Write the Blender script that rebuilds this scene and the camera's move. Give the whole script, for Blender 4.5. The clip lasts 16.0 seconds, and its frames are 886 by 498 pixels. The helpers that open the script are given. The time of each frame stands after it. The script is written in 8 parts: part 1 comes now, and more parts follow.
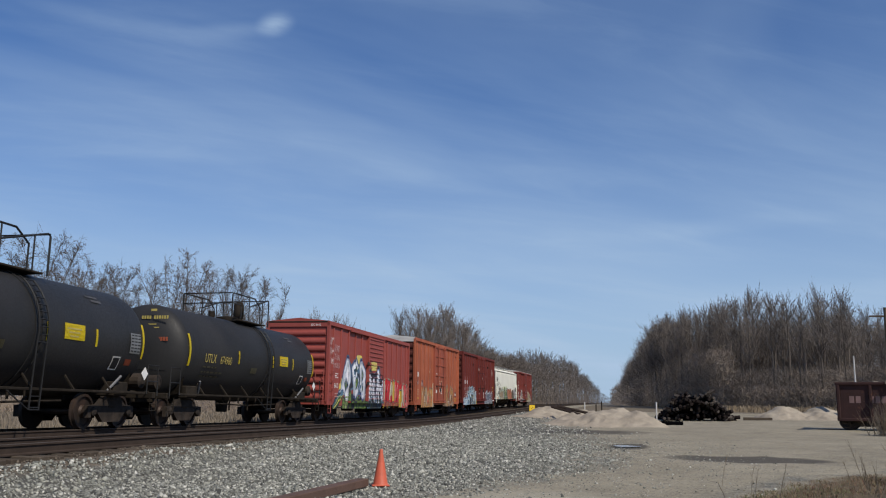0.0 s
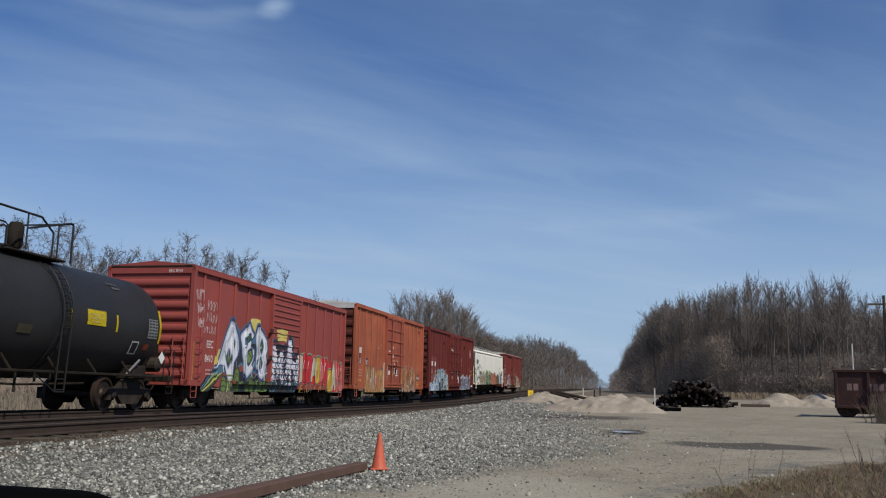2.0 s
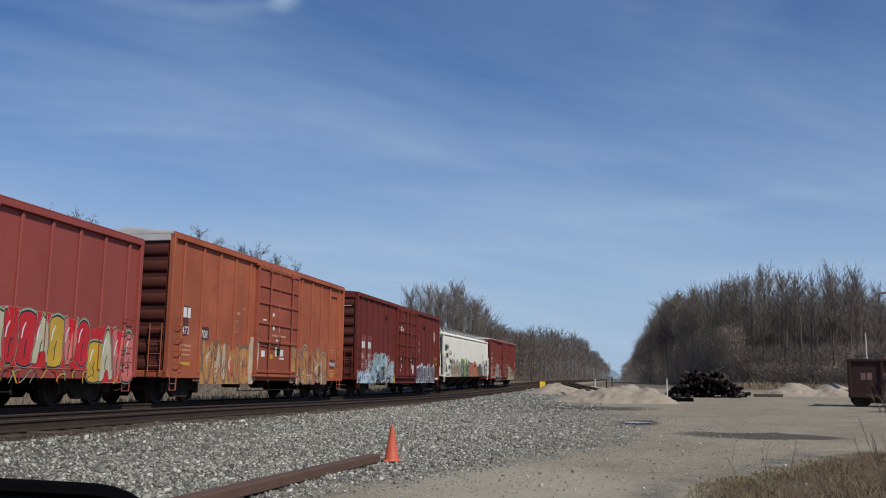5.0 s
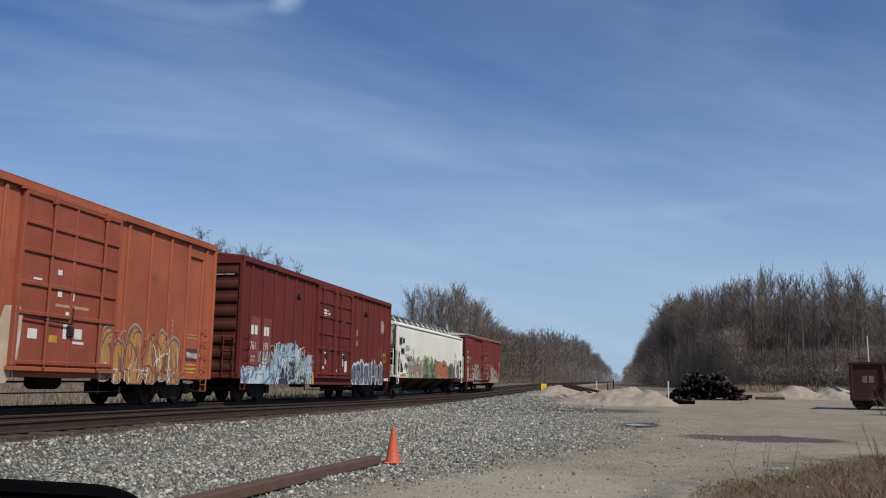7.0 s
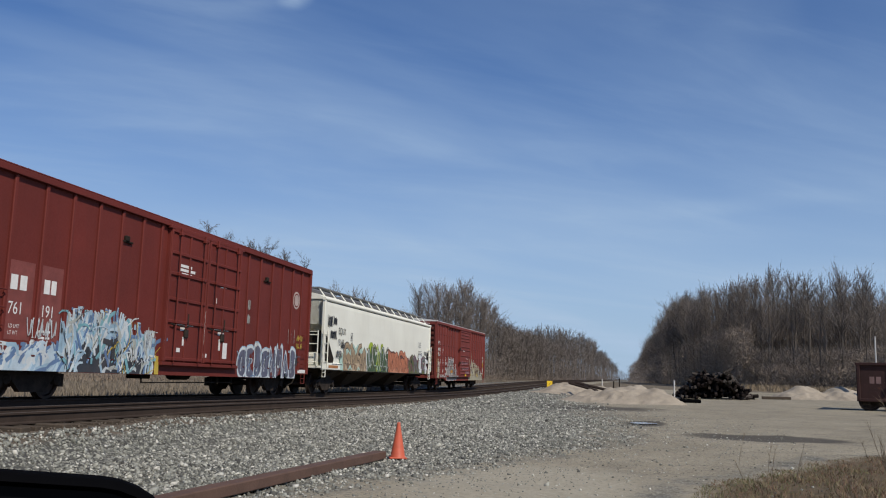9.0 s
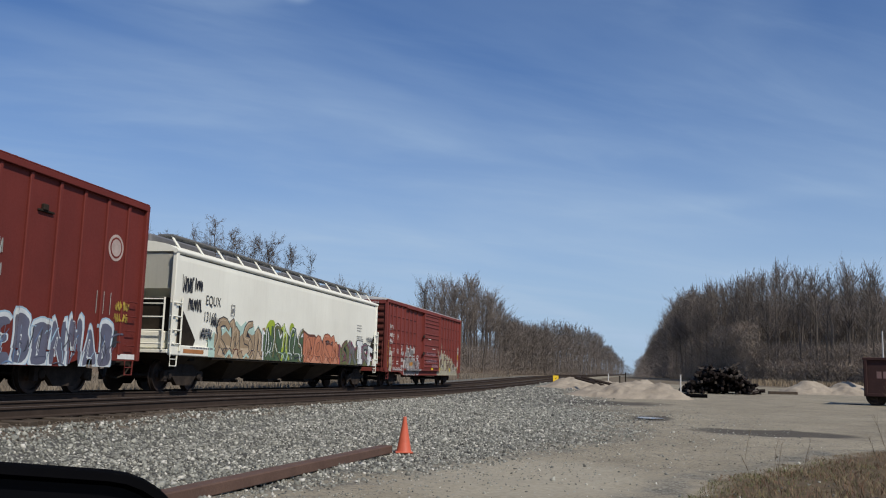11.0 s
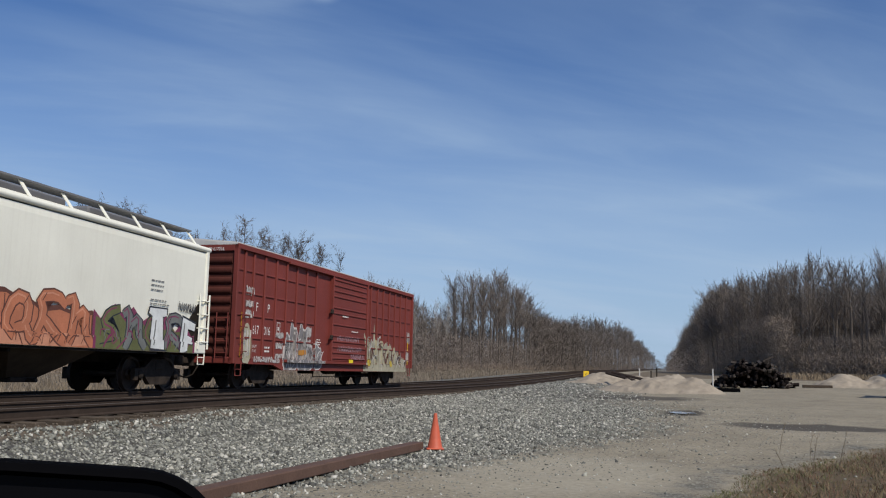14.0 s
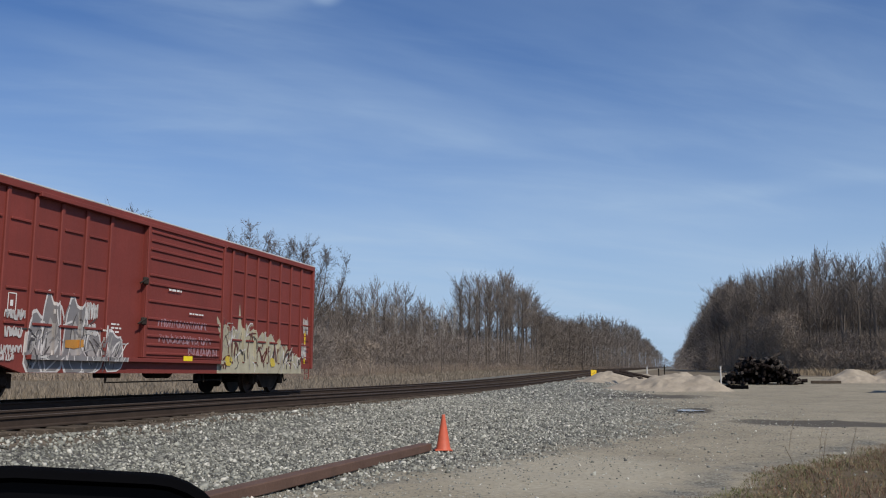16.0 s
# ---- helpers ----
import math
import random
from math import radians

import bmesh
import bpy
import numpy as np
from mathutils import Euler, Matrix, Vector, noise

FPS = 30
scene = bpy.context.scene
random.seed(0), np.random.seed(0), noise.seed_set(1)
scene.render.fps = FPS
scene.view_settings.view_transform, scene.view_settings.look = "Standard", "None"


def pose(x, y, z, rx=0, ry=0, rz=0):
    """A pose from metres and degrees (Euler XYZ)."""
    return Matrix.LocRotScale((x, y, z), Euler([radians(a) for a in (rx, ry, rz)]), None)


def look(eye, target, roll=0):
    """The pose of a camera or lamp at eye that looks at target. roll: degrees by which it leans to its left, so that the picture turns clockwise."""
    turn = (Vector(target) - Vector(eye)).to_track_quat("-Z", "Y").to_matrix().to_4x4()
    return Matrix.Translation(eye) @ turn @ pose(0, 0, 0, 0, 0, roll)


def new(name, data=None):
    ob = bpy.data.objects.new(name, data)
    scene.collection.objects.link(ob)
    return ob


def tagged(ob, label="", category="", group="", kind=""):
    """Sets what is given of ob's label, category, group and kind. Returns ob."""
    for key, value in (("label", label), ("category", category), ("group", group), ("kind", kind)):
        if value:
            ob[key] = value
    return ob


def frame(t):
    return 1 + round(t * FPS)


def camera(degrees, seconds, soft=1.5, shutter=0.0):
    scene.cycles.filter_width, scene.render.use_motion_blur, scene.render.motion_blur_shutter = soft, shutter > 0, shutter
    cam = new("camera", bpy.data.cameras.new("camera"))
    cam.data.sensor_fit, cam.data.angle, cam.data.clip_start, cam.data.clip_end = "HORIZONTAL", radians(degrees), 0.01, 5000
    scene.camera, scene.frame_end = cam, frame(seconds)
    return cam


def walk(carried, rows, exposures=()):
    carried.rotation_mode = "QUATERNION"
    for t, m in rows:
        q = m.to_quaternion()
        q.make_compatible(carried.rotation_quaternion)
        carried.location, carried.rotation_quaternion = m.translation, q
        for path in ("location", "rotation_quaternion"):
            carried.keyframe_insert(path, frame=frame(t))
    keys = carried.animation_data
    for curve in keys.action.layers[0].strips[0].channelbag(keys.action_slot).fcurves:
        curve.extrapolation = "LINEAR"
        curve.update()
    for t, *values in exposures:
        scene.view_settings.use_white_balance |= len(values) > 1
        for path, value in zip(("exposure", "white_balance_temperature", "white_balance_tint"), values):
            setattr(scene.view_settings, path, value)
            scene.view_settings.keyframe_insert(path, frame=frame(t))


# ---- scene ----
EYE = 1.5

# ---- camera: held by hand from the window of a parked car, turning a little ----
cam = camera(52.9, 16.0, soft=1.1)
AIM = (
    (0, 11.78, 10.10, -0.72), (0.5, 11.57, 10.72, -1.32), (1, 11.25, 10.83, -1.11), (1.5, 11.36, 10.05, -0.64),
    (2, 11.75, 9.14, -1.10), (2.5, 11.97, 8.85, -1.17), (3, 12.21, 8.62, -1.06), (3.5, 12.43, 8.48, -1.18),
    (4, 12.46, 8.41, -1.02), (6.5, 12.39, 8.95, -0.64), (7, 12.55, 8.73, -0.91), (7.5, 12.75, 8.64, -1.24),
    (8, 12.93, 8.65, -1.50), (8.5, 13.01, 8.44, -1.52), (9, 13.01, 8.47, -1.56), (11.5, 13.76, 7.79, -1.65),
    (12, 14.47, 7.42, -1.69), (12.5, 14.84, 7.35, -1.60), (13, 14.96, 7.45, -1.53), (13.5, 15.07, 7.70, -1.41),
    (14, 15.23, 7.85, -1.12), (14.5, 15.17, 7.91, -0.52), (15, 15.26, 7.87, -0.52), (15.5, 15.25, 7.86, -0.40),
    (16, 15.58, 7.92, -0.28),
)


def aim(yaw, pitch, roll):
    return pose(0, 0, EYE, 0, 0, yaw) @ pose(0, 0, 0, 90 + pitch) @ pose(0, 0, 0, 0, 0, -roll)


walk(cam, [(t, aim(a, b, c)) for t, a, b, c in AIM], exposures=((0.0, 0.0), (0.5, -0.06), (2.0, -0.09), (3.5, -0.13), (4.0, -0.12), (7.0, -0.06), (9.0, -0.03), (12.0, -0.04), (13.75, -0.06), (16.0, 0.02)))

# ---- light: high spring sun from the yard side, blue sky with thin cirrus ----
SUN_EL, SUN_AZ = 46.0, 129.0
WISP_AZ, WISP_EL = -23.3, 23.7
sun = new("sun", bpy.data.lights.new("sun", "SUN"))
sun.data.energy, sun.data.angle, sun.data.color = 3.9, radians(0.6), (1.0, 0.92, 0.80)
sun_dir = Vector((math.sin(radians(SUN_AZ)) * math.cos(radians(SUN_EL)), math.cos(radians(SUN_AZ)) * math.cos(radians(SUN_EL)),
                  math.sin(radians(SUN_EL))))
sun.matrix_world = look(sun_dir * 60, (0, 0, 0))


def build_world():
    w = bpy.data.worlds.new("sky")
    scene.world = w
    w.use_nodes = True
    nt = w.node_tree
    nt.nodes.clear()
    N, L = nt.nodes.new, nt.links.new
    out, bg = N("ShaderNodeOutputWorld"), N("ShaderNodeBackground")
    sky = N("ShaderNodeTexSky")
    sky.sky_type, sky.sun_disc = "NISHITA", False
    sky.sun_elevation, sky.sun_rotation = radians(SUN_EL), radians(SUN_AZ)
    sky.air_density, sky.dust_density, sky.ozone_density, sky.altitude = 1.0, 0.6, 2.0, 100
    co = N("ShaderNodeTexCoord")
    sep = N("ShaderNodeSeparateXYZ")
    L(co.outputs["Generated"], sep.inputs[0])
    # thin cloud sheet at a height: direction over its height
    zz = N("ShaderNodeMath"); zz.operation = "MAXIMUM"; zz.inputs[1].default_value = 0.0
    L(sep.outputs[2], zz.inputs[0])
    za = N("ShaderNodeMath"); za.operation = "ADD"; za.inputs[1].default_value = 0.16
    L(zz.outputs[0], za.inputs[0])
    flat = N("ShaderNodeVectorMath"); flat.operation = "DIVIDE"
    comb = N("ShaderNodeCombineXYZ")
    for i in range(3):
        L(za.outputs[0], comb.inputs[i])
    L(co.outputs["Generated"], flat.inputs[0]); L(comb.outputs[0], flat.inputs[1])

    def streaks(turn, scale, stretch, detail, lo, hi, rough=0.55, dist=0.4):
        tn = N("ShaderNodeMapping")
        tn.inputs["Rotation"].default_value = (0, 0, radians(turn))
        L(flat.outputs[0], tn.inputs[0])
        mp = N("ShaderNodeMapping")
        mp.inputs["Scale"].default_value = (scale, scale * stretch, 0.0)
        L(tn.outputs[0], mp.inputs[0])
        nz = N("ShaderNodeTexNoise")
        nz.inputs["Scale"].default_value, nz.inputs["Detail"].default_value = 1.0, detail
        nz.inputs["Roughness"].default_value, nz.inputs["Distortion"].default_value = rough, dist
        L(mp.outputs[0], nz.inputs[0])
        mr = N("ShaderNodeMapRange"); mr.interpolation_type = "SMOOTHSTEP"
        mr.inputs[1].default_value, mr.inputs[2].default_value = lo, hi
        L(nz.outputs[0], mr.inputs[0])
        return mr.outputs[0]

    broad = streaks(52, 1.25, 0.42, 5, 0.42, 0.78, 0.55, 0.5)
    fine = streaks(60, 4.2, 0.25, 6, 0.42, 0.85, 0.62, 0.7)
    # one denser wisp high over the train, with a long thin curved tail
    wn = streaks(60, 9.0, 0.4, 5, 0.3, 0.75)

    def op(kind, a, b):
        x = N("ShaderNodeMath"); x.operation = kind
        for i, v in enumerate((a, b)):
            if isinstance(v, float):
                x.inputs[i].default_value = v
            else:
                L(v, x.inputs[i])
        return x.outputs[0]

    def wisp_at(az, el, long, thin, tilt, bend, amount, plain=0.3):
        az, el = radians(az), radians(el)
        c = Vector((math.sin(az) * math.cos(el), math.cos(az) * math.cos(el), math.sin(el)))
        side = Vector((math.cos(az), -math.sin(az), 0))
        up = side.cross(c)
        along_, across = side * math.cos(tilt) + up * math.sin(tilt), up * math.cos(tilt) - side * math.sin(tilt)
        uv = []
        for d in (along_, across):
            dt = N("ShaderNodeVectorMath"); dt.operation = "DOT_PRODUCT"
            L(co.outputs["Generated"], dt.inputs[0]); dt.inputs[1].default_value = d
            uv.append(dt.outputs[1])
        v = op("SUBTRACT", uv[1], op("MULTIPLY", op("MULTIPLY", uv[0], uv[0]), float(bend)))
        u2 = op("POWER", op("ABSOLUTE", op("DIVIDE", uv[0], long), 0.0), 2.0)
        v2 = op("POWER", op("ABSOLUTE", op("DIVIDE", v, thin), 0.0), 2.0)
        near = N("ShaderNodeMapRange"); near.interpolation_type = "SMOOTHSTEP"
        near.inputs[1].default_value, near.inputs[2].default_value, near.inputs[3].default_value, near.inputs[4].default_value = 0.0, 1.0, amount, 0.0
        L(op("SQRT", op("ADD", u2, v2), 0.0), near.inputs[0])
        return op("MULTIPLY", op("ADD", op("MULTIPLY", wn, 1.0 - plain), plain), near.outputs[0])

    # the wisp's head and its tail, then the broad bands that cross the sky lower down
    wisp = wisp_at(WISP_AZ, WISP_EL, 0.026, 0.017, 0.35, 0.0, 0.62)
    for band in ((WISP_AZ - 7.6, WISP_EL - 1.15, 0.16, 0.015, -0.03, 0.35, 0.22, 0.5), (WISP_AZ - 2.6, WISP_EL - 0.6, 0.06, 0.012, 0.12, 0.5, 0.2, 0.5),
                 (-20.0, 15.5, 0.50, 0.060, -0.14, 0.0, 0.11, 0.7), (-4.0, 10.6, 0.26, 0.060, -0.10, 0.0, 0.20, 0.7), (4.5, 11.2, 0.20, 0.014, 0.05, 0.0, 0.10, 0.7),
                 (-22.0, 9.0, 0.26, 0.045, 0.0, 0.0, 0.17, 0.8), (6.0, 22.5, 0.12, 0.06, 0.8, 0.0, 0.07, 0.6)):
        wisp = op("ADD", wisp, wisp_at(*band))
    mix = N("ShaderNodeMath"); mix.operation = "MULTIPLY_ADD"
    L(broad, mix.inputs[0]); mix.inputs[1].default_value = 0.27
    half = N("ShaderNodeMath"); half.operation = "MULTIPLY"; half.inputs[1].default_value = 0.13
    L(fine, half.inputs[0])
    both = N("ShaderNodeMath"); both.operation = "ADD"
    L(half.outputs[0], both.inputs[0]); L(wisp, both.inputs[1])
    L(both.outputs[0], mix.inputs[2])
    # whitish haze low in the sky
    haze = N("ShaderNodeMapRange"); haze.interpolation_type = "SMOOTHSTEP"
    haze.inputs[1].default_value, haze.inputs[2].default_value = 0.40, -0.02
    haze.inputs[3].default_value, haze.inputs[4].default_value = 0.0, 0.85
    L(sep.outputs[2], haze.inputs[0])
    tot = N("ShaderNodeMath"); tot.operation = "ADD"; tot.use_clamp = True
    L(mix.outputs[0], tot.inputs[0]); L(haze.outputs[0], tot.inputs[1])
    cloud = N("ShaderNodeMix"); cloud.data_type = "RGBA"
    L(tot.outputs[0], cloud.inputs[0])
    tint = N("ShaderNodeMix"); tint.data_type = "RGBA"; tint.blend_type = "MULTIPLY"
    tint.inputs[0].default_value = 1.0
    tint.inputs[7].default_value = (0.50, 0.77, 1.16, 1)
    L(sky.outputs[0], tint.inputs[6])
    L(tint.outputs[2], cloud.inputs[6])
    cloud.inputs[7].default_value = (4.75, 6.35, 8.45, 1)
    L(cloud.outputs[2], bg.inputs[0])
    bg.inputs[1].default_value = 0.086
    L(bg.outputs[0], out.inputs[0])


build_world()

# ---- materials ----
MATS = {}


def nodes_of(name):
    m = bpy.data.materials.new(name)
    m.use_nodes = True
    nt = m.node_tree
    return m, nt, nt.nodes.new, nt.links.new, nt.nodes["Principled BSDF"]


def rgb(c, k=1.0):
    return (c[0] * k, c[1] * k, c[2] * k, 1)


def surface(name, col, rough=0.7, metal=0.0, var=0.35, scale=3.0, fine=40.0, bump=0.15, dirt=None, dirt_amt=0.4, streak=0.0,
            rust=None, rust_amt=0.0, rand=0.0, spec=0.4):
    """Base colour with variation at two scales, dirt blotches, downward streaks and rust specks."""
    if name in MATS:
        return MATS[name]
    m, nt, N, L, b = nodes_of(name)
    co = N("ShaderNodeTexCoord").outputs["Object"]

    def noise_tex(sc, det, vec=None, rgh=0.6):
        t = N("ShaderNodeTexNoise")
        t.inputs["Scale"].default_value, t.inputs["Detail"].default_value, t.inputs["Roughness"].default_value = sc, det, rgh
        L(vec or co, t.inputs["Vector"])
        return t.outputs[0]

    def ramp(sock, lo, hi, a=0.0, z=1.0):
        r = N("ShaderNodeMapRange")
        for i, v in zip((1, 2, 3, 4), (lo, hi, a, z)):
            r.inputs[i].default_value = v
        L(sock, r.inputs[0])
        return r.outputs[0]

    def mixed(fac, a, c):
        x = N("ShaderNodeMix"); x.data_type = "RGBA"
        if isinstance(fac, float):
            x.inputs[0].default_value = fac
        else:
            L(fac, x.inputs[0])
        for i, v in ((6, a), (7, c)):
            if isinstance(v, tuple):
                x.inputs[i].default_value = v
            else:
                L(v, x.inputs[i])
        return x.outputs[2]

    big, small = noise_tex(scale, 4), noise_tex(fine, 3)
    c = mixed(ramp(big, 0.3, 0.7), rgb(col, 1 - var * 0.6), rgb(col, 1 + var * 0.6))
    c = mixed(ramp(small, 0.35, 0.75, 0.0, var * 0.7), c, rgb(col, 0.55))
    if dirt:
        c = mixed(ramp(noise_tex(scale * 0.6, 6), 0.45, 0.75, 0.0, dirt_amt), c, rgb(dirt))
    if streak:
        mp = N("ShaderNodeMapping"); mp.inputs["Scale"].default_value = (6, 6, 0.35)
        L(co, mp.inputs[0])
        c = mixed(ramp(noise_tex(1.6, 5, mp.outputs[0]), 0.5, 0.8, 0.0, streak), c, rgb(dirt or (0.05, 0.04, 0.035)))
    if rust:
        c = mixed(ramp(noise_tex(scale * 2.2, 8, None, 0.7), 0.62 - rust_amt * 0.2, 0.75, 0.0, 0.85), c, rgb(rust))
    if rand:
        oi = N("ShaderNodeObjectInfo").outputs["Random"]
        hs = N("ShaderNodeHueSaturation")
        L(ramp(oi, 0, 1, 1 - rand, 1 + rand), hs.inputs["Value"]); L(c, hs.inputs["Color"])
        c = hs.outputs[0]
    L(c, b.inputs["Base Color"])
    L(ramp(small, 0.2, 0.8, max(rough - 0.12, 0.05), min(rough + 0.12, 1)), b.inputs["Roughness"])
    b.inputs["Metallic"].default_value = metal
    b.inputs["Specular IOR Level"].default_value = spec
    if bump:
        bp = N("ShaderNodeBump"); bp.inputs["Strength"].default_value, bp.inputs["Distance"].default_value = bump, 0.02
        L(small, bp.inputs["Height"]); L(bp.outputs[0], b.inputs["Normal"])
    MATS[name] = m
    return m


def paint(name, col):
    return surface("paint_" + name, col, 0.6, 0, 0.28, 2.0, 30, 0.05, dirt=(0.16, 0.10, 0.07), dirt_amt=0.18)


RUST = (0.16, 0.065, 0.035)
M_red = surface("weathered_red_paint", (0.29, 0.060, 0.046), 0.62, 0, 0.22, 0.5, 26, 0.05, dirt=(0.20, 0.05, 0.04), dirt_amt=0.35, streak=0.18, rust=RUST, rust_amt=0.02)
M_orange = surface("faded_orange_brown_paint", (0.39, 0.113, 0.054), 0.65, 0, 0.3, 0.6, 26, 0.05, dirt=(0.24, 0.06, 0.036), dirt_amt=0.65, streak=0.5, rust=RUST, rust_amt=0.14, spec=0.25)
M_maroon = surface("maroon_paint", (0.150, 0.027, 0.020), 0.68, 0, 0.26, 0.5, 26, 0.04, dirt=(0.095, 0.023, 0.018), dirt_amt=0.5, streak=0.35, spec=0.22)
M_oxide = surface("oxide_red_paint", (0.196, 0.041, 0.032), 0.62, 0, 0.22, 0.5, 26, 0.04, dirt=(0.12, 0.033, 0.027), dirt_amt=0.5, streak=0.4, spec=0.25)
M_plugdoor = surface("red_brown_door_paint", (0.32, 0.083, 0.048), 0.68, 0, 0.3, 0.8, 26, 0.05, dirt=(0.20, 0.055, 0.034), dirt_amt=0.6, streak=0.5, rust=RUST, rust_amt=0.12, spec=0.25)
# darker, streaked paint for the ends of three boxcars
M_darkend = surface("dark_end_paint", (0.085, 0.026, 0.020), 0.85, 0, 0.35, 0.8, 26, 0.05, dirt=(0.03, 0.016, 0.013), dirt_amt=0.7, streak=0.5, spec=0.12)
M_white = surface("dusty_white_paint", (0.82, 0.81, 0.70), 0.55, 0, 0.08, 0.5, 20, 0.02, dirt=(0.50, 0.46, 0.37), dirt_amt=0.22, streak=0.16)
M_black = surface("black_tank_paint", (0.021, 0.021, 0.0215), 0.55, 0, 0.3, 0.6, 20, 0.03, dirt=(0.042, 0.038, 0.034), dirt_amt=0.5, streak=0.25, spec=0.22)
M_under = surface("grimy_underframe_steel", (0.022, 0.018, 0.014), 0.9, 0.0, 0.5, 3, 30, 0.2, dirt=(0.055, 0.043, 0.032), dirt_amt=0.6, spec=0.1)
M_truck = surface("grimy_cast_steel", (0.030, 0.024, 0.020), 0.85, 0.0, 0.5, 4, 40, 0.2, dirt=(0.085, 0.063, 0.047), dirt_amt=0.6, spec=0.15)
M_wheel = surface("worn_wheel_steel", (0.034, 0.026, 0.022), 0.6, 0.4, 0.4, 4, 40, 0.1, dirt=(0.11, 0.06, 0.04), dirt_amt=0.5)
M_hatch = surface("grey_roof_steel", (0.16, 0.16, 0.165), 0.7, 0.1, 0.3, 1, 20, 0.1)
M_galv = surface("galvanised_roof_steel", (0.62, 0.60, 0.56), 0.6, 0.2, 0.2, 1, 20, 0.1, dirt=(0.3, 0.27, 0.24), dirt_amt=0.4)
M_rail = surface("rusty_rail_steel", (0.05, 0.036, 0.028), 0.85, 0.0, 0.3, 3, 30, 0.1, spec=0.12)
M_railtop = surface("dull_rail_head", (0.10, 0.082, 0.068), 0.6, 0.3, 0.2, 2, 20, 0.03, spec=0.2)
M_tie = surface("weathered_creosoted_timber", (0.082, 0.064, 0.048), 0.9, 0, 0.5, 2.5, 30, 0.4, dirt=(0.09, 0.074, 0.058), dirt_amt=0.6, rand=0.2, spec=0.08)
M_oldtie = surface("black_creosoted_timber", (0.016, 0.012, 0.011), 0.95, 0, 0.6, 3, 40, 0.4, dirt=(0.05, 0.04, 0.034), dirt_amt=0.4, rand=0.7, spec=0.05)
M_beam = surface("rust_brown_steel_beam", (0.12, 0.070, 0.050), 0.8, 0.15, 0.35, 2, 40, 0.25, dirt=(0.10, 0.055, 0.04), dirt_amt=0.5)
M_cone = surface("faded_orange_plastic", (0.56, 0.112, 0.055), 0.5, 0, 0.2, 6, 40, 0.05, dirt=(0.30, 0.09, 0.05), dirt_amt=0.35)
M_bark = surface("grey_brown_bark", (0.105, 0.088, 0.074), 0.95, 0, 0.4, 1.5, 12, 0.3, rand=0.25)
M_twig = surface("bare_twigs", (0.182, 0.153, 0.131), 0.95, 0, 0.3, 0.4, 6, 0.0, rand=0.22)
M_pale = surface("pale_bark", (0.42, 0.38, 0.33), 0.95, 0, 0.3, 1.5, 12, 0.2)
M_sand = surface("heaped_sandy_gravel", (0.345, 0.297, 0.232), 0.95, 0, 0.3, 1.6, 14, 0.8, dirt=(0.20, 0.168, 0.13), dirt_amt=0.7, spec=0.1)
M_plastic = surface("black_plastic", (0.003, 0.003, 0.0035), 0.85, 0, 0.2, 8, 60, 0.02, spec=0.01)
M_yellow = surface("yellow_sign_paint", (0.72, 0.48, 0.02), 0.5, 0, 0.15, 6, 40, 0.02)
M_hivis = surface("yellow_sticker", (0.85, 0.66, 0.02), 0.45, 0, 0.1, 6, 40, 0.0)
M_letter = surface("white_lettering", (0.72, 0.70, 0.66), 0.6, 0, 0.15, 8, 50, 0.0)
M_dimletter = surface("faded_yellow_lettering", (0.42, 0.33, 0.08), 0.6, 0, 0.2, 8, 50, 0.0)
M_dark = surface("black_lettering", (0.03, 0.03, 0.032), 0.6, 0, 0.2, 8, 50, 0.0)
M_gond = surface("dark_maroon_gondola_paint", (0.036, 0.013, 0.011), 0.8, 0, 0.35, 1.5, 26, 0.1, rust=RUST, rust_amt=0.05)


def glassy(name, col, rough, ripple=0.0):
    m, nt, N, L, b = nodes_of(name)
    b.inputs["Base Color"].default_value = rgb(col)
    nz = N("ShaderNodeTexNoise"); nz.inputs["Scale"].default_value = 30
    mr = N("ShaderNodeMapRange"); mr.inputs[3].default_value, mr.inputs[4].default_value = rough, rough + 0.06
    L(nz.outputs[0], mr.inputs[0]); L(mr.outputs[0], b.inputs["Roughness"])
    if ripple:
        rn = N("ShaderNodeTexNoise"); rn.inputs["Scale"].default_value, rn.inputs["Detail"].default_value = 5.0, 3
        L(N("ShaderNodeNewGeometry").outputs["Position"], rn.inputs["Vector"])
        bp = N("ShaderNodeBump"); bp.inputs["Strength"].default_value, bp.inputs["Distance"].default_value = 1.0, ripple
        L(rn.outputs[0], bp.inputs["Height"]); L(bp.outputs[0], b.inputs["Normal"])
    return m


M_water = glassy("murky_water", (0.27, 0.25, 0.215), 0.12, 0.04)
M_glass = glassy("dark_mirror_glass", (0.003, 0.003, 0.004), 0.3)
M_glass.node_tree.nodes["Principled BSDF"].inputs["Specular IOR Level"].default_value = 0.1

# ---- mesh helpers ----


def part(name, bm, material, parent=None, label=""):
    me = bpy.data.meshes.new(name)
    bm.to_mesh(me)
    bm.free()
    for mt in material if isinstance(material, (list, tuple)) else (material,):
        me.materials.append(mt)
    ob = new(name, me)
    if parent:
        ob.parent = parent
    if label:
        tagged(ob, label)
    return ob


def shared(name, me, parent, m):
    ob = new(name, me)
    ob.parent = parent
    ob.matrix_basis = m
    return ob


def thing(name, label, category, m=None, group="", kind=""):
    ob = new(name)
    ob.empty_display_size = 0.3
    tagged(ob, label, category, group, kind)
    if m is not None:
        ob.matrix_basis = m
    return ob


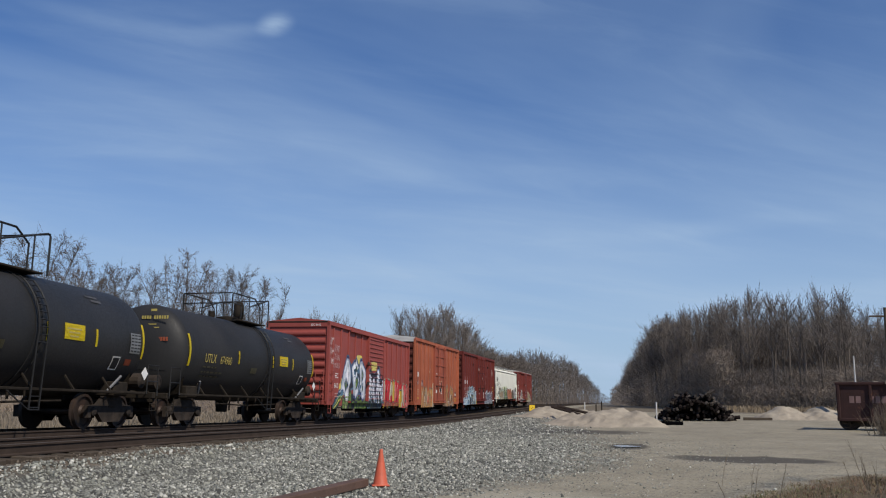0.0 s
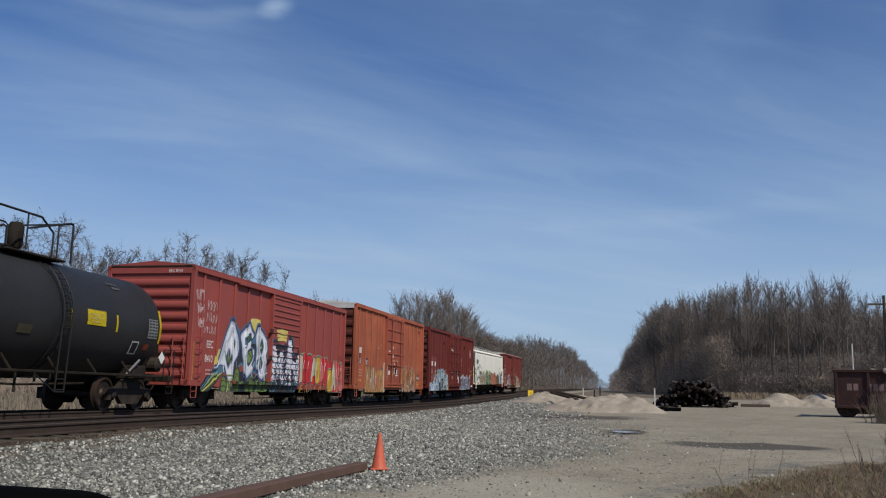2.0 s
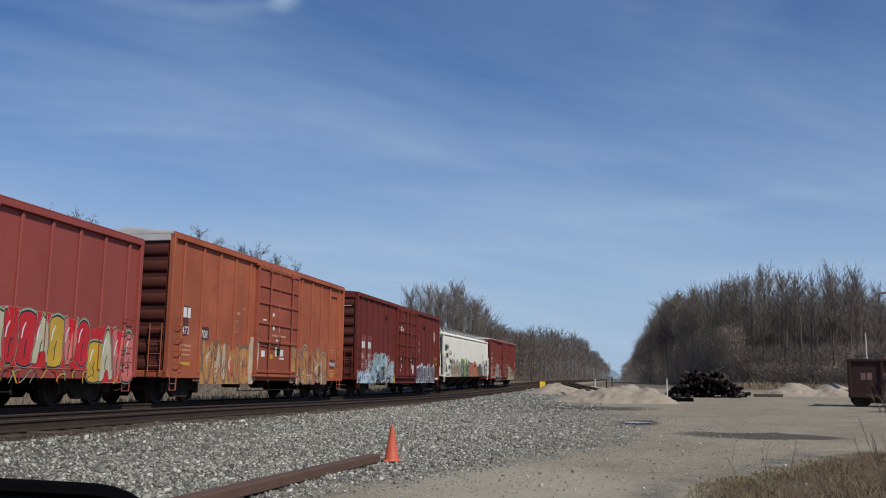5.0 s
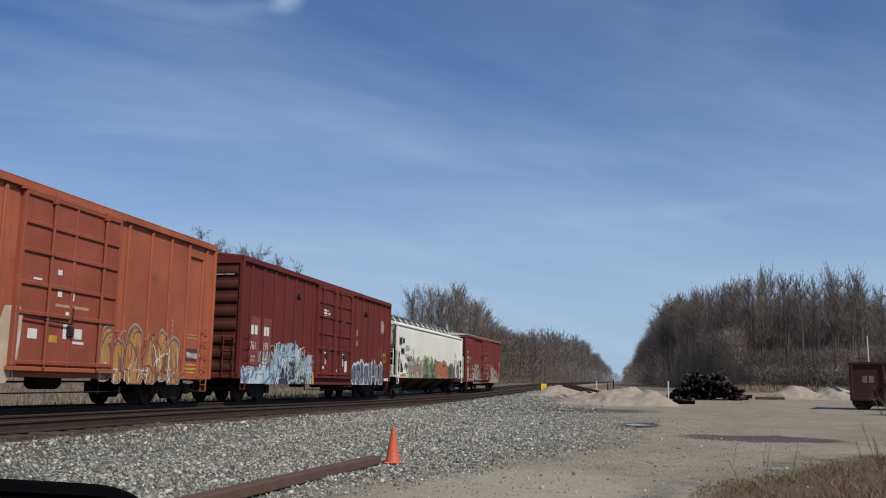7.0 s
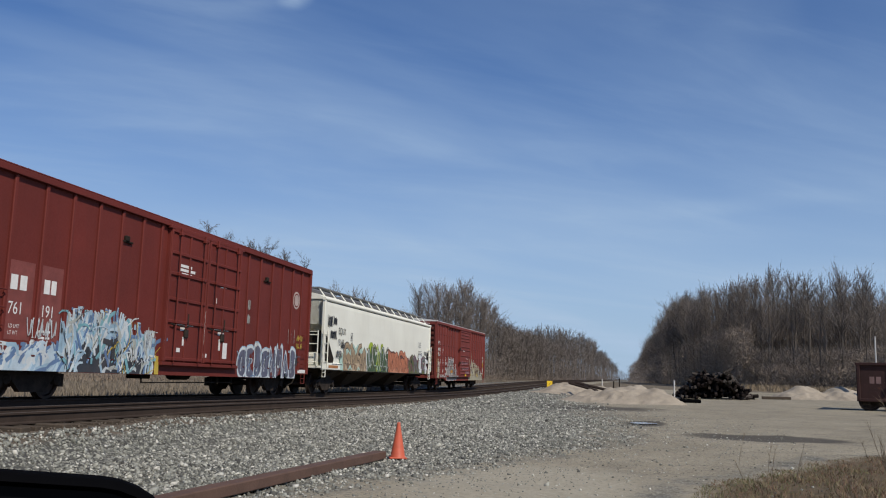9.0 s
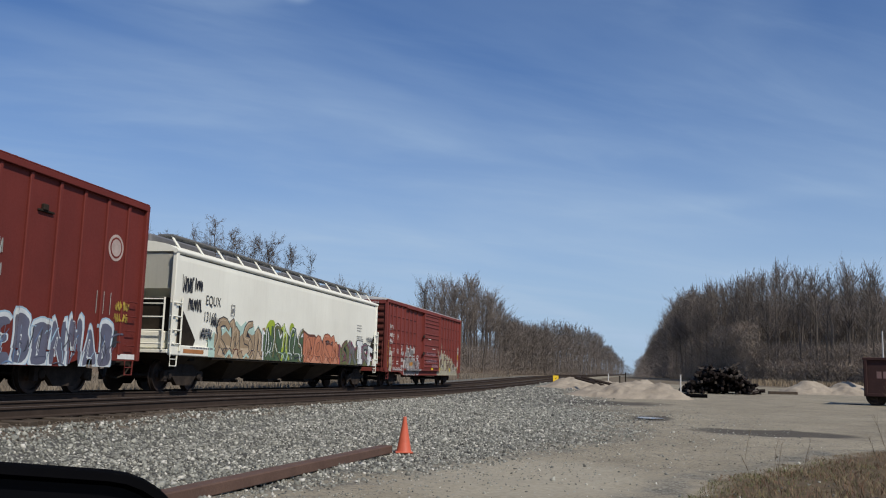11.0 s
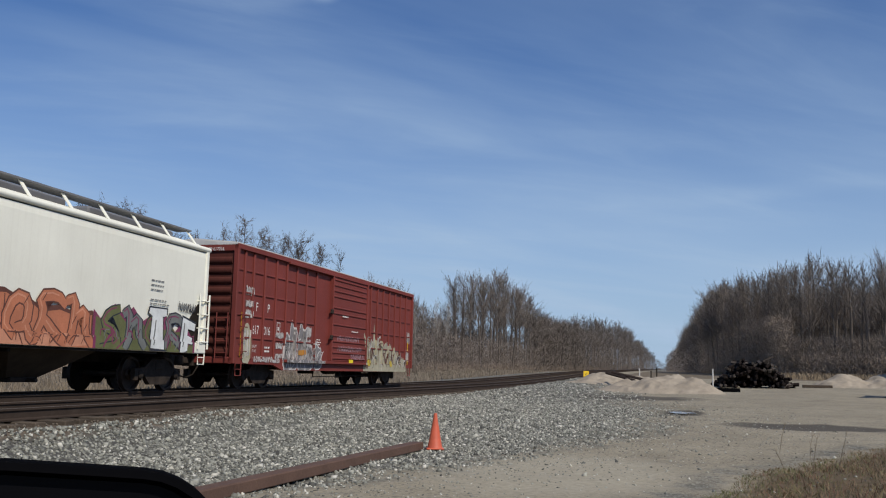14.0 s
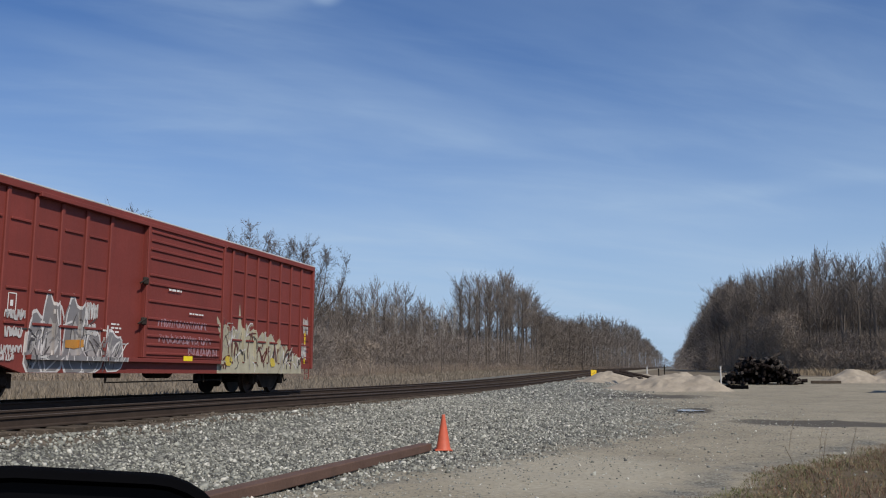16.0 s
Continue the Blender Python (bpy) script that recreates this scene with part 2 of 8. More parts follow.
def box(bm, x0, x1, y0, y1, z0, z1, bevel=0.0, m=None):
    r = bmesh.ops.create_cube(bm, size=1.0)
    vs = r["verts"]
    bmesh.ops.scale(bm, verts=vs, vec=(x1 - x0, y1 - y0, z1 - z0))
    bmesh.ops.translate(bm, verts=vs, vec=((x0 + x1) / 2, (y0 + y1) / 2, (z0 + z1) / 2))
    if bevel:
        es = list({e for v in vs for e in v.link_edges})
        r = bmesh.ops.bevel(bm, geom=es, offset=bevel, segments=1, affect="EDGES")
        vs = list({v for f in r["faces"] for v in f.verts} | {v for v in vs if v.is_valid})
    if m is not None:
        bmesh.ops.transform(bm, matrix=m, verts=vs)
    return vs


def boxed(x0, x1, y0, y1, z0, z1, bevel=0.0):
    bm = bmesh.new()
    box(bm, x0, x1, y0, y1, z0, z1, bevel)
    return bm


def tube(bm, pts, r, seg=6, r2=None):
    """A round bar through the points."""
    pts = [Vector(p) for p in pts]
    rings = []
    for i, p in enumerate(pts):
        d = (pts[min(i + 1, len(pts) - 1)] - pts[max(i - 1, 0)]).normalized()
        a = d.orthogonal().normalized() if abs(d.z) > 0.9 else d.cross(Vector((0, 0, 1))).normalized()
        b = d.cross(a)
        rr = r if r2 is None else r + (r2 - r) * i / (len(pts) - 1)
        rings.append([bm.verts.new(p + (a * math.cos(k * math.tau / seg) + b * math.sin(k * math.tau / seg)) * rr) for k in range(seg)])
    for s, e in zip(rings, rings[1:]):
        for k in range(seg):
            bm.faces.new((s[k], s[(k + 1) % seg], e[(k + 1) % seg], e[k]))
    bm.faces.new(rings[0][::-1])
    bm.faces.new(rings[-1])


def lathe(bm, profile, axis="x", seg=24, centre=(0, 0, 0)):
    """A turned solid: profile of (along, radius)."""
    rings = []
    c = Vector(centre)
    for a, r in profile:
        ring = []
        for k in range(seg):
            u, v = math.cos(k * math.tau / seg) * r, math.sin(k * math.tau / seg) * r
            ring.append(bm.verts.new(c + Vector((a, u, v) if axis == "x" else (u, a, v) if axis == "y" else (u, v, a))))
        rings.append(ring)
    for s, e in zip(rings, rings[1:]):
        for k in range(seg):
            bm.faces.new((s[k], s[(k + 1) % seg], e[(k + 1) % seg], e[k]))
    bm.faces.new(rings[0][::-1])
    bm.faces.new(rings[-1])
    bmesh.ops.recalc_face_normals(bm, faces=bm.faces)


def extruded(bm, outline, x0, x1):
    """A plate with a (y, z) outline between two x."""
    a = [bm.verts.new((x0, y, z)) for y, z in outline]
    b = [bm.verts.new((x1, y, z)) for y, z in outline]
    n = len(a)
    for k in range(n):
        bm.faces.new((a[k], a[(k + 1) % n], b[(k + 1) % n], b[k]))
    bm.faces.new(a)
    bm.faces.new(b[::-1])
    bmesh.ops.recalc_face_normals(bm, faces=bm.faces)


def smooth(ob, angle=40):
    me = ob.data
    me.shade_smooth()
    me.set_sharp_from_angle(angle=radians(angle))
    return ob


# ---- the lie of the land ----
GD = np.array([0, 17, 24, 30, 48, 66, 75, 110, 200, 400, 900, 4000.0])
GZ = np.array([-1.5, -1.5, -1.28, -1.17, -0.92, -0.69, -0.55, 0.05, 0.8, 1.9, 4.5, 16.0]) + EYE


def soft(v, w=12.0):
    return w * np.logaddexp(0, np.asarray(v, float) / w)


# slight unevenness of the line: sideways and in height
BEND_Y = [4, 10, 16, 22, 30, 42, 60, 72, 85, 102, 120, 145, 170]
BEND_X = [0.62, 0.38, 0.18, 0.06, 0.05, 0.09, 0.0, -0.08, -0.11, -0.12, -0.12, -0.12, -0.12]
BEND_Z = [-0.05, -0.05, -0.045, -0.06, -0.083, -0.1, -0.095, -0.03, 0.06, 0.175, 0.287, 0.40, 0.48]


def track_x(y):
    y = np.asarray(y, float)
    far = np.maximum(y - 70, 0)
    return -14.8 - np.where(far < 30, far ** 2 / 4000, 0.225 + (far - 30) * 0.0125) + np.interp(y, BEND_Y, BEND_X)


def track_z(y):
    """Top of the rails."""
    return EYE - 0.62 + 0.008 * soft(np.minimum(np.asarray(y, float), 900) - 45) + np.interp(y, BEND_Y, BEND_Z)


SPACING = 4.0


def bed_off(x, y):
    """Metres outside the top of the two-track bed (negative on it)."""
    c = track_x(y)
    return np.maximum(c - 2.05 - x, x - (c + SPACING + 1.5))


def land(x, y):
    x, y = np.asarray(x, float), np.asarray(y, float)
    d = np.hypot(x, np.maximum(y, 0))
    g = np.interp(d, GD, GZ)
    bed = track_z(y) - 0.235
    off = bed_off(x, y)
    fall = np.clip(off / (1.7 * np.maximum(bed - g, 0.15)), 0, 1)
    fall = fall * fall * (3 - 2 * fall)
    z = bed + (g - bed) * fall
    # the stone lies a little higher towards the track
    apron = np.clip(off / 5.5, 0, 1)
    z += np.where((x > track_x(y)) & (off > 0), 0.16 * (1 - apron) * fall, 0)
    return z


def relief(x, y):
    """Small unevenness of the yard's surface."""
    if abs(x) > 60 or y > 140 or y < -20:
        return 0.0
    p = Vector((x * 0.5, y * 0.5, 0))
    return 0.045 * noise.noise(p) + 0.025 * noise.noise(p * 3.1)


def ground_z(x, y):
    return float(land(x, y)) + relief(float(x), float(y))
# ---- ground: one sheet to the horizon ----
def stops(*runs):
    out = []
    for a, b, n in runs:
        out += list(np.linspace(a, b, n, endpoint=False))
    return np.array(out)


def ground_material():
    m, nt, N, L, b = nodes_of("yard_dirt_and_ballast")
    co = N("ShaderNodeNewGeometry").outputs["Position"]

    def nz(sc, det=4, rgh=0.6):
        t = N("ShaderNodeTexNoise")
        t.inputs["Scale"].default_value, t.inputs["Detail"].default_value, t.inputs["Roughness"].default_value = sc, det, rgh
        L(co, t.inputs["Vector"])
        return t.outputs[0]

    def attr(name):
        a = N("ShaderNodeAttribute"); a.attribute_name = name
        return a.outputs["Fac"]

    def ramp(sock, lo, hi, a=0.0, z=1.0):
        r = N("ShaderNodeMapRange"); r.interpolation_type = "SMOOTHSTEP"
        for i, v in zip((1, 2, 3, 4), (lo, hi, a, z)):
            r.inputs[i].default_value = v
        L(sock, r.inputs[0])
        return r.outputs[0]

    def math2(op, a, c):
        x = N("ShaderNodeMath"); x.operation = op
        for i, v in enumerate((a, c)):
            if isinstance(v, float):
                x.inputs[i].default_value = v
            else:
                L(v, x.inputs[i])
        return x.outputs[0]

    def mixed(fac, a, c):
        x = N("ShaderNodeMix"); x.data_type = "RGBA"
        L(fac, x.inputs[0])
        for i, v in ((6, a), (7, c)):
            if isinstance(v, tuple):
                x.inputs[i].default_value = v
            else:
                L(v, x.inputs[i])
        return x.outputs[2]

    big, mid, small, grit = nz(0.25, 5), nz(1.3, 5), nz(9, 4), nz(45, 3)
    dirt = mixed(ramp(big, 0.3, 0.7), (0.225, 0.196, 0.138, 1), (0.315, 0.278, 0.200, 1))
    dirt = mixed(ramp(nz(0.55, 5, 0.7), 0.40, 0.72, 0, 0.6), dirt, (0.36, 0.315, 0.228, 1))
    dirt = mixed(ramp(mid, 0.45, 0.75, 0, 0.6), dirt, (0.175, 0.153, 0.115, 1))
    dirt = mixed(ramp(grit, 0.5, 0.75, 0, 0.5), dirt, (0.11, 0.097, 0.083, 1))
    peb = N("ShaderNodeTexVoronoi"); peb.inputs["Scale"].default_value = 26.0
    L(co, peb.inputs["Vector"])
    ph = N("ShaderNodeSeparateColor"); L(peb.outputs["Color"], ph.inputs[0])
    dirt = mixed(ramp(ph.outputs[0], 0.62, 0.95, 0, 0.4), dirt, (0.36, 0.33, 0.27, 1))
    dirt = mixed(ramp(ph.outputs[1], 0.72, 0.95, 0, 0.55), dirt, (0.095, 0.085, 0.073, 1))
    cells = N("ShaderNodeTexVoronoi"); cells.inputs["Scale"].default_value = 21.0
    L(co, cells.inputs["Vector"])
    hue = N("ShaderNodeSeparateColor"); L(cells.outputs["Color"], hue.inputs[0])
    stone = mixed(ramp(hue.outputs[0], 0.1, 0.95), (0.085, 0.084, 0.071, 1), (0.29, 0.285, 0.24, 1))
    stone = mixed(ramp(cells.outputs["Distance"], 0.35, 0.75, 0, 0.85), stone, (0.055, 0.052, 0.05, 1))
    bedc = mixed(ramp(small, 0.3, 0.7), (0.085, 0.068, 0.050, 1), (0.15, 0.12, 0.09, 1))
    grass = mixed(ramp(mid, 0.35, 0.7), (0.17, 0.14, 0.10, 1), (0.12, 0.098, 0.068, 1))
    edge = math2("MULTIPLY", math2("SUBTRACT", mid, 0.5), 0.9)
    dirt = mixed(ramp(math2("ADD", attr("pale"), edge), 0.2, 0.9, 0, 0.75), dirt, mixed(ramp(small, 0.3, 0.7), (0.40, 0.365, 0.282, 1), (0.31, 0.28, 0.21, 1)))
    c = mixed(ramp(math2("ADD", attr("stone"), edge), 0.25, 0.75), dirt, stone)
    c = mixed(ramp(math2("ADD", attr("grass"), edge), 0.3, 0.75), c, grass)
    turf = mixed(ramp(small, 0.35, 0.7), (0.135, 0.095, 0.06, 1), (0.075, 0.062, 0.033, 1))
    c = mixed(ramp(math2("ADD", attr("verge"), edge), 0.3, 0.75), c, turf)
    c = mixed(ramp(math2("ADD", attr("bed"), edge), 0.3, 0.7), c, bedc)
    # darker brown in the masked patches
    c = mixed(ramp(math2("ADD", attr("dark_ground"), math2("MULTIPLY", edge, 0.5)), 0.3, 0.75, 0, 0.85), c, (0.06, 0.053, 0.045, 1))
    L(c, b.inputs["Base Color"])
    b.inputs["Roughness"].default_value = 0.95
    b.inputs["Specular IOR Level"].default_value = 0.2
    bp = N("ShaderNodeBump"); bp.inputs["Strength"].default_value, bp.inputs["Distance"].default_value = 0.55, 0.05
    L(math2("ADD", small, math2("MULTIPLY", grit, 0.5)), bp.inputs["Height"]); L(bp.outputs[0], b.inputs["Normal"])
    return m


def stone_amount(x, y):
    """1 where the crushed stone lies, 0 on the bare dirt of the yard."""
    rim = np.interp(y, [0, 8, 13, 17, 22, 30, 45, 70, 110], [-6.5, -5.4, -4.2, -2.9, -1.2, -1.6, -3.2, -6.5, -10.5])
    return np.clip(0.5 - (x - rim) / np.interp(y, [0, 18, 24, 60], [3.0, 3.4, 7.0, 8.0]), 0, 1)


def build_ground():
    xs = stops((-3000, -300, 12), (-300, -60, 16), (-60, -18, 28), (-18, -2, 64), (-2, 14, 48), (14, 60, 30), (60, 300, 14), (300, 3001, 12))
    ys = stops((-400, -20, 10), (-20, 6, 20), (6, 34, 112), (34, 70, 60), (70, 140, 40), (140, 400, 26), (400, 4001, 22))
    X, Y = np.meshgrid(xs, ys)
    Z = land(X, Y)
    near = (np.abs(X) < 60) & (Y < 140) & (Y > -20)
    for i, j in zip(*np.nonzero(near)):
        Z[i, j] += relief(X[i, j], Y[i, j])
    ny, nx = X.shape
    verts = np.column_stack([X.ravel(), Y.ravel(), Z.ravel()])
    idx = np.arange(nx * ny).reshape(ny, nx)
    faces = np.column_stack([idx[:-1, :-1].ravel(), idx[:-1, 1:].ravel(), idx[1:, 1:].ravel(), idx[1:, :-1].ravel()])
    me = bpy.data.meshes.new("ground")
    me.from_pydata(verts.tolist(), [], faces.tolist())
    x, y = X.ravel(), Y.ravel()
    off = bed_off(x, y)
    zones = {
        "stone": stone_amount(x, y) * (off < 40) * (x > track_x(y) - 4),
        "bed": np.clip(1.0 - (off - 0.05) / 0.5, 0, 1),
        "grass": np.clip((track_x(y) - 3.6 - x) / 1.5, 0, 1) + (np.hypot(x, y) > 95) * (off > 3) * 0.9,
        "pale": np.clip(1.5 - 1.4 * np.hypot((x + 1.9) / 2.6, (y - 14.0) / 4.2), 0, 1),
        "verge": (np.clip((x - np.interp(y, [0, 8, 11.9, 14.5, 16.8, 20.7, 24, 26], [-1.2, -1.2, 0.1, 0.7, 1.7, 3.9, 8.0, 40]) + 0.4) / 1.4, 0, 1) * (x < 30)),
        # darker ground: a wide streak and the puddle's damp rim
        "dark_ground": np.maximum(np.clip(1.6 - 1.3 * np.hypot((x - 3.1) / 2.6, (y - 25.3) / 1.3), 0, 1),
                           np.clip(1.5 - 1.3 * np.hypot((x + 0.1) / 0.9, (y - 30.2) / 2.0), 0, 1)),
    }
    lip = x - np.interp(y, [0, 8, 11.9, 14.5, 16.8, 20.7, 24, 26], [-1.2, -1.2, 0.1, 0.7, 1.7, 3.9, 8.0, 40])
    zones["stone"] = np.maximum(zones["stone"], 0.5 * np.exp(-((lip + 0.3) / 0.7) ** 2) * (y < 25) * (y > 5))
    # a fainter dark patch farther out
    zones["dark_ground"] = np.maximum(zones["dark_ground"], 0.7 * np.clip(1.4 - np.hypot((x + 2.5) / 4.5, (y - 42) / 4), 0, 1))
    for name, v in zones.items():
        a = me.attributes.new(name, "FLOAT", "POINT")
        a.data.foreach_set("value", np.clip(v, 0, 1).astype(np.float32))
    me.materials.append(ground_material())
    me.shade_smooth()
    return tagged(new("ground", me), "bare sandy gravel yard with crushed stone and dry grass", "ground", kind="structure")


build_ground()


def build_track(shift, label, near_ties):
    ys = np.concatenate([np.arange(-60, 70, 10.0), np.arange(70, 400, 10.0), np.arange(400, 1401, 100.0)])
    root = thing("railway_track", label, "track", kind="structure")
    prof = [(-0.07, -0.185), (0.07, -0.185), (0.07, -0.165), (0.012, -0.145), (0.012, -0.045), (0.036, -0.035), (0.036, -0.004),
            (0.03, 0.0), (-0.03, 0.0), (-0.036, -0.004), (-0.036, -0.035), (-0.012, -0.045), (-0.012, -0.145), (-0.07, -0.165)]
    for side in (-0.755, 0.755):
        bm = bmesh.new()
        rings = []
        for y in ys:
            cx, cz = float(track_x(y)) + shift + side, float(track_z(y))
            rings.append([bm.verts.new((cx + a, y, cz + c)) for a, c in prof])
        n = len(prof)
        for s, e in zip(rings, rings[1:]):
            for k in range(n):
                f = bm.faces.new((s[k], s[(k + 1) % n], e[(k + 1) % n], e[k]))
                f.material_index = 1 if k in (6, 7, 8) else 0
        bmesh.ops.recalc_face_normals(bm, faces=bm.faces)
        part("rail", bm, (M_rail, M_railtop), root)
    tie = bmesh.new()
    box(tie, -1.3, 1.3, -0.115, 0.115, -0.18, 0.0, 0.012)
    me = bpy.data.meshes.new("tie")
    tie.to_mesh(me); tie.free()
    me.materials.append(M_tie)
    rng = random.Random(4)
    for i in range(near_ties):
        y = 4 + i * 0.53
        shared("tie", me, root, pose(float(track_x(y)) + shift + rng.uniform(-0.07, 0.07), y, float(track_z(y)) - 0.186 + rng.uniform(-0.012, 0.0),
                                     rng.uniform(-0.6, 0.6), rng.uniform(-0.5, 0.5), rng.uniform(-1.5, 1.5)))
    bm = bmesh.new()
    for i in range(near_ties, 400):
        y = 4 + i * 0.53
        c, z = float(track_x(y)) + shift, float(track_z(y)) - 0.19
        box(bm, c - 1.3, c + 1.3, y - 0.115, y + 0.115, z - 0.18, z)
    tagged(part("far_ties", bm, M_tie, root), kind="stuff")


build_track(0.0, "railway track of worn rails under the freight train", 100)
build_track(SPACING, "empty railway track of rusty rails on weathered ties", 190)


def stone_material():
    m, nt, N, L, b = nodes_of("crushed_limestone")
    isl = N("ShaderNodeNewGeometry").outputs["Random Per Island"]
    r = N("ShaderNodeValToRGB")
    cr = r.color_ramp
    cr.elements[0].position, cr.elements[0].color = 0.0, (0.06, 0.058, 0.052, 1)
    cr.elements[1].position, cr.elements[1].color = 1.0, (0.76, 0.73, 0.64, 1)
    for p, c in ((0.3, (0.20, 0.20, 0.170, 1)), (0.6, (0.315, 0.315, 0.268, 1)), (0.85, (0.46, 0.455, 0.385, 1))):
        e = cr.elements.new(p)
        e.color = c
    L(isl, r.inputs[0])
    t = N("ShaderNodeTexNoise"); t.inputs["Scale"].default_value = 40
    mx = N("ShaderNodeMix"); mx.data_type, mx.blend_type = "RGBA", "MULTIPLY"
    mx.inputs[0].default_value = 0.5
    L(r.outputs[0], mx.inputs[6]); L(t.outputs[0], mx.inputs[7])
    L(mx.outputs[2], b.inputs["Base Color"])
    b.inputs["Roughness"].default_value = 0.9
    return m


def stones(name, label, pts, size, seed, material):
    """Many small broken stones in one mesh, each an uneven octahedron."""
    rng = np.random.default_rng(seed)
    n = len(pts)
    base = np.array([(1, 0, 0), (-1, 0, 0), (0, 1, 0), (0, -1, 0), (0, 0, 1), (0, 0, -1)], float)
    tri = np.array([(0, 2, 4), (2, 1, 4), (1, 3, 4), (3, 0, 4), (2, 0, 5), (1, 2, 5), (3, 1, 5), (0, 3, 5)])
    V = base[None] * rng.uniform(0.55, 1.25, (n, 6, 1)) + rng.normal(0, 0.16, (n, 6, 3))
    q = rng.normal(size=(n, 4)); q /= np.linalg.norm(q, axis=1, keepdims=True)
    w, x, y, z = q.T
    R = np.stack([np.stack([1 - 2 * (y * y + z * z), 2 * (x * y - z * w), 2 * (x * z + y * w)], -1),
                  np.stack([2 * (x * y + z * w), 1 - 2 * (x * x + z * z), 2 * (y * z - x * w)], -1),
                  np.stack([2 * (x * z - y * w), 2 * (y * z + x * w), 1 - 2 * (x * x + y * y)], -1)], 1)
    V = np.einsum("nij,nkj->nki", R, V) * (size * rng.lognormal(0, 0.32, n))[:, None, None] + pts[:, None]
    F = (tri[None] + 6 * np.arange(n)[:, None, None]).reshape(-1, 3)
    me = bpy.data.meshes.new(name)
    me.vertices.add(n * 6); me.loops.add(n * 24); me.polygons.add(n * 8)
    me.vertices.foreach_set("co", V.reshape(-1).astype(np.float32))
    me.loops.foreach_set("vertex_index", F.reshape(-1).astype(np.int32))
    me.polygons.foreach_set("loop_start", np.arange(0, n * 24, 3, dtype=np.int32))
    me.update(calc_edges=True)
    me.materials.append(material)
    return tagged(new(name, me), label, "ballast", kind="stuff")


def scatter(n, x0, x1, y0, y1, keep, seed, power=1.0):
    rng = np.random.default_rng(seed)
    x = rng.uniform(x0, x1, n)
    y = y0 + (y1 - y0) * rng.uniform(0, 1, n) ** power
    ok = rng.uniform(0, 1, n) < keep(x, y)
    x, y = x[ok], y[ok]
    return np.column_stack([x, y, land(x, y) + np.array([relief(a, b) for a, b in zip(x.tolist(), y.tolist())])])


M_stone = stone_material()


def ballast_keep(x, y):
    return np.where((x > track_x(y)) & (bed_off(x, y) > 0.02), np.clip(stone_amount(x, y) * 1.5 - 0.42, 0.006, 1), 0) * (np.hypot(x, y) > 7)


stones("ballast_stones", "loose grey crushed limestone ballast beside the track",
       scatter(118000, -9.6, 3.5, 7, 34, ballast_keep, 11, 1.1) + np.array([0, 0, 0.003]), 0.027, 12, M_stone)
def fines_keep(x, y):
    """Small gravel trodden out of the ballast into the yard."""
    rim = np.interp(y, [0, 8, 13, 17, 22, 30, 45], [-5.5, -4.0, -2.0, 0.5, 3.0, 2.5, 0.0])
    return np.clip(0.5 - (x - rim) / 5.0, 0, 1) ** 1.5 * (bed_off(x, y) > 1.0)


stones("gravel_fines", "small grey gravel trodden into the yard dirt",
       scatter(30000, -7.0, 5.5, 9, 40, fines_keep, 17, 1.2), 0.013, 18, M_stone)
stones("far_ballast_stones", "loose grey crushed limestone ballast along the track",
       scatter(15000, -9.8, 0.5, 34, 80, ballast_keep, 13, 1.2), 0.040, 14, M_stone)
stones("bed_stones", "dirty brown ballast stones packed round the ties",
       scatter(11000, -13.4, -9.2, 6, 60, lambda x, y: np.ones_like(x), 15, 1.3) + np.array([0, 0, 0.016]), 0.024, 16,
       surface("fouled_brown_stone", (0.135, 0.109, 0.082), 0.95, 0, 0.5, 2, 30, 0.2))
# ---- the freight train ----
RUN = ((0, -2.70), (0.5, 0.45), (1, 3.67), (1.5, 6.88), (2, 10.14), (2.5, 13.26), (3, 16.45), (3.5, 19.63), (4, 22.83),
       (6.5, 38.87), (7, 42.07), (7.5, 45.25), (8, 48.41), (8.5, 51.62), (9, 54.82), (11.5, 70.61), (12, 73.73), (12.5, 76.91),
       (13, 80.16), (13.5, 83.27), (14, 86.45), (14.5, 89.66), (15, 92.88), (15.5, 96.11), (16, 99.39))
WHEEL = 0.457
CARS, WHEELSETS = [], []


def run_at(t):
    return float(np.interp(t, [a for a, _ in RUN], [b for _, b in RUN]))


def on_track(y, reach):
    """Pose of a vehicle with its middle at y, its trucks reach metres before and behind."""
    a, b = (Vector((float(track_x(q)), q, float(track_z(q)))) for q in (y - reach, y + reach))
    mid, d = (a + b) / 2, b - a
    return pose(*mid, math.degrees(math.atan2(d.z, d.y)), 0, math.degrees(math.atan2(-d.x, d.y)))


def wheelset_mesh():
    bm = bmesh.new()
    for s in (-1, 1):
        prof = [(0.60, 0.10), (0.66, 0.12), (0.672, 0.40), (0.665, 0.485), (0.695, 0.485), (0.703, 0.457), (0.80, 0.45), (0.80, 0.385),
                (0.745, 0.37), (0.735, 0.17), (0.79, 0.13), (0.80, 0.08)]
        lathe(bm, [(s * a, r) for a, r in prof], "x", 28)
    lathe(bm, [(-0.98, 0.07), (-0.79, 0.08), (0.79, 0.08), (0.98, 0.07)], "x", 12)
    me = bpy.data.meshes.new("wheelset")
    bm.to_mesh(me); bm.free()
    me.materials.append(M_wheel)
    me.shade_smooth(); me.set_sharp_from_angle(angle=radians(35))
    return me


ME_WHEEL = wheelset_mesh()


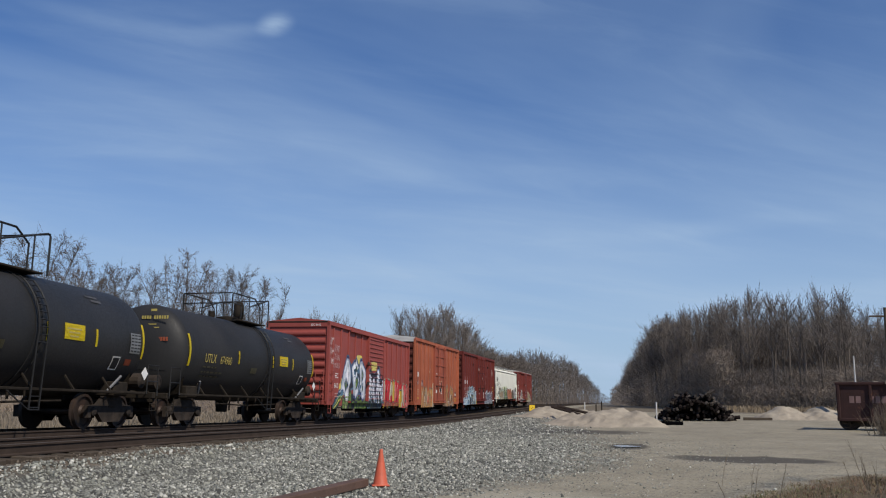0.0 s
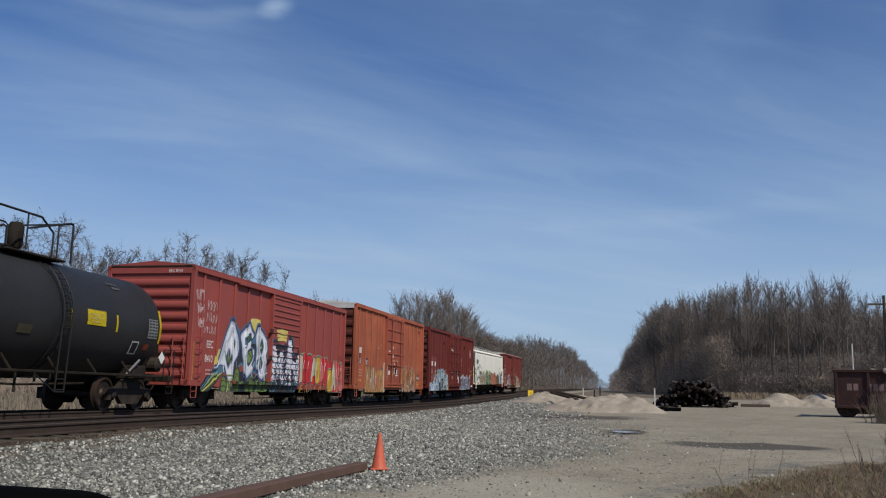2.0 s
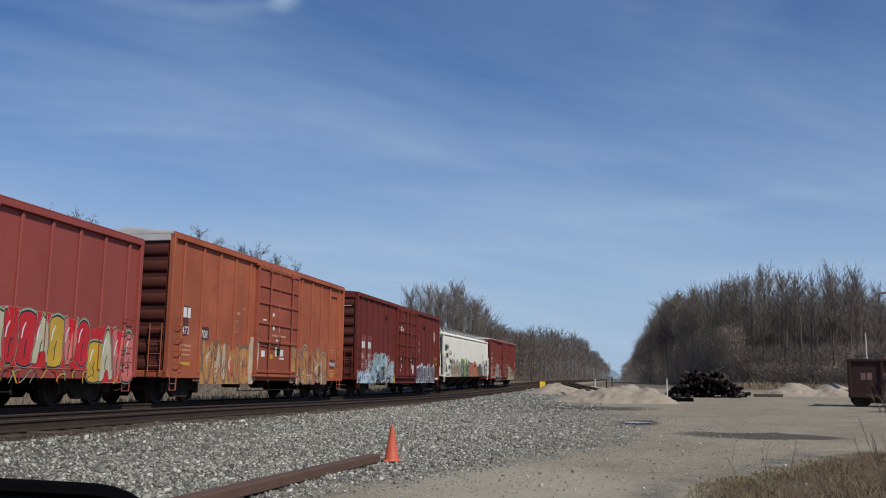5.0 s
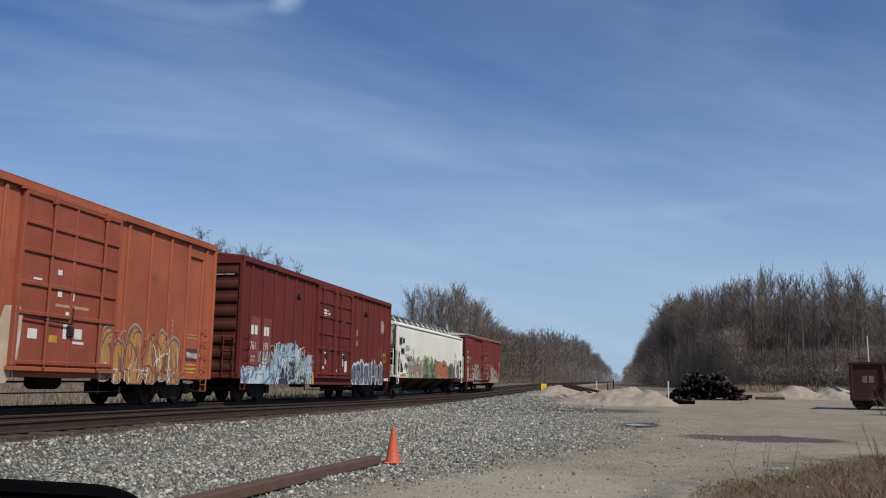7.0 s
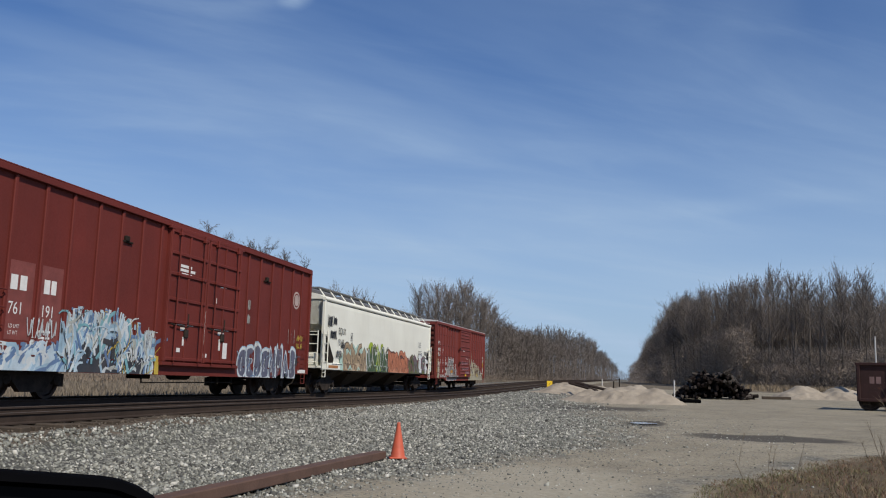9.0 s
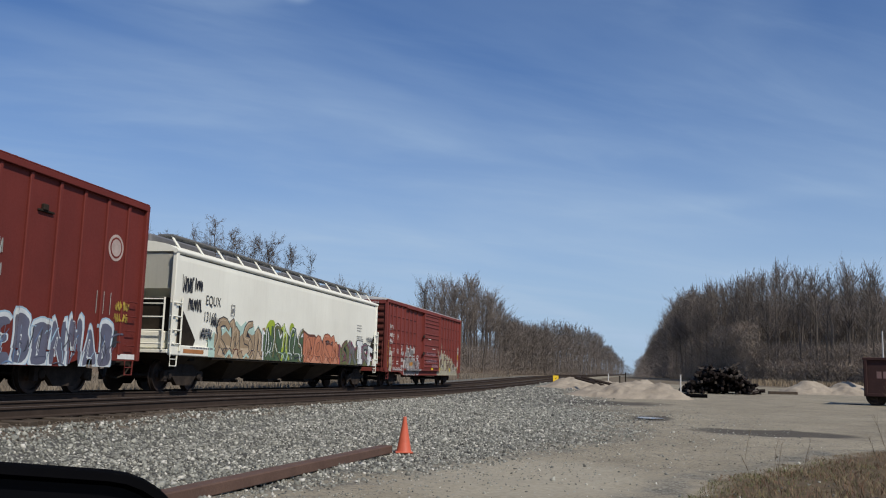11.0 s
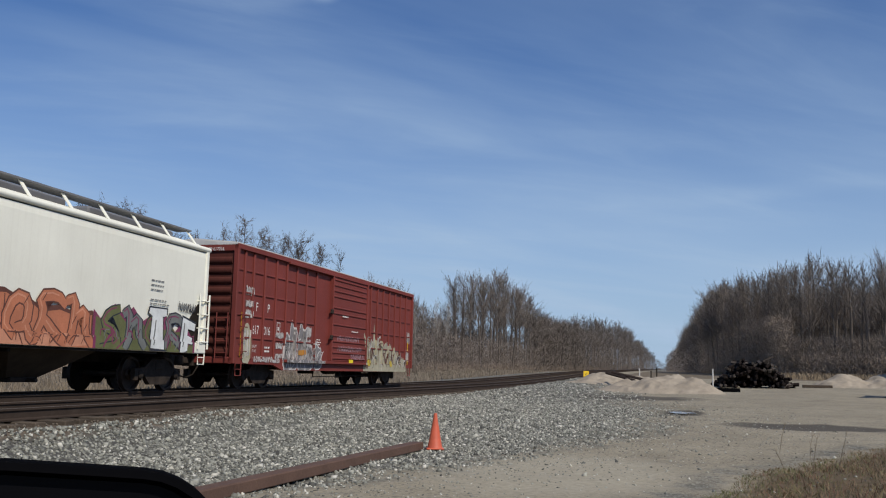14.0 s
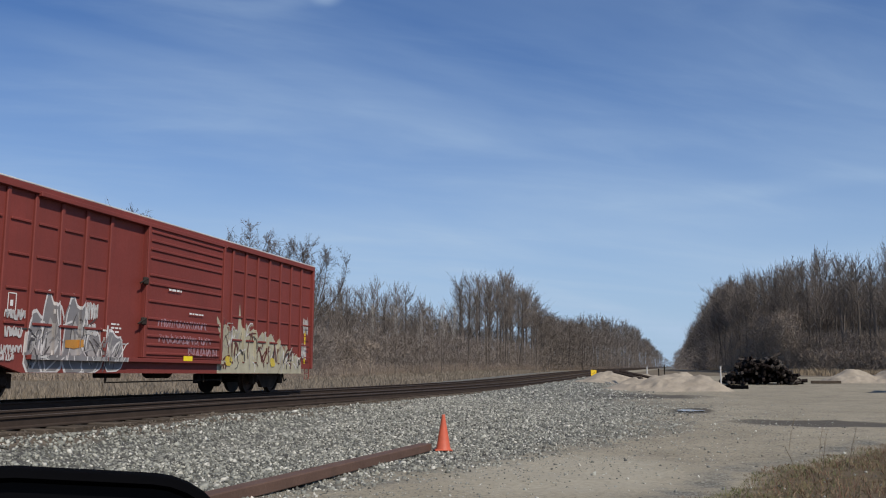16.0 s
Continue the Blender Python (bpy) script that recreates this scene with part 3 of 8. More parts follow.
def truck_parts():
    out = {}
    bm = bmesh.new()
    outline = [(-1.12, 0.30), (-1.12, 0.60), (-0.66, 0.64), (-0.36, 0.86), (0.36, 0.86), (0.66, 0.64), (1.12, 0.60), (1.12, 0.30), (0.98, 0.30),
               (0.95, 0.46), (0.72, 0.46), (0.40, 0.18), (-0.40, 0.18), (-0.72, 0.46), (-0.95, 0.46), (-0.98, 0.30)]
    extruded(bm, outline, 0.94, 1.07)
    out["side_frame"] = bm
    bm = bmesh.new()
    for y in (-0.17, 0.0, 0.17):
        lathe(bm, [(0.27 + k * 0.0165, 0.078 if k % 2 else 0.055) for k in range(18)], "z", 10, (1.0, y, 0))
    out["spring_group"] = bm
    bm = bmesh.new()
    box(bm, -1.1, 1.1, -0.2, 0.2, 0.56, 0.80, 0.03)
    lathe(bm, [(0.78, 0.2), (0.86, 0.2)], "z", 14)
    out["bolster"] = bm
    bm = bmesh.new()
    lathe(bm, [(0.96, 0.12), (1.09, 0.12), (1.12, 0.07)], "x", 14, (0, 0, WHEEL))
    out["bearing_cap"] = bm
    bm = bmesh.new()
    for y in (-0.38, 0.38):
        tube(bm, [(-0.74, y, 0.36), (0, y * 0.8, 0.40), (0.74, y, 0.36)], 0.04)
        for s in (-0.74, 0.74):
            box(bm, s - 0.06, s + 0.06, y * 1.05 - 0.05, y * 1.05 + 0.05, 0.28, 0.52, 0.015)
    out["brake_beam"] = bm
    meshes = {}
    for k, bm in out.items():
        me = bpy.data.meshes.new(k)
        bm.to_mesh(me); bm.free()
        me.materials.append(M_truck if k != "brake_beam" else M_under)
        meshes[k] = me
    return meshes


ME_TRUCK = truck_parts()


def add_truck(car, y):
    tr = shared("truck", ME_TRUCK["bolster"], car, pose(0, y, 0))
    tagged(tr, "grimy cast steel two-axle truck")
    for rz in (0, 180):
        for k in ("side_frame", "spring_group"):
            shared(k, ME_TRUCK[k], tr, pose(0, 0, 0, 0, 0, rz))
        for a in (-0.865, 0.865):
            shared("bearing_cap", ME_TRUCK["bearing_cap"], tr, pose(0, a, 0, 0, 0, rz))
    shared("brake_beam", ME_TRUCK["brake_beam"], tr, pose(0, 0, 0))
    for a in (-0.865, 0.865):
        w = shared("wheelset", ME_WHEEL, tr, pose(0, a, WHEEL))
        WHEELSETS.append((w, a))
    return tr


def couplers(car, length, reach=0.75):
    for s in (-1, 1):
        bm = bmesh.new()
        e = s * length / 2
        box(bm, -0.09, 0.09, min(e - s * 0.3, e + s * reach * 0.7), max(e - s * 0.3, e + s * reach * 0.7), 0.78, 0.96, 0.02)
        box(bm, -0.16, 0.16, min(e + s * reach * 0.62, e + s * reach), max(e + s * reach * 0.62, e + s * reach), 0.72, 1.02, 0.04)
        box(bm, -0.2, 0.2, min(e - s * 0.35, e + s * 0.05), max(e - s * 0.35, e + s * 0.05), 0.70, 1.06, 0.02)
        part("coupler", bm, M_truck, car)
        bm = bmesh.new()
        tube(bm, [(0.35, e, 0.72), (0.30, e + s * 0.2, 0.45), (0.22, e + s * 0.45, 0.36), (0.15, e + s * reach, 0.42)], 0.025)
        part("air_hose", bm, M_under, car)


def letters(parent, text, y, z, size, x, material, name="lettering", squeeze=0.85, faces="side"):
    """Words facing the yard (or the leading end), their lower left corner at y, z."""
    cu = bpy.data.curves.new("words", "FONT")
    cu.body, cu.size = text, size
    ob = bpy.data.objects.new("words", cu)
    scene.collection.objects.link(ob)
    me = bpy.data.meshes.new_from_object(ob.evaluated_get(bpy.context.evaluated_depsgraph_get()))
    bpy.data.objects.remove(ob)
    me.materials.clear()
    me.materials.append(material)
    if faces == "side":
        m = Matrix(((0, 0, 1, x), (squeeze, 0, 0, y), (0, 1, 0, z), (0, 0, 0, 1)))
    else:
        m = Matrix(((squeeze, 0, 0, y), (0, 0, -1, x), (0, 1, 0, z), (0, 0, 0, 1)))
    me.transform(m)
    o = new(name, me)
    o.parent = parent
    return o


SINGLY = ("door_sticker", "owner_initial_bar", "yellow_stencil", "number_bar", "head_letter", "reflective_strip")


def bars(parent, rows, x, material, name="lettering", faces="side"):
    """Small print as plain bars: rows of (y, z, width, height)."""
    runs = [[row] for row in rows] if name in SINGLY else [rows]
    for run in runs:
        bm = bmesh.new()
        for y, z, w, h in run:
            if faces == "side":
                box(bm, x, x + 0.003, y, y + w, z, z + h)
            else:
                box(bm, y, y + w, x - 0.003, x, z, z + h)
        ob = part(name, bm, material, parent)
    return ob


def small_print(y, z, w, n, h=0.05, gap=0.1, seed=1):
    rng = random.Random(seed)
    rows = []
    for i in range(n):
        a = y
        while a < y + w * rng.uniform(0.7, 1):
            b = rng.uniform(0.06, 0.2)
            rows.append((a, z - i * gap, min(b, y + w - a), h))
            a += b + 0.04
    return rows


# paint pieces on the sides: flat shapes in layers, lying on the panels and over the posts


def wobble(pts, rng, amt):
    return [(a + rng.uniform(-amt, amt), b + rng.uniform(-amt, amt)) for a, b in pts]


def glyph(kind, y, z, w, h, rng, lean=0.0):
    """Outline of one painted letter block in (y, z)."""
    S = {
        "A": [(0, 0), (0.28, 0.75), (0.42, 1), (0.6, 0.98), (0.8, 0.6), (1, 0.05), (0.75, 0), (0.66, 0.25), (0.4, 0.22), (0.3, 0)],
        "E": [(0, 0.05), (0.12, 0.55), (0.05, 0.92), (0.7, 1), (0.95, 0.82), (0.4, 0.76), (0.42, 0.6), (0.8, 0.6), (0.85, 0.45), (0.4, 0.4),
              (0.45, 0.22), (0.95, 0.25), (1, 0), (0.4, -0.05)],
        "B": [(0, 0), (0.08, 0.5), (0, 0.95), (0.5, 1), (0.88, 0.85), (0.8, 0.6), (1, 0.4), (0.9, 0.1), (0.5, -0.04)],
        "M": [(0, 0), (0.04, 0.9), (0.25, 1), (0.48, 0.6), (0.72, 1), (0.95, 0.92), (1, 0.02), (0.8, 0), (0.74, 0.55), (0.5, 0.2), (0.26, 0.55), (0.2, 0)],
        "N": [(0, 0), (0.05, 0.95), (0.3, 1), (0.68, 0.5), (0.7, 0.98), (1, 1), (0.97, 0.05), (0.7, 0), (0.3, 0.5), (0.28, 0)],
        "I": [(0, 0), (0.1, 0.5), (0, 0.95), (0.5, 1.05), (1, 0.95), (0.9, 0.5), (1, 0.02), (0.5, -0.05)],
        "W": [(0, 1), (0.1, 0.1), (0.3, 0), (0.5, 0.35), (0.7, 0), (0.9, 0.1), (1, 1), (0.8, 1.02), (0.72, 0.5), (0.5, 0.75), (0.28, 0.5), (0.2, 1)],
        "O": [(0.05, 0.2), (0, 0.6), (0.15, 0.9), (0.5, 1.02), (0.85, 0.9), (1, 0.55), (0.95, 0.15), (0.6, -0.02), (0.25, 0.02)],
        "F": [(0, 0), (0.1, 0.9), (0.3, 1.25), (0.38, 0.95), (0.95, 0.98), (1, 0.75), (0.45, 0.7), (0.8, 0.5), (0.75, 0.4), (0.4, 0.35), (0.35, 0)],
        "V": [(0.3, 0), (0, 1), (0.25, 1.05), (0.5, 0.4), (0.75, 1.05), (1, 0.95), (0.65, 0)],
    }[kind]
    pts = [(y + (a + lean * b) * w, z + b * h) for a, b in S]
    return curvy(wobble(pts, rng, 0.03 * h), 1, 0.2)


def shrink(pts, k, d):
    cy, cz = sum(p[0] for p in pts) / len(pts), sum(p[1] for p in pts) / len(pts)
    return [(cy + (a - cy) * k, cz + (b - cz) * k + d) for a, b in pts]


def curvy(pts, n=1, keep=0.22):
    """Round off the corners of a closed outline."""
    for _ in range(n):
        out = []
        for p, q in zip(pts, pts[1:] + pts[:1]):
            out += [(p[0] + (q[0] - p[0]) * keep, p[1] + (q[1] - p[1]) * keep), (p[0] + (q[0] - p[0]) * (1 - keep), p[1] + (q[1] - p[1]) * (1 - keep))]
        pts = out
    return pts


def ragged(y0, y1, z0, tops, seed, tooth=0.25, jag=0.3):
    """A painted area with an uneven flame-like upper edge; tops are heights at even steps."""
    rng = random.Random(seed)
    out, y, up = [(y0, z0)], y0, True
    while y < y1:
        k = (y - y0) / (y1 - y0) * (len(tops) - 1)
        i = min(int(k), len(tops) - 2)
        z = tops[i] + (tops[i + 1] - tops[i]) * (k - i)
        out.append((y, z - (0 if up else jag * rng.uniform(0.4, 1))))
        y += tooth * rng.uniform(0.4, 1.1)
        up = not up
    return out + [(y1, tops[-1]), (y1, z0)]


def flames(y0, y1, z0, tops, colours, n, seed, width=0.04, tilt=1.35):
    """Many bent brush strokes filling a painted area."""
    rng = random.Random(seed)
    out = []
    for _ in range(n):
        y = rng.uniform(y0, y1)
        top = float(np.interp(y, np.linspace(y0, y1, len(tops)), tops))
        z, l, a, c = rng.uniform(z0, top - 0.15), rng.uniform(0.3, 0.75), tilt + rng.gauss(0, 0.45), rng.gauss(0, 0.5)
        pts = []
        for k in range(5):
            pts.append((y, min(z, top)))
            y, z = y + math.cos(a) * l / 4, z + math.sin(a) * l / 4
            a += c / 2
        out.append((rng.choice(colours), stroke(pts, width * rng.uniform(0.35, 1.0))))
    return out


def stroke(pts, w):
    """A brush stroke as a thin closed outline along the points."""
    left, right = [], []
    for i, (a, b) in enumerate(pts):
        p, q = pts[max(i - 1, 0)], pts[min(i + 1, len(pts) - 1)]
        dy, dz = q[0] - p[0], q[1] - p[1]
        l = math.hypot(dy, dz) or 1
        ww = w * (0.6 + 0.4 * math.sin(math.pi * (i + 0.5) / len(pts)))
        left.append((a - dz / l * ww, b + dy / l * ww))
        right.append((a + dz / l * ww, b - dy / l * ww))
    return left + right[::-1]


def flank(bm, shapes, y, z0, z1, x):
    """The same paint on the leading face of a side post."""
    for k, (ci, pts) in enumerate(shapes):
        cuts = []
        for (a, b), (c, d) in zip(pts, pts[1:] + pts[:1]):
            if (a < y) != (c < y):
                cuts.append(b + (d - b) * (y - a) / (c - a))
        cuts.sort()
        for lo, hi in zip(cuts[::2], cuts[1::2]):
            lo, hi = max(lo, z0), min(hi, z1)
            if hi - lo > 0.004:
                yy = y - 0.003 - 0.0004 * k * min(1, 40 / len(shapes))
                f = bm.faces.new([bm.verts.new(p) for p in ((1.444, yy, lo), (x + 0.004, yy, lo), (x + 0.004, yy, hi), (1.444, yy, hi))])
                f.material_index = ci


def mural(parent, shapes, cols, zones, label):
    """shapes: (colour index, outline). Each zone (y0, y1, z0, z1, x) is a plane of the side on which the paint lies."""
    mats = [paint("graffiti_%d_%d_%d" % tuple(int(v * 100) for v in c), c) for c in cols]
    bm = bmesh.new()
    ys = [a for _, pts in shapes for a, _ in pts]
    for y0, y1, z0, z1, x in zones:
        if y1 < min(ys) or y0 > max(ys):
            continue
        if y1 - y0 < 0.12:
            flank(bm, shapes, y0, z0, z1, x)
        for k, (ci, pts) in enumerate(shapes):
            if max(a for a, _ in pts) < y0 or min(a for a, _ in pts) > y1 or max(b for _, b in pts) < z0 or min(b for _, b in pts) > z1:
                continue
            one = bmesh.new()
            f = one.faces.new([one.verts.new((x + 0.003 + 0.0006 * k * min(1, 40 / len(shapes)), a, b)) for a, b in pts])
            f.normal_update()
            if f.normal.x < 0:
                f.normal_flip()
            f.material_index = ci
            bmesh.ops.triangulate(one, faces=one.faces[:])
            for co, no in (((0, 0, z0), (0, 0, -1)), ((0, 0, z1), (0, 0, 1)), ((0, y0, 0), (0, -1, 0)), ((0, y1, 0), (0, 1, 0))):
                bmesh.ops.bisect_plane(one, geom=one.verts[:] + one.edges[:] + one.faces[:], plane_co=co, plane_no=no, clear_outer=True)
            me = bpy.data.meshes.new("t")
            one.to_mesh(me); one.free()
            bm.from_mesh(me)
            bpy.data.meshes.remove(me)
    return part("graffiti", bm, mats, parent, label)


def blocks(word, y, z, w, h, seed, outline=0, fill=1, accents=(2,), gap=0.02, lean=0.0, glow=None, dip=0.0):
    """A row of painted letter blocks: glow, outline, fill, inner cuts and highlights."""
    rng = random.Random(seed)
    n = len(word)
    out = []
    for i, ch in enumerate(word):
        a, ww, hh = y + i * w / n, w / n * (1 - gap), h * rng.uniform(0.85, 1.1)
        g = glyph(ch, a, z - dip * rng.random(), ww, hh, rng, lean)
        if glow is not None:
            out.append((glow, shrink(g, 1.22, 0.0)))
        out.append((outline, shrink(g, 1.08, 0.0)))
        out.append((fill if isinstance(fill, int) else fill[i % len(fill)], shrink(g, 0.9, 0.0)))
        # inner lines in the outline's colour, then accents along the edges
        for k in range(3):
            y0, z0 = a + ww * rng.uniform(0.2, 0.75), z + hh * rng.uniform(0.05, 0.5)
            out.append((outline, stroke([(y0, z0), (y0 + ww * rng.uniform(-0.06, 0.12), z0 + hh * 0.18), (y0 + ww * rng.uniform(-0.15, 0.2), z0 + hh * rng.uniform(0.3, 0.45))], 0.018)))
        for k, c in enumerate(accents):
            y0, z0 = a + ww * rng.uniform(0.15, 0.7), z + hh * rng.uniform(0.1, 0.6)
            out.append((c, stroke([(y0, z0), (y0 + ww * rng.uniform(-0.1, 0.15), z0 + hh * 0.2), (y0 + ww * rng.uniform(-0.15, 0.25), z0 + hh * 0.34)], 0.03 + 0.02 * rng.random())))
    return out


# loose bent forms, no letters: hooks, loops, zigzags
BONES = (
    (((0.05, 0.1), (0.3, 0.6), (0.1, 0.95), (0.6, 1.05), (0.95, 0.8)), ((0.3, 0.5), (0.65, 0.25), (1.05, 0.05))),
    (((0.9, 1.0), (0.4, 0.9), (0.2, 0.55), (0.75, 0.45), (0.85, 0.1), (0.2, 0.0)),),
    (((0.0, 0.9), (0.3, 1.05), (0.35, 0.4), (0.15, 0.0)), ((0.3, 0.6), (0.7, 0.85), (0.75, 0.3), (1.05, 0.0))),
    (((0.1, 0.0), (0.35, 0.45), (0.2, 1.0), (0.6, 0.65), (0.55, 0.1), (0.95, 0.35), (0.85, 1.05)),),
    (((0.45, 0.1), (0.1, 0.4), (0.3, 0.95), (0.8, 0.85), (0.75, 0.35), (0.4, 0.3)), ((0.7, 0.35), (0.85, 0.1), (1.1, 0.15))),
)


def bent(pts):
    """Points of a smooth line through the given ones."""
    out = [pts[0]]
    for p, q in zip(pts, pts[1:]):
        out += [(p[0] * 0.75 + q[0] * 0.25, p[1] * 0.75 + q[1] * 0.25), (p[0] * 0.25 + q[0] * 0.75, p[1] * 0.25 + q[1] * 0.75)]
    return out + [pts[-1]]


def brushed(forms, y, z, w, h, seed, edge, fills, shine, fat=1.0):
    """Bulging painted forms built of broad bent strokes with a dark edge and a pale shine."""
    rng = random.Random(seed)
    n, out = len(forms), []
    for i, ch in enumerate(forms):
        a, ww = y + i * w / n, w / n * 1.02
        hh = h * rng.uniform(0.9, 1.08)
        lines = []
        for line in BONES[int(ch)]:
            lines.append(bent([(a + (u + 0.1 * v + rng.uniform(-0.05, 0.05)) * ww, z + (v + rng.uniform(-0.04, 0.04)) * hh) for u, v in line]))
        for wd, c in ((0.165, edge), (0.125, fills[i % len(fills)])):
            out += [(c, stroke(ln, wd * fat)) for ln in lines]
        for ln in lines:
            out.append((shine, stroke([(p - 0.04, q + 0.045) for p, q in ln[1:-2]], 0.022)))
            k = ln[len(ln) // 2]
            out.append((edge, stroke([(k[0] - 0.05, k[1] - 0.1), (k[0] + 0.02, k[1]), (k[0] + 0.07, k[1] + 0.08)], 0.014)))
    return out


def scribble(y, z, w, h, n, seed, width=0.03):
    """Tag strokes, unreadable: a running line of loose loops."""
    rng = random.Random(seed)
    out = []
    for i in range(n):
        a = y + w * i / n
        f, g, ph, pk = rng.uniform(0.75, 1.1), rng.uniform(1.1, 1.7), rng.uniform(0, 6), rng.uniform(0, 6)
        pts = [(a + w / n * (k / 9 * 1.1 + 0.28 * math.sin(f * k + ph)), z + h * (0.5 + 0.5 * math.sin(g * k + pk) * (0.6 + 0.4 * rng.random()))) for k in range(10)]
        soft_pts = [pts[0]]
        for p, q in zip(pts, pts[1:]):
            soft_pts += [(p[0] * 0.7 + q[0] * 0.3, p[1] * 0.7 + q[1] * 0.3), (p[0] * 0.3 + q[0] * 0.7, p[1] * 0.3 + q[1] * 0.7)]
        out.append(stroke(soft_pts, width * 0.7))
    return out


# ---- boxcars ----
def ladder(parent, x, y0, y1, z0, z1, n, material, along="y", name="ladder", rails=True, r=0.014):
    bm = bmesh.new()
    for i in range(n):
        if i and not rails:
            part(name, bm, material, parent)
            bm = bmesh.new()
        z = z0 + (z1 - z0) * (i + 0.5) / n
        if along == "y":
            tube(bm, [(x - 0.07, y0, z), (x, y0, z), (x, y1, z), (x - 0.07, y1, z)], r, 5)
        else:
            tube(bm, [(y0, x, z), (y1, x, z)], r, 5)
    if rails:
        for y in (y0, y1):
            if along == "y":
                tube(bm, [(x, y, z0), (x, y, z1)], r * 1.3, 5)
            else:
                tube(bm, [(y, x, z0), (y, x, z1)], r * 1.3, 5)
    return part(name, bm, material, parent)


def stirrup(parent, y, z_top, material, x=1.48):
    bm = bmesh.new()
    tube(bm, [(x, y - 0.19, z_top), (x, y - 0.17, z_top - 0.38), (x, y + 0.17, z_top - 0.38), (x, y + 0.19, z_top)], 0.02, 5)
    tube(bm, [(x, y - 0.18, z_top - 0.19), (x, y + 0.18, z_top - 0.19)], 0.014, 5)
    part("sill_step", bm, material, parent)


def boxcar(name, label, y_mid, length, z_sill, z_eave, mat, posts, door, truck_in, ribs, dip, roof_mat=None, belts=(), seed=1, top_dark=False, cap_mat=None, drop=0.18, end_mat=None, door_mat=None, edge_mat=None):
    """A steel boxcar. posts: y of the side posts; door: (y0, y1, style); dip: y range in which the side sill hangs lower."""
    car = thing(name, label, "boxcar", on_track(y_mid + 2.72, length / 2 - truck_in), group="cars of the freight train")
    CARS.append((car, y_mid, length / 2 - truck_in))
    h, w, wp = length / 2, 1.44, 1.495
    part("body", boxed(-w, w, -h + 0.06, h - 0.06, z_sill + 0.12, z_eave, 0.01), mat, car)
    # roof with a low ridge and cross ribs
    bm = bmesh.new()
    zr = z_eave + 0.16
    for s in (-1, 1):
        vs = [bm.verts.new(p) for p in ((0, -h, zr), (0, h, zr), (s * 1.5, h, z_eave + 0.02), (s * 1.5, -h, z_eave + 0.02))]
        bm.faces.new(vs if s > 0 else vs[::-1])
    for s in (-1, 1):
        bm.faces.new([bm.verts.new(p) for p in ((-1.5, s * h, z_eave + 0.02), (0, s * h, zr), (1.5, s * h, z_eave + 0.02), (1.5, s * h, z_eave - 0.02),
                                                (-1.5, s * h, z_eave - 0.02))][::s])
    part("roof", bm, roof_mat or mat, car)
    for s in (-1, 1):
        part("roof_edge", boxed(min(s * 1.44, s * 1.535), max(s * 1.44, s * 1.535), -h + 0.02, h - 0.02, z_eave + 0.016, z_eave + 0.055, 0.01), edge_mat or mat, car)
    n = int(length / 1.05)
    for i in range(n + 1):
        y = -h + 0.08 + (length - 0.16) * i / n
        bm = bmesh.new()
        for s in (-1, 1):
            m = pose(s * 0.75, y, (zr + z_eave) / 2 + 0.02, 0, s * math.degrees(math.atan2(zr - z_eave - 0.02, 1.5)), 0)
            box(bm, -0.76, 0.76, -0.04, 0.04, -0.01, 0.035, 0, m)
        part("roof_rib", bm, roof_mat or mat, car)
    for s in (-1, 1):
        part("top_chord", boxed(min(s * 1.4, s * 1.545), max(s * 1.4, s * 1.545), -h, h, z_eave - 0.14, z_eave + 0.015, 0.012), mat, car)
        # side sill, hanging lower between the trucks
        bm = bmesh.new()
        a, b = dip
        zl = z_sill - drop
        outline = [(-h, z_sill), (a - 0.7, z_sill), (a, zl), (b, zl), (b + 0.7, z_sill), (h, z_sill), (h, z_sill + 0.18), (-h, z_sill + 0.18)]
        extruded(bm, outline, min(s * 1.36, s * 1.465), max(s * 1.36, s * 1.465))
        part("side_sill", bm, mat, car)
    # side posts
    bm = boxed(w - 0.01, wp, -0.055, 0.055, z_sill + 0.14, z_eave - 0.13, 0.018)
    me = bpy.data.meshes.new("side_post")
    bm.to_mesh(me); bm.free()
    me.materials.append(mat)
    for y in posts:
        for rz in (0, 180):
            shared("side_post", me, car, pose(0, y if rz == 0 else y, 0) @ pose(0, 0, 0, 0, 0, rz))
    for s in (-1, 1):
        for e in (-1, 1):
            part("corner_post", boxed(min(s * 1.38, s * 1.54), max(s * 1.38, s * 1.54), min(e * h, e * (h - 0.13)), max(e * h, e * (h - 0.13)),
                                      z_sill, z_eave, 0.015), mat, car)
    # horizontal belts pressed into the panels
    if belts:
        ys = sorted(list(posts) + [-h + 0.1, h - 0.1])
        for a, b in zip(ys, ys[1:]):
            if door[0] - 0.1 < (a + b) / 2 < door[1] + 0.1 or b - a < 0.4:
                continue
            for z in belts:
                part("panel_bead", boxed(w - 0.01, w + 0.035, a + 0.12, b - 0.12, z - 0.03, z + 0.03, 0.012), mat, car)
    # corrugated ends
    zs = np.linspace(z_sill + 0.35, z_eave - 0.5, ribs)
    bm = bmesh.new()
    step = (zs[1] - zs[0]) * 0.36
    prof = [(math.cos(a) * 0.085, math.sin(a) * step) for a in np.linspace(-math.pi / 2, math.pi / 2, 7)]
    a_ = [bm.verts.new((-1.33, -p[0], p[1])) for p in prof]
    b_ = [bm.verts.new((1.33, -p[0], p[1])) for p in prof]
    for k in range(len(prof) - 1):
        bm.faces.new((a_[k], b_[k], b_[k + 1], a_[k + 1]))
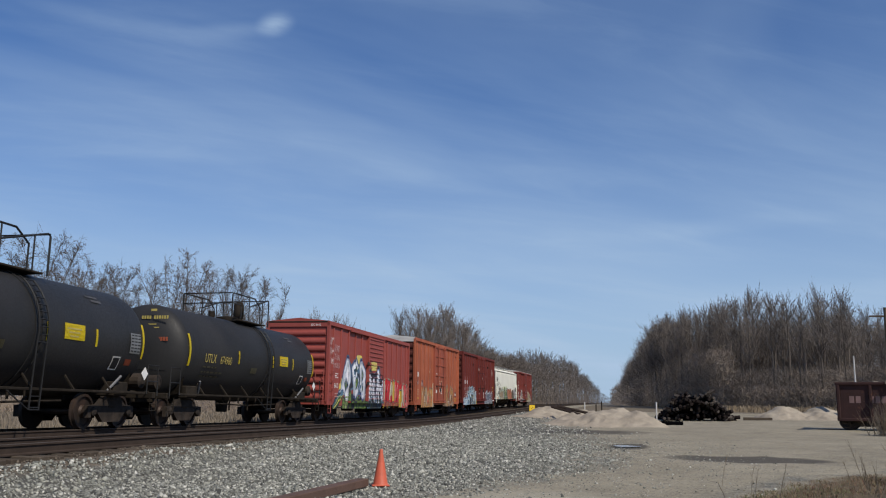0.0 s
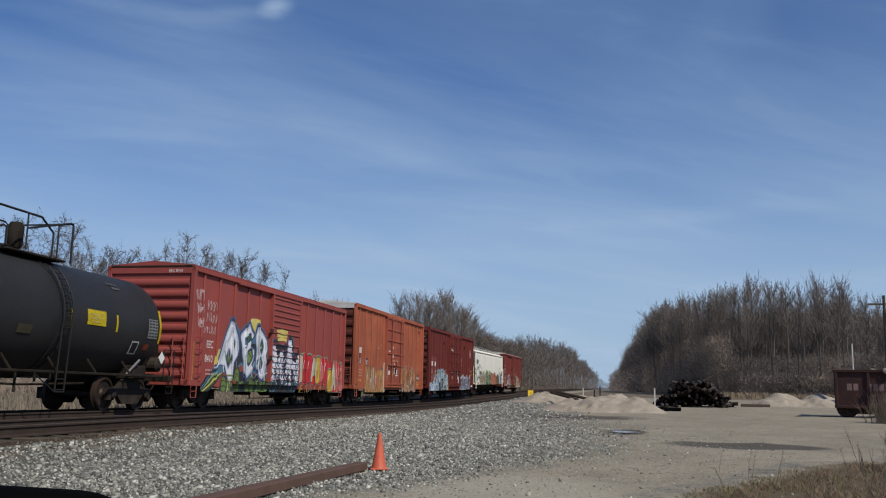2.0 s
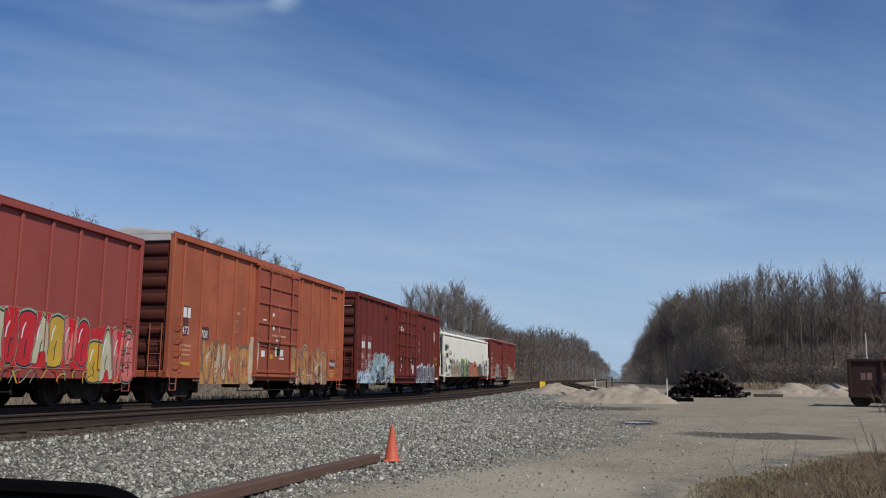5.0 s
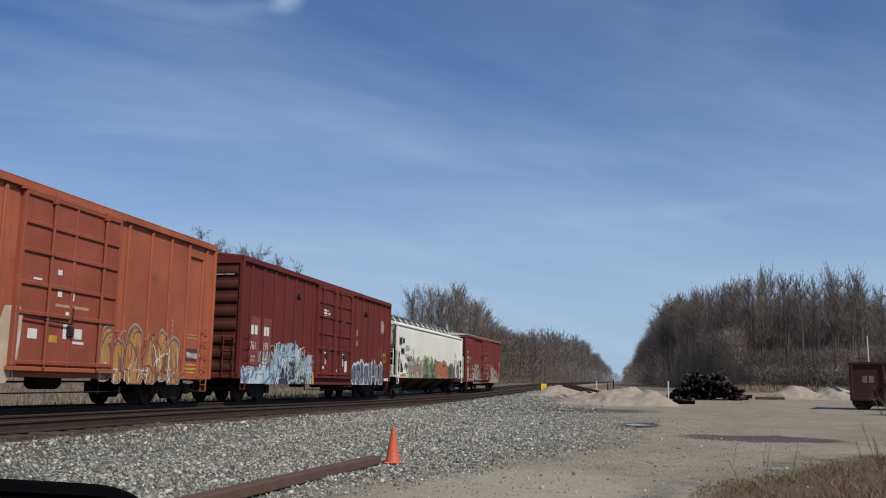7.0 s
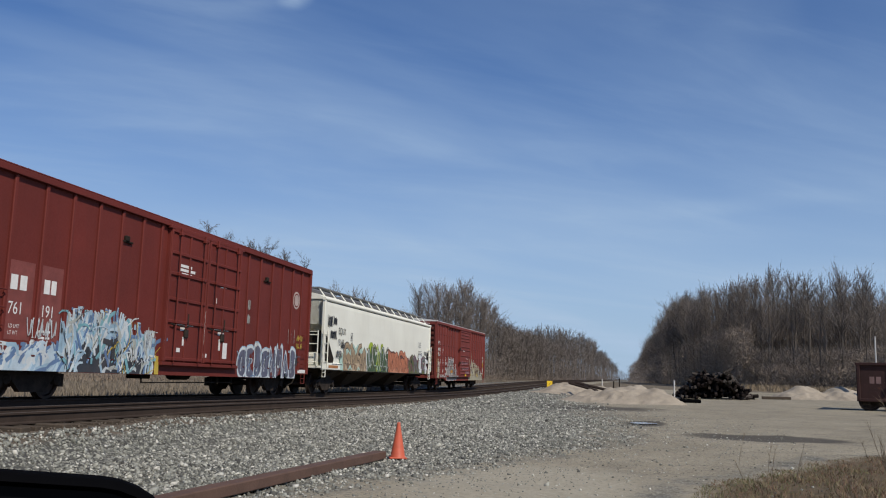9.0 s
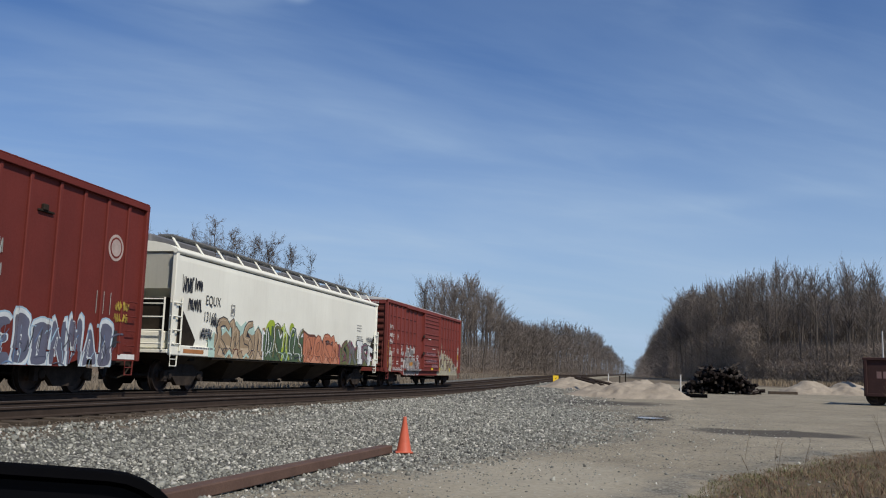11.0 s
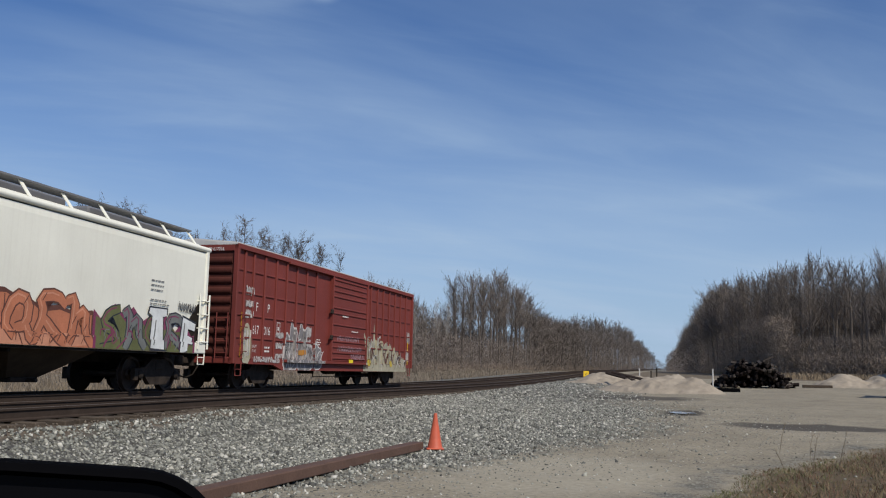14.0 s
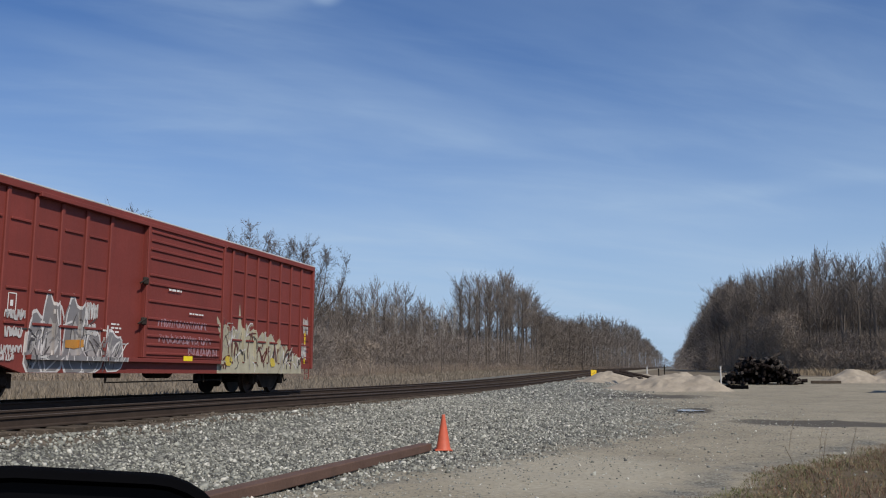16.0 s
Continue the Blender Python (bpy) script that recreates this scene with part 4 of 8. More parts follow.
    bm.faces.new(a_[::-1]); bm.faces.new(b_)
    bmesh.ops.recalc_face_normals(bm, faces=bm.faces)
    me = bpy.data.meshes.new("end_corrugation")
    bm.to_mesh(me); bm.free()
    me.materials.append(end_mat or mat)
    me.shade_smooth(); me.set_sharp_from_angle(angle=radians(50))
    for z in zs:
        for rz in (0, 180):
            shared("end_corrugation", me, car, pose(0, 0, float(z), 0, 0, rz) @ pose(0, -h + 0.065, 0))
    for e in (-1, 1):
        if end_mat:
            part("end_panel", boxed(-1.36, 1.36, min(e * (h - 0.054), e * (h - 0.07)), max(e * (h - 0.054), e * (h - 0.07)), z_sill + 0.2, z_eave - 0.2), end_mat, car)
        part("end_cap", boxed(-1.4, 1.4, min(e * h, e * (h - 0.1)), max(e * h, e * (h - 0.1)), z_eave - 0.22, z_eave + 0.02, 0.02), cap_mat or mat, car)
        if top_dark:
            part("end_top_strip", boxed(-1.42, 1.42, min(e * (h + 0.01), e * (h - 0.1)), max(e * (h + 0.01), e * (h - 0.1)), z_eave - 0.03, z_eave + 0.06, 0.02), M_under, car)
        part("end_sill", boxed(-1.45, 1.45, min(e * h, e * (h - 0.2)), max(e * h, e * (h - 0.2)), z_sill, z_sill + 0.2, 0.02), mat, car)
        ladder(car, e * (h + 0.09), 0.95 * 1, 1.33, z_sill + 0.15, z_sill + 1.55, 4, mat, "x", "end_ladder")
        part("brake_platform", boxed(-0.5, 0.35, min(e * h, e * (h + 0.3)), max(e * h, e * (h + 0.3)), z_sill + 0.30, z_sill + 0.34), M_under, car)
        part("defect_card_board", boxed(-0.1, 0.45, min(e * (h + 0.03), e * (h + 0.07)), max(e * (h + 0.03), e * (h + 0.07)), z_sill + 0.85, z_sill + 1.35), M_under, car)
        ladder(car, 1.57, e * (h - 0.55) - 0.2, e * (h - 0.55) + 0.2, z_sill + 0.2, z_sill + 1.7, 4, mat, "y", "side_grab_iron", rails=False)
        stirrup(car, e * (h - 0.42), z_sill + 0.02, mat)
    # doors
    d0, d1, style = door
    for s in (1, -1):
        m = pose(0, 0, 0) if s > 0 else pose(0, d0 + d1, 0, 0, 0, 180)
        wide = d1 - d0
        zb, zt = z_sill + 0.2, z_eave - 0.17
        leaves = [(d0, d1)] if style == "ribbed" else [(d0, (d0 + d1) / 2 - 0.02), ((d0 + d1) / 2 + 0.02, d1)] if style == "plug2" else [(d0, d1)]
        for a, b in leaves:
            bm = boxed(w - 0.02, 1.555, a, b, zb, zt, 0.012)
            bm.transform(m)
            dr = part("door", bm, door_mat or mat, car)
            bm = bmesh.new()
            if style == "ribbed":
                nr = 15
                for i in range(nr):
                    z = zb + 0.12 + (zt - zb - 0.24) * i / (nr - 1)
                    if i == nr // 2 or (seed == 9 and i in (5, 10)):
                        continue
                    box(bm, 1.54, 1.59, a + 0.16, b - 0.14, z - 0.045, z + 0.03, 0.018)
                bm.transform(m)
                part("door_ribs", bm, mat, dr)
                for y in (a + 0.04, b - 0.04):
                    bm = boxed(1.55, 1.60, y - 0.045, y + 0.045, zb, zt, 0.012)
                    bm.transform(m)
                    part("door_stile", bm, mat, dr)
                for z in (zb + 0.9, zb + 1.9):
                    bm = bmesh.new()
                    box(bm, 1.55, 1.62, a - 0.14, a + 0.06, z - 0.09, z + 0.09, 0.02)
                    tube(bm, [(1.6, a - 0.3, z - 0.08), (1.62, a - 0.02, z + 0.06)], 0.02, 5)
                    bm.transform(m)
                    part("door_latch", bm, M_truck, dr)
            else:
                for fy in (0.26, 0.80) if style == "plug1" else (0.2, 0.84):
                    y = a + (b - a) * fy
                    bm = bmesh.new()
                    tube(bm, [(1.625, y, zb - 0.05), (1.625, y, zt + 0.05)], 0.036 if style == "plug1" else 0.028, 8)
                    for fz in (0.02, 0.30, 0.66, 0.97):
                        box(bm, 1.56, 1.67, y - 0.07, y + 0.07, zb + (zt - zb) * fz - 0.05, zb + (zt - zb) * fz + 0.05, 0.012)
                    bm.transform(m)
                    part("locking_rod", bm, door_mat or mat, dr)
                bm = bmesh.new()
                for fz in (0.02, 0.30, 0.47, 0.66, 0.82, 0.985):
                    z = zb + (zt - zb) * fz
                    box(bm, 1.545, 1.60, a + 0.06, b - 0.06, z - 0.05, z + 0.05, 0.016)
                for fy in (0.0, 0.5, 1.0):
                    y = a + 0.05 + (b - a - 0.1) * fy
                    box(bm, 1.545, 1.59, y - 0.045, y + 0.045, zb, zt, 0.014)
                bm.transform(m)
                part("door_frame", bm, door_mat or mat, dr)
                bm = bmesh.new()
                y = (a + b) / 2
                tube(bm, [(1.62, a + 0.2, zb + 1.05), (1.64, y, zb + 1.0), (1.64, y, zb + 1.4)], 0.02, 5)
                box(bm, 1.55, 1.63, y - 0.1, y + 0.1, zb + 0.7, zb + 0.95, 0.02)
                bm.transform(m)
                part("door_handle", bm, M_truck, dr)
        for z, hh in ((zb - 0.06, 0.05), (zt + 0.03, 0.05)):
            bm = boxed(1.45, 1.60, d0 - (wide if style == "ribbed" else 0.1), d1 + 0.1, z - hh, z + hh, 0.01)
            bm.transform(m)
            part("door_track", bm, mat, car)
    # underframe
    bm = bmesh.new()
    box(bm, -0.22, 0.22, -h + 0.2, h - 0.2, z_sill - 0.02, z_sill + 0.2)
    for y in np.linspace(-h + 2.2, h - 2.2, 7):
        box(bm, -1.36, 1.36, y - 0.06, y + 0.06, z_sill + 0.02, z_sill + 0.16)
    part("centre_sill", bm, M_under, car)
    bm = bmesh.new()
    lathe(bm, [(-0.55, 0.1), (-0.5, 0.2), (0.4, 0.2), (0.45, 0.1)], "y", 14, (0.55, 0.8, z_sill - 0.12))
    part("brake_reservoir", bm, M_under, car)
    bm = bmesh.new()
    box(bm, 0.2, 0.7, -1.6, -1.1, z_sill - 0.3, z_sill + 0.05, 0.03)
    tube(bm, [(0.4, -h + 3, z_sill - 0.1), (0.4, -1.5, z_sill - 0.16), (0.4, h - 3, z_sill - 0.1)], 0.025, 5)
    for y in (-2.6, 1.9, 2.9):
        tube(bm, [(1.3, y, z_sill), (1.3, y, z_sill - 0.42)], 0.025, 5)
    tube(bm, [(1.3, -2.6, z_sill - 0.4), (1.3, 2.9, z_sill - 0.36)], 0.018, 5)
    part("brake_rigging", bm, M_under, car)
    couplers(car, length)
    for s in (-1, 1):
        add_truck(car, s * (h - truck_in))
    return car


def side_zones(length, posts, z_sill, z_eave, door):
    """Planes of a boxcar's near side: panels, posts, sill and door."""
    h, (d0, d1, style) = length / 2, door
    zs = z_sill + 0.18
    out = [(-h + 0.13, d0, zs, z_eave - 0.15, 1.44), (d1, h - 0.13, zs, z_eave - 0.15, 1.44), (-h, h, z_sill - 0.17, zs, 1.465),
           (d0, d1, z_sill + 0.2, z_eave - 0.2, 1.556)]
    if style == "ribbed":
        zb, zt = z_sill + 0.2, z_eave - 0.17
        for i in range(15):
            z = zb + 0.12 + (zt - zb - 0.24) * i / 14
            if i != 7 and not (z_sill > 0.78 and i in (5, 10)):
                out.append((d0 + 0.17, d1 - 0.15, z - 0.03, z + 0.016, 1.591))
        out.append((d0 - (d1 - d0), d1 + 0.1, z_sill + 0.09, z_sill + 0.19, 1.60))
    return out + [(y - 0.055, y + 0.055, zs, z_eave - 0.15, 1.495) for y in posts]


def placed(y_front, y_rear):
    return (y_front + y_rear) / 2, y_rear - y_front
# first boxcar: faded red, ribbed door, a large white and green mural
def red_boxcar():
    mid, ln = placed(35.70, 51.05)
    posts = [-6.9, -5.75, -4.58, -3.45, -2.38, 2.6, 3.7, 4.8, 5.9, 7.05]
    door = (-1.42, 1.60, "ribbed")
    car = boxcar("boxcar", "faded red steel boxcar with a bright graffiti mural", mid, ln, 0.73, 4.43, M_red, posts,
                 door, 1.62, 9, (-5.2, 5.2), top_dark=True, drop=0.05)
    zones = side_zones(ln, posts, 0.73, 4.43, door)
    W, K, G, LG, Y, B, R, P = (0.70, 0.71, 0.75), (0.02, 0.024, 0.035), (0.055, 0.10, 0.028), (0.15, 0.235, 0.05), (0.62, 0.52, 0.14), (0.075, 0.16, 0.24), (0.52, 0.02, 0.03), (0.58, 0.17, 0.15)
    cols = [K, W, G, LG, Y, B, R, P, (0.36, 0.37, 0.52), (0.50, 0.47, 0.33), (0.55, 0.35, 0.04), (0.25, 0.36, 0.24), (0.045, 0.06, 0.17), (0.44, 0.50, 0.55)]
    sh = []
    # soft yellow clouds behind, then the tail and the green stems at the foot
    for g in ([(-5.8, 1.86), (-5.42, 2.0), (-5.3, 1.7), (-5.5, 1.3), (-5.9, 1.1)], [(-3.2, 3.15), (-2.8, 3.2), (-2.35, 3.2), (-2.4, 2.9), (-2.65, 2.4), (-3.0, 2.6)],
              [(-4.0, 1.15), (-3.7, 1.32), (-3.5, 0.8), (-3.6, 0.5), (-4.05, 0.55)]):
        sh.append((4, curvy(g, 2)))
    for c, dz, w in ((0, 0.0, 0.26), (5, 0.10, 0.11), (11, 0.03, 0.07), (3, -0.06, 0.09), (2, -0.15, 0.07), (0, 0.18, 0.025), (0, -0.01, 0.02), (4, -0.11, 0.025)):
        sh.append((c, stroke([(-6.72, 0.56 + dz * 0.3), (-6.2, 0.84 + dz * 0.8), (-5.7, 1.12 + dz), (-5.2, 1.32 + dz)], w)))
    # dark blue and teal ground that joins the letters
    sh += [(5, curvy([(-5.75, 1.05), (-4.75, 3.16), (-3.9, 2.62), (-3.14, 3.12), (-2.7, 2.62), (-2.46, 3.08), (-1.45, 2.5), (-1.42, 1.0), (-2.4, 1.25), (-3.3, 1.1), (-3.7, 1.5), (-4.4, 1.2), (-5.2, 1.2)], 1, 0.06)),
           (0, curvy([(-5.2, 1.2), (-4.6, 2.7), (-3.9, 2.45), (-3.1, 2.9), (-2.65, 2.5), (-2.4, 2.8), (-1.5, 2.3), (-1.45, 1.1), (-2.4, 1.35), (-3.3, 1.2), (-3.7, 1.6), (-4.4, 1.3), (-5.0, 1.3)], 1, 0.06))]
    sh.append((0, curvy([(-5.5, 0.5), (-5.3, 1.0), (-4.6, 1.2), (-4.3, 1.5), (-3.9, 1.25), (-3.4, 1.3), (-2.9, 1.15), (-2.2, 1.2), (-1.46, 1.25), (-1.46, 0.5)], 1)))
    for y, w, h in ((-5.35, 0.45, 0.6), (-4.95, 0.42, 0.55), (-4.35, 0.5, 0.95), (-3.45, 0.45, 0.6), (-3.05, 0.45, 0.75), (-2.6, 0.42, 0.55), (-2.25, 0.42, 0.5), (-1.85, 0.4, 0.62)):
        g = curvy([(y, 0.5), (y + w * 0.1, 0.5 + h * 0.7), (y + w * 0.5, 0.5 + h), (y + w, 0.5 + h * 0.8), (y + w * 0.9, 0.5)], 1)
        sh += [(0, shrink(g, 1.12, 0)), (2, g), (3, shrink(g, 0.80, 0.02)), (0, stroke([(y + w * 0.15, 0.5 + h * 0.35), (y + w * 0.5, 0.5 + h * 0.45), (y + w * 0.95, 0.5 + h * 0.3)], 0.022)),
               (0, stroke([(y + w * 0.2, 0.5 + h * 0.7), (y + w * 0.55, 0.5 + h * 0.72), (y + w * 0.95, 0.5 + h * 0.6)], 0.018))]
    # three tall white letters with blue-black rims and leaf-shaped eyes
    big = ([(-4.72, 3.05), (-4.40, 2.86), (-4.10, 2.52), (-3.96, 2.1), (-4.04, 1.8), (-4.32, 1.55), (-4.36, 1.25), (-4.5, 0.92), (-4.68, 0.84), (-4.92, 1.12), (-5.08, 1.40), (-5.45, 1.44), (-5.98, 1.24),
            (-5.55, 1.62), (-5.34, 2.04), (-5.1, 2.5)],
           [(-4.0, 2.56), (-3.19, 3.05), (-2.99, 2.80), (-2.72, 2.62), (-2.95, 2.46), (-3.03, 2.16), (-2.66, 2.06), (-2.70, 1.71), (-2.86, 1.52), (-2.66, 1.36), (-3.04, 1.09), (-3.32, 0.96), (-3.55, 1.18),
            (-3.55, 1.46), (-3.72, 1.84), (-3.82, 2.22)],
           [(-2.46, 3.0), (-1.95, 2.77), (-1.56, 2.5), (-1.46, 2.16), (-1.58, 1.93), (-1.46, 1.65), (-1.55, 1.36), (-1.7, 1.06), (-1.95, 0.96), (-2.33, 1.14), (-2.56, 1.51), (-2.5, 2.06), (-2.66, 2.6)])
    for g in big:
        g = curvy(g, 1, 0.12)
        sh += [(5, shrink(g, 1.08, 0.01)), (12, shrink(g, 1.045, 0.0)), (0, shrink(g, 0.985, 0)), (8, shrink(g, 0.955, 0)), (13, shrink(g, 0.915, 0)), (1, shrink(g, 0.86, 0.01))]
    for g, c in (([(-3.50, 2.46), (-3.08, 2.64), (-3.02, 2.42), (-3.44, 2.22)], 2), ([(-3.34, 1.92), (-2.95, 2.10), (-2.82, 1.78), (-3.14, 1.50), (-3.36, 1.68)], 3)):
        g = curvy(g, 1, 0.15)
        sh += [(5, shrink(g, 1.3, 0)), (0, shrink(g, 1.12, 0)), (c, shrink(g, 0.85, 0)), (0, stroke([g[0], ((g[0][0] + g[4][0]) / 2, (g[0][1] + g[4][1]) / 2 + 0.03), g[4]], 0.02))]
    sh += [(5, curvy([(-2.62, 2.66), (-3.06, 2.40), (-2.95, 2.26), (-2.6, 2.3)], 1, 0.1)), (0, stroke([(-2.66, 2.6), (-3.0, 2.4), (-2.72, 2.2)], 0.03)), (5, curvy([(-2.6, 1.72), (-2.9, 1.52), (-2.6, 1.4)], 1, 0.1)), (0, stroke([(-2.62, 1.7), (-2.88, 1.52), (-2.64, 1.38)], 0.03))]
    for y, z, w, h in ((-4.45, 2.20, 0.10, 0.24), (-4.80, 1.68, 0.17, 0.27), (-2.05, 2.22, 0.15, 0.24), (-2.08, 1.58, 0.14, 0.24)):
        leaf = curvy([(y - w, z), (y - w * 0.5, z + h * 0.6), (y, z + h), (y + w * 0.6, z + h * 0.5), (y + w, z), (y + w * 0.5, z - h * 0.6), (y, z - h), (y - w * 0.6, z - h * 0.5)], 1)
        sh += [(8, shrink(leaf, 1.5, 0)), (5, shrink(leaf, 1.32, 0)), (0, shrink(leaf, 1.1, 0)), (2, shrink(leaf, 0.85, 0)), (3, shrink(leaf, 0.55, -0.03)), (0, stroke([(y - w * 0.1, z - h * 0.7), (y + w * 0.1, z), (y, z + h * 0.7)], 0.02))]
    sh += flames(-5.4, -1.6, 0.95, [1.2, 2.4, 1.6, 2.5, 1.8, 2.5, 1.4], (13, 8, 1, 5), 26, 70, 0.03)
    for a, b in (((-5.05, 2.3), (-5.5, 1.5)), ((-4.62, 2.75), (-4.95, 2.2)), ((-4.25, 2.5), (-4.12, 1.95)), ((-3.65, 2.1), (-3.5, 1.3)), ((-2.4, 2.6), (-2.45, 1.9)), ((-1.75, 2.4), (-1.66, 2.1)), ((-1.7, 1.7), (-1.72, 1.3))):
        m = ((a[0] + b[0]) / 2 + 0.05, (a[1] + b[1]) / 2)
        sh.append((13, stroke([a, m, b], 0.07)))
    sh += flames(-5.3, -1.5, 0.5, [1.05, 0.95, 1.2, 0.9, 1.1, 0.9, 1.0], (0, 3, 9, 2, 0), 26, 74, 0.045)
    # door: dark piece with white bars under a yellow cloud
    for k in range(3):
        sh.append((4, stroke([(-0.95 + 0.06 * k, 2.86 - k * 0.15), (-0.4, 2.90 - k * 0.15), (0.18 - 0.05 * k, 2.88 - k * 0.15)], 0.075)))
    dark = curvy([(-1.4, 0.5), (-1.4, 2.42), (-1.15, 2.62), (-0.5, 2.36), (0.15, 2.48), (0.45, 2.85), (0.85, 2.62), (0.92, 2.07), (1.3, 2.18), (1.57, 2.35), (1.6, 0.5)], 1, 0.12)
    sh += [(5, dark), (0, shrink(dark, 0.96, 0))]
    for g in ([(-1.32, 0.95), (-1.3, 2.32), (-1.04, 2.36), (-0.74, 1.7), (-0.5, 2.14), (-0.22, 2.16), (-0.08, 0.92), (-0.4, 0.85), (-0.5, 1.5), (-0.72, 1.0), (-0.9, 1.5), (-0.98, 0.92)],
              [(-0.03, 0.85), (0.28, 2.6), (0.64, 2.62), (0.72, 1.85), (1.2, 1.72), (1.4, 2.08), (1.55, 2.04), (1.48, 0.9), (1.12, 0.88), (1.08, 1.42), (0.68, 1.47), (0.62, 0.82), (0.36, 0.82), (0.34, 1.3), (0.2, 0.82)]):
        sh += [(8, g), (1, shrink(g, 0.93, 0.0))]
    sh += flames(-1.3, 1.5, 0.75, [2.1, 1.9, 2.3, 1.6], (0, 12, 0, 5, 13), 34, 78, 0.055)
    sh += flames(-1.3, 1.55, 0.52, [0.95, 0.95], (2, 5, 0, 2), 18, 79, 0.04)
    # a row of red, cream, pink and yellow letters with a pale green rim
    row = (9, 6, 6, 9, 10, 7, 6, 10, 9, 7, 7)
    ground = curvy([(1.64, 0.92), (1.68, 2.0), (2.3, 2.2), (4.6, 2.12), (5.4, 1.86), (6.2, 2.02), (7.4, 1.85), (7.5, 0.6), (5.6, 0.58), (5.3, 0.9)], 1, 0.05)
    sh += [(11, shrink(ground, 1.012, 0)), (6, ground)]
    for i, ci in enumerate(row):
        y = 1.66 + i * 0.535
        z, h = (0.98 if i < 7 else 0.62), (1.1 if i < 7 else 0.95 if i == 7 else 1.3)
        g = glyph("IVIAIVOIAVB"[i], y, z, 0.62, h, random.Random(33 + i), 0.06)
        sh += [(11, shrink(g, 1.10, 0.02)), (0, shrink(g, 1.05, 0)), (ci, shrink(g, 0.98, 0)), (1, stroke([(y + 0.16, z + h * 0.5), (y + 0.2, z + h * 0.7), (y + 0.28, z + h * 0.82)], 0.022)),
               (0, stroke([(y + 0.3, z + h * 0.1), (y + 0.3, z + h * 0.35), (y + 0.36, z + h * 0.5)], 0.018))]
    sh += flames(1.7, 7.4, 0.5, [0.85, 0.85], (11, 0, 10, 6), 22, 71, 0.025)
    mural(car, sh, cols, zones, "white, green and red spray-painted mural")
    tag = [(0, s) for s in scribble(-7.35, 3.35, 0.4, 0.5, 4, 5, 0.016) + scribble(-7.25, 2.95, 0.4, 0.45, 3, 15, 0.016) + scribble(-7.15, 2.5, 0.35, 0.45, 4, 25, 0.016) + scribble(-6.7, 2.35, 0.8, 0.35, 3, 6, 0.016) + scribble(-6.65, 2.7, 0.8, 0.45, 3, 8, 0.016) + scribble(-6.6, 3.1, 0.7, 0.45, 3, 9, 0.016)]
    mural(car, tag, [(0.60, 0.46, 0.45)], zones, "thin whitish spray-painted scrawl")
    letters(car, "EEC", -6.48, 1.96, 0.33, 1.446, M_letter)
    letters(car, "8410", -6.55, 1.50, 0.33, 1.446, M_letter)
    bars(car, small_print(-6.45, 1.22, 0.6, 2, 0.05, 0.13, 3), 1.446, surface("worn_lettering", (0.50, 0.30, 0.27), 0.7), "small_lettering")
    letters(car, "EEC 8410", 0.62, 4.26, 0.14, -ln / 2 - 0.004, M_letter, faces="end")
    bars(car, [(-7.42, 0.75, 0.12, 1.35)], 1.446, surface("worn_yellow_strip", (0.42, 0.15, 0.03), 0.6), "reflective_strip")
    return car


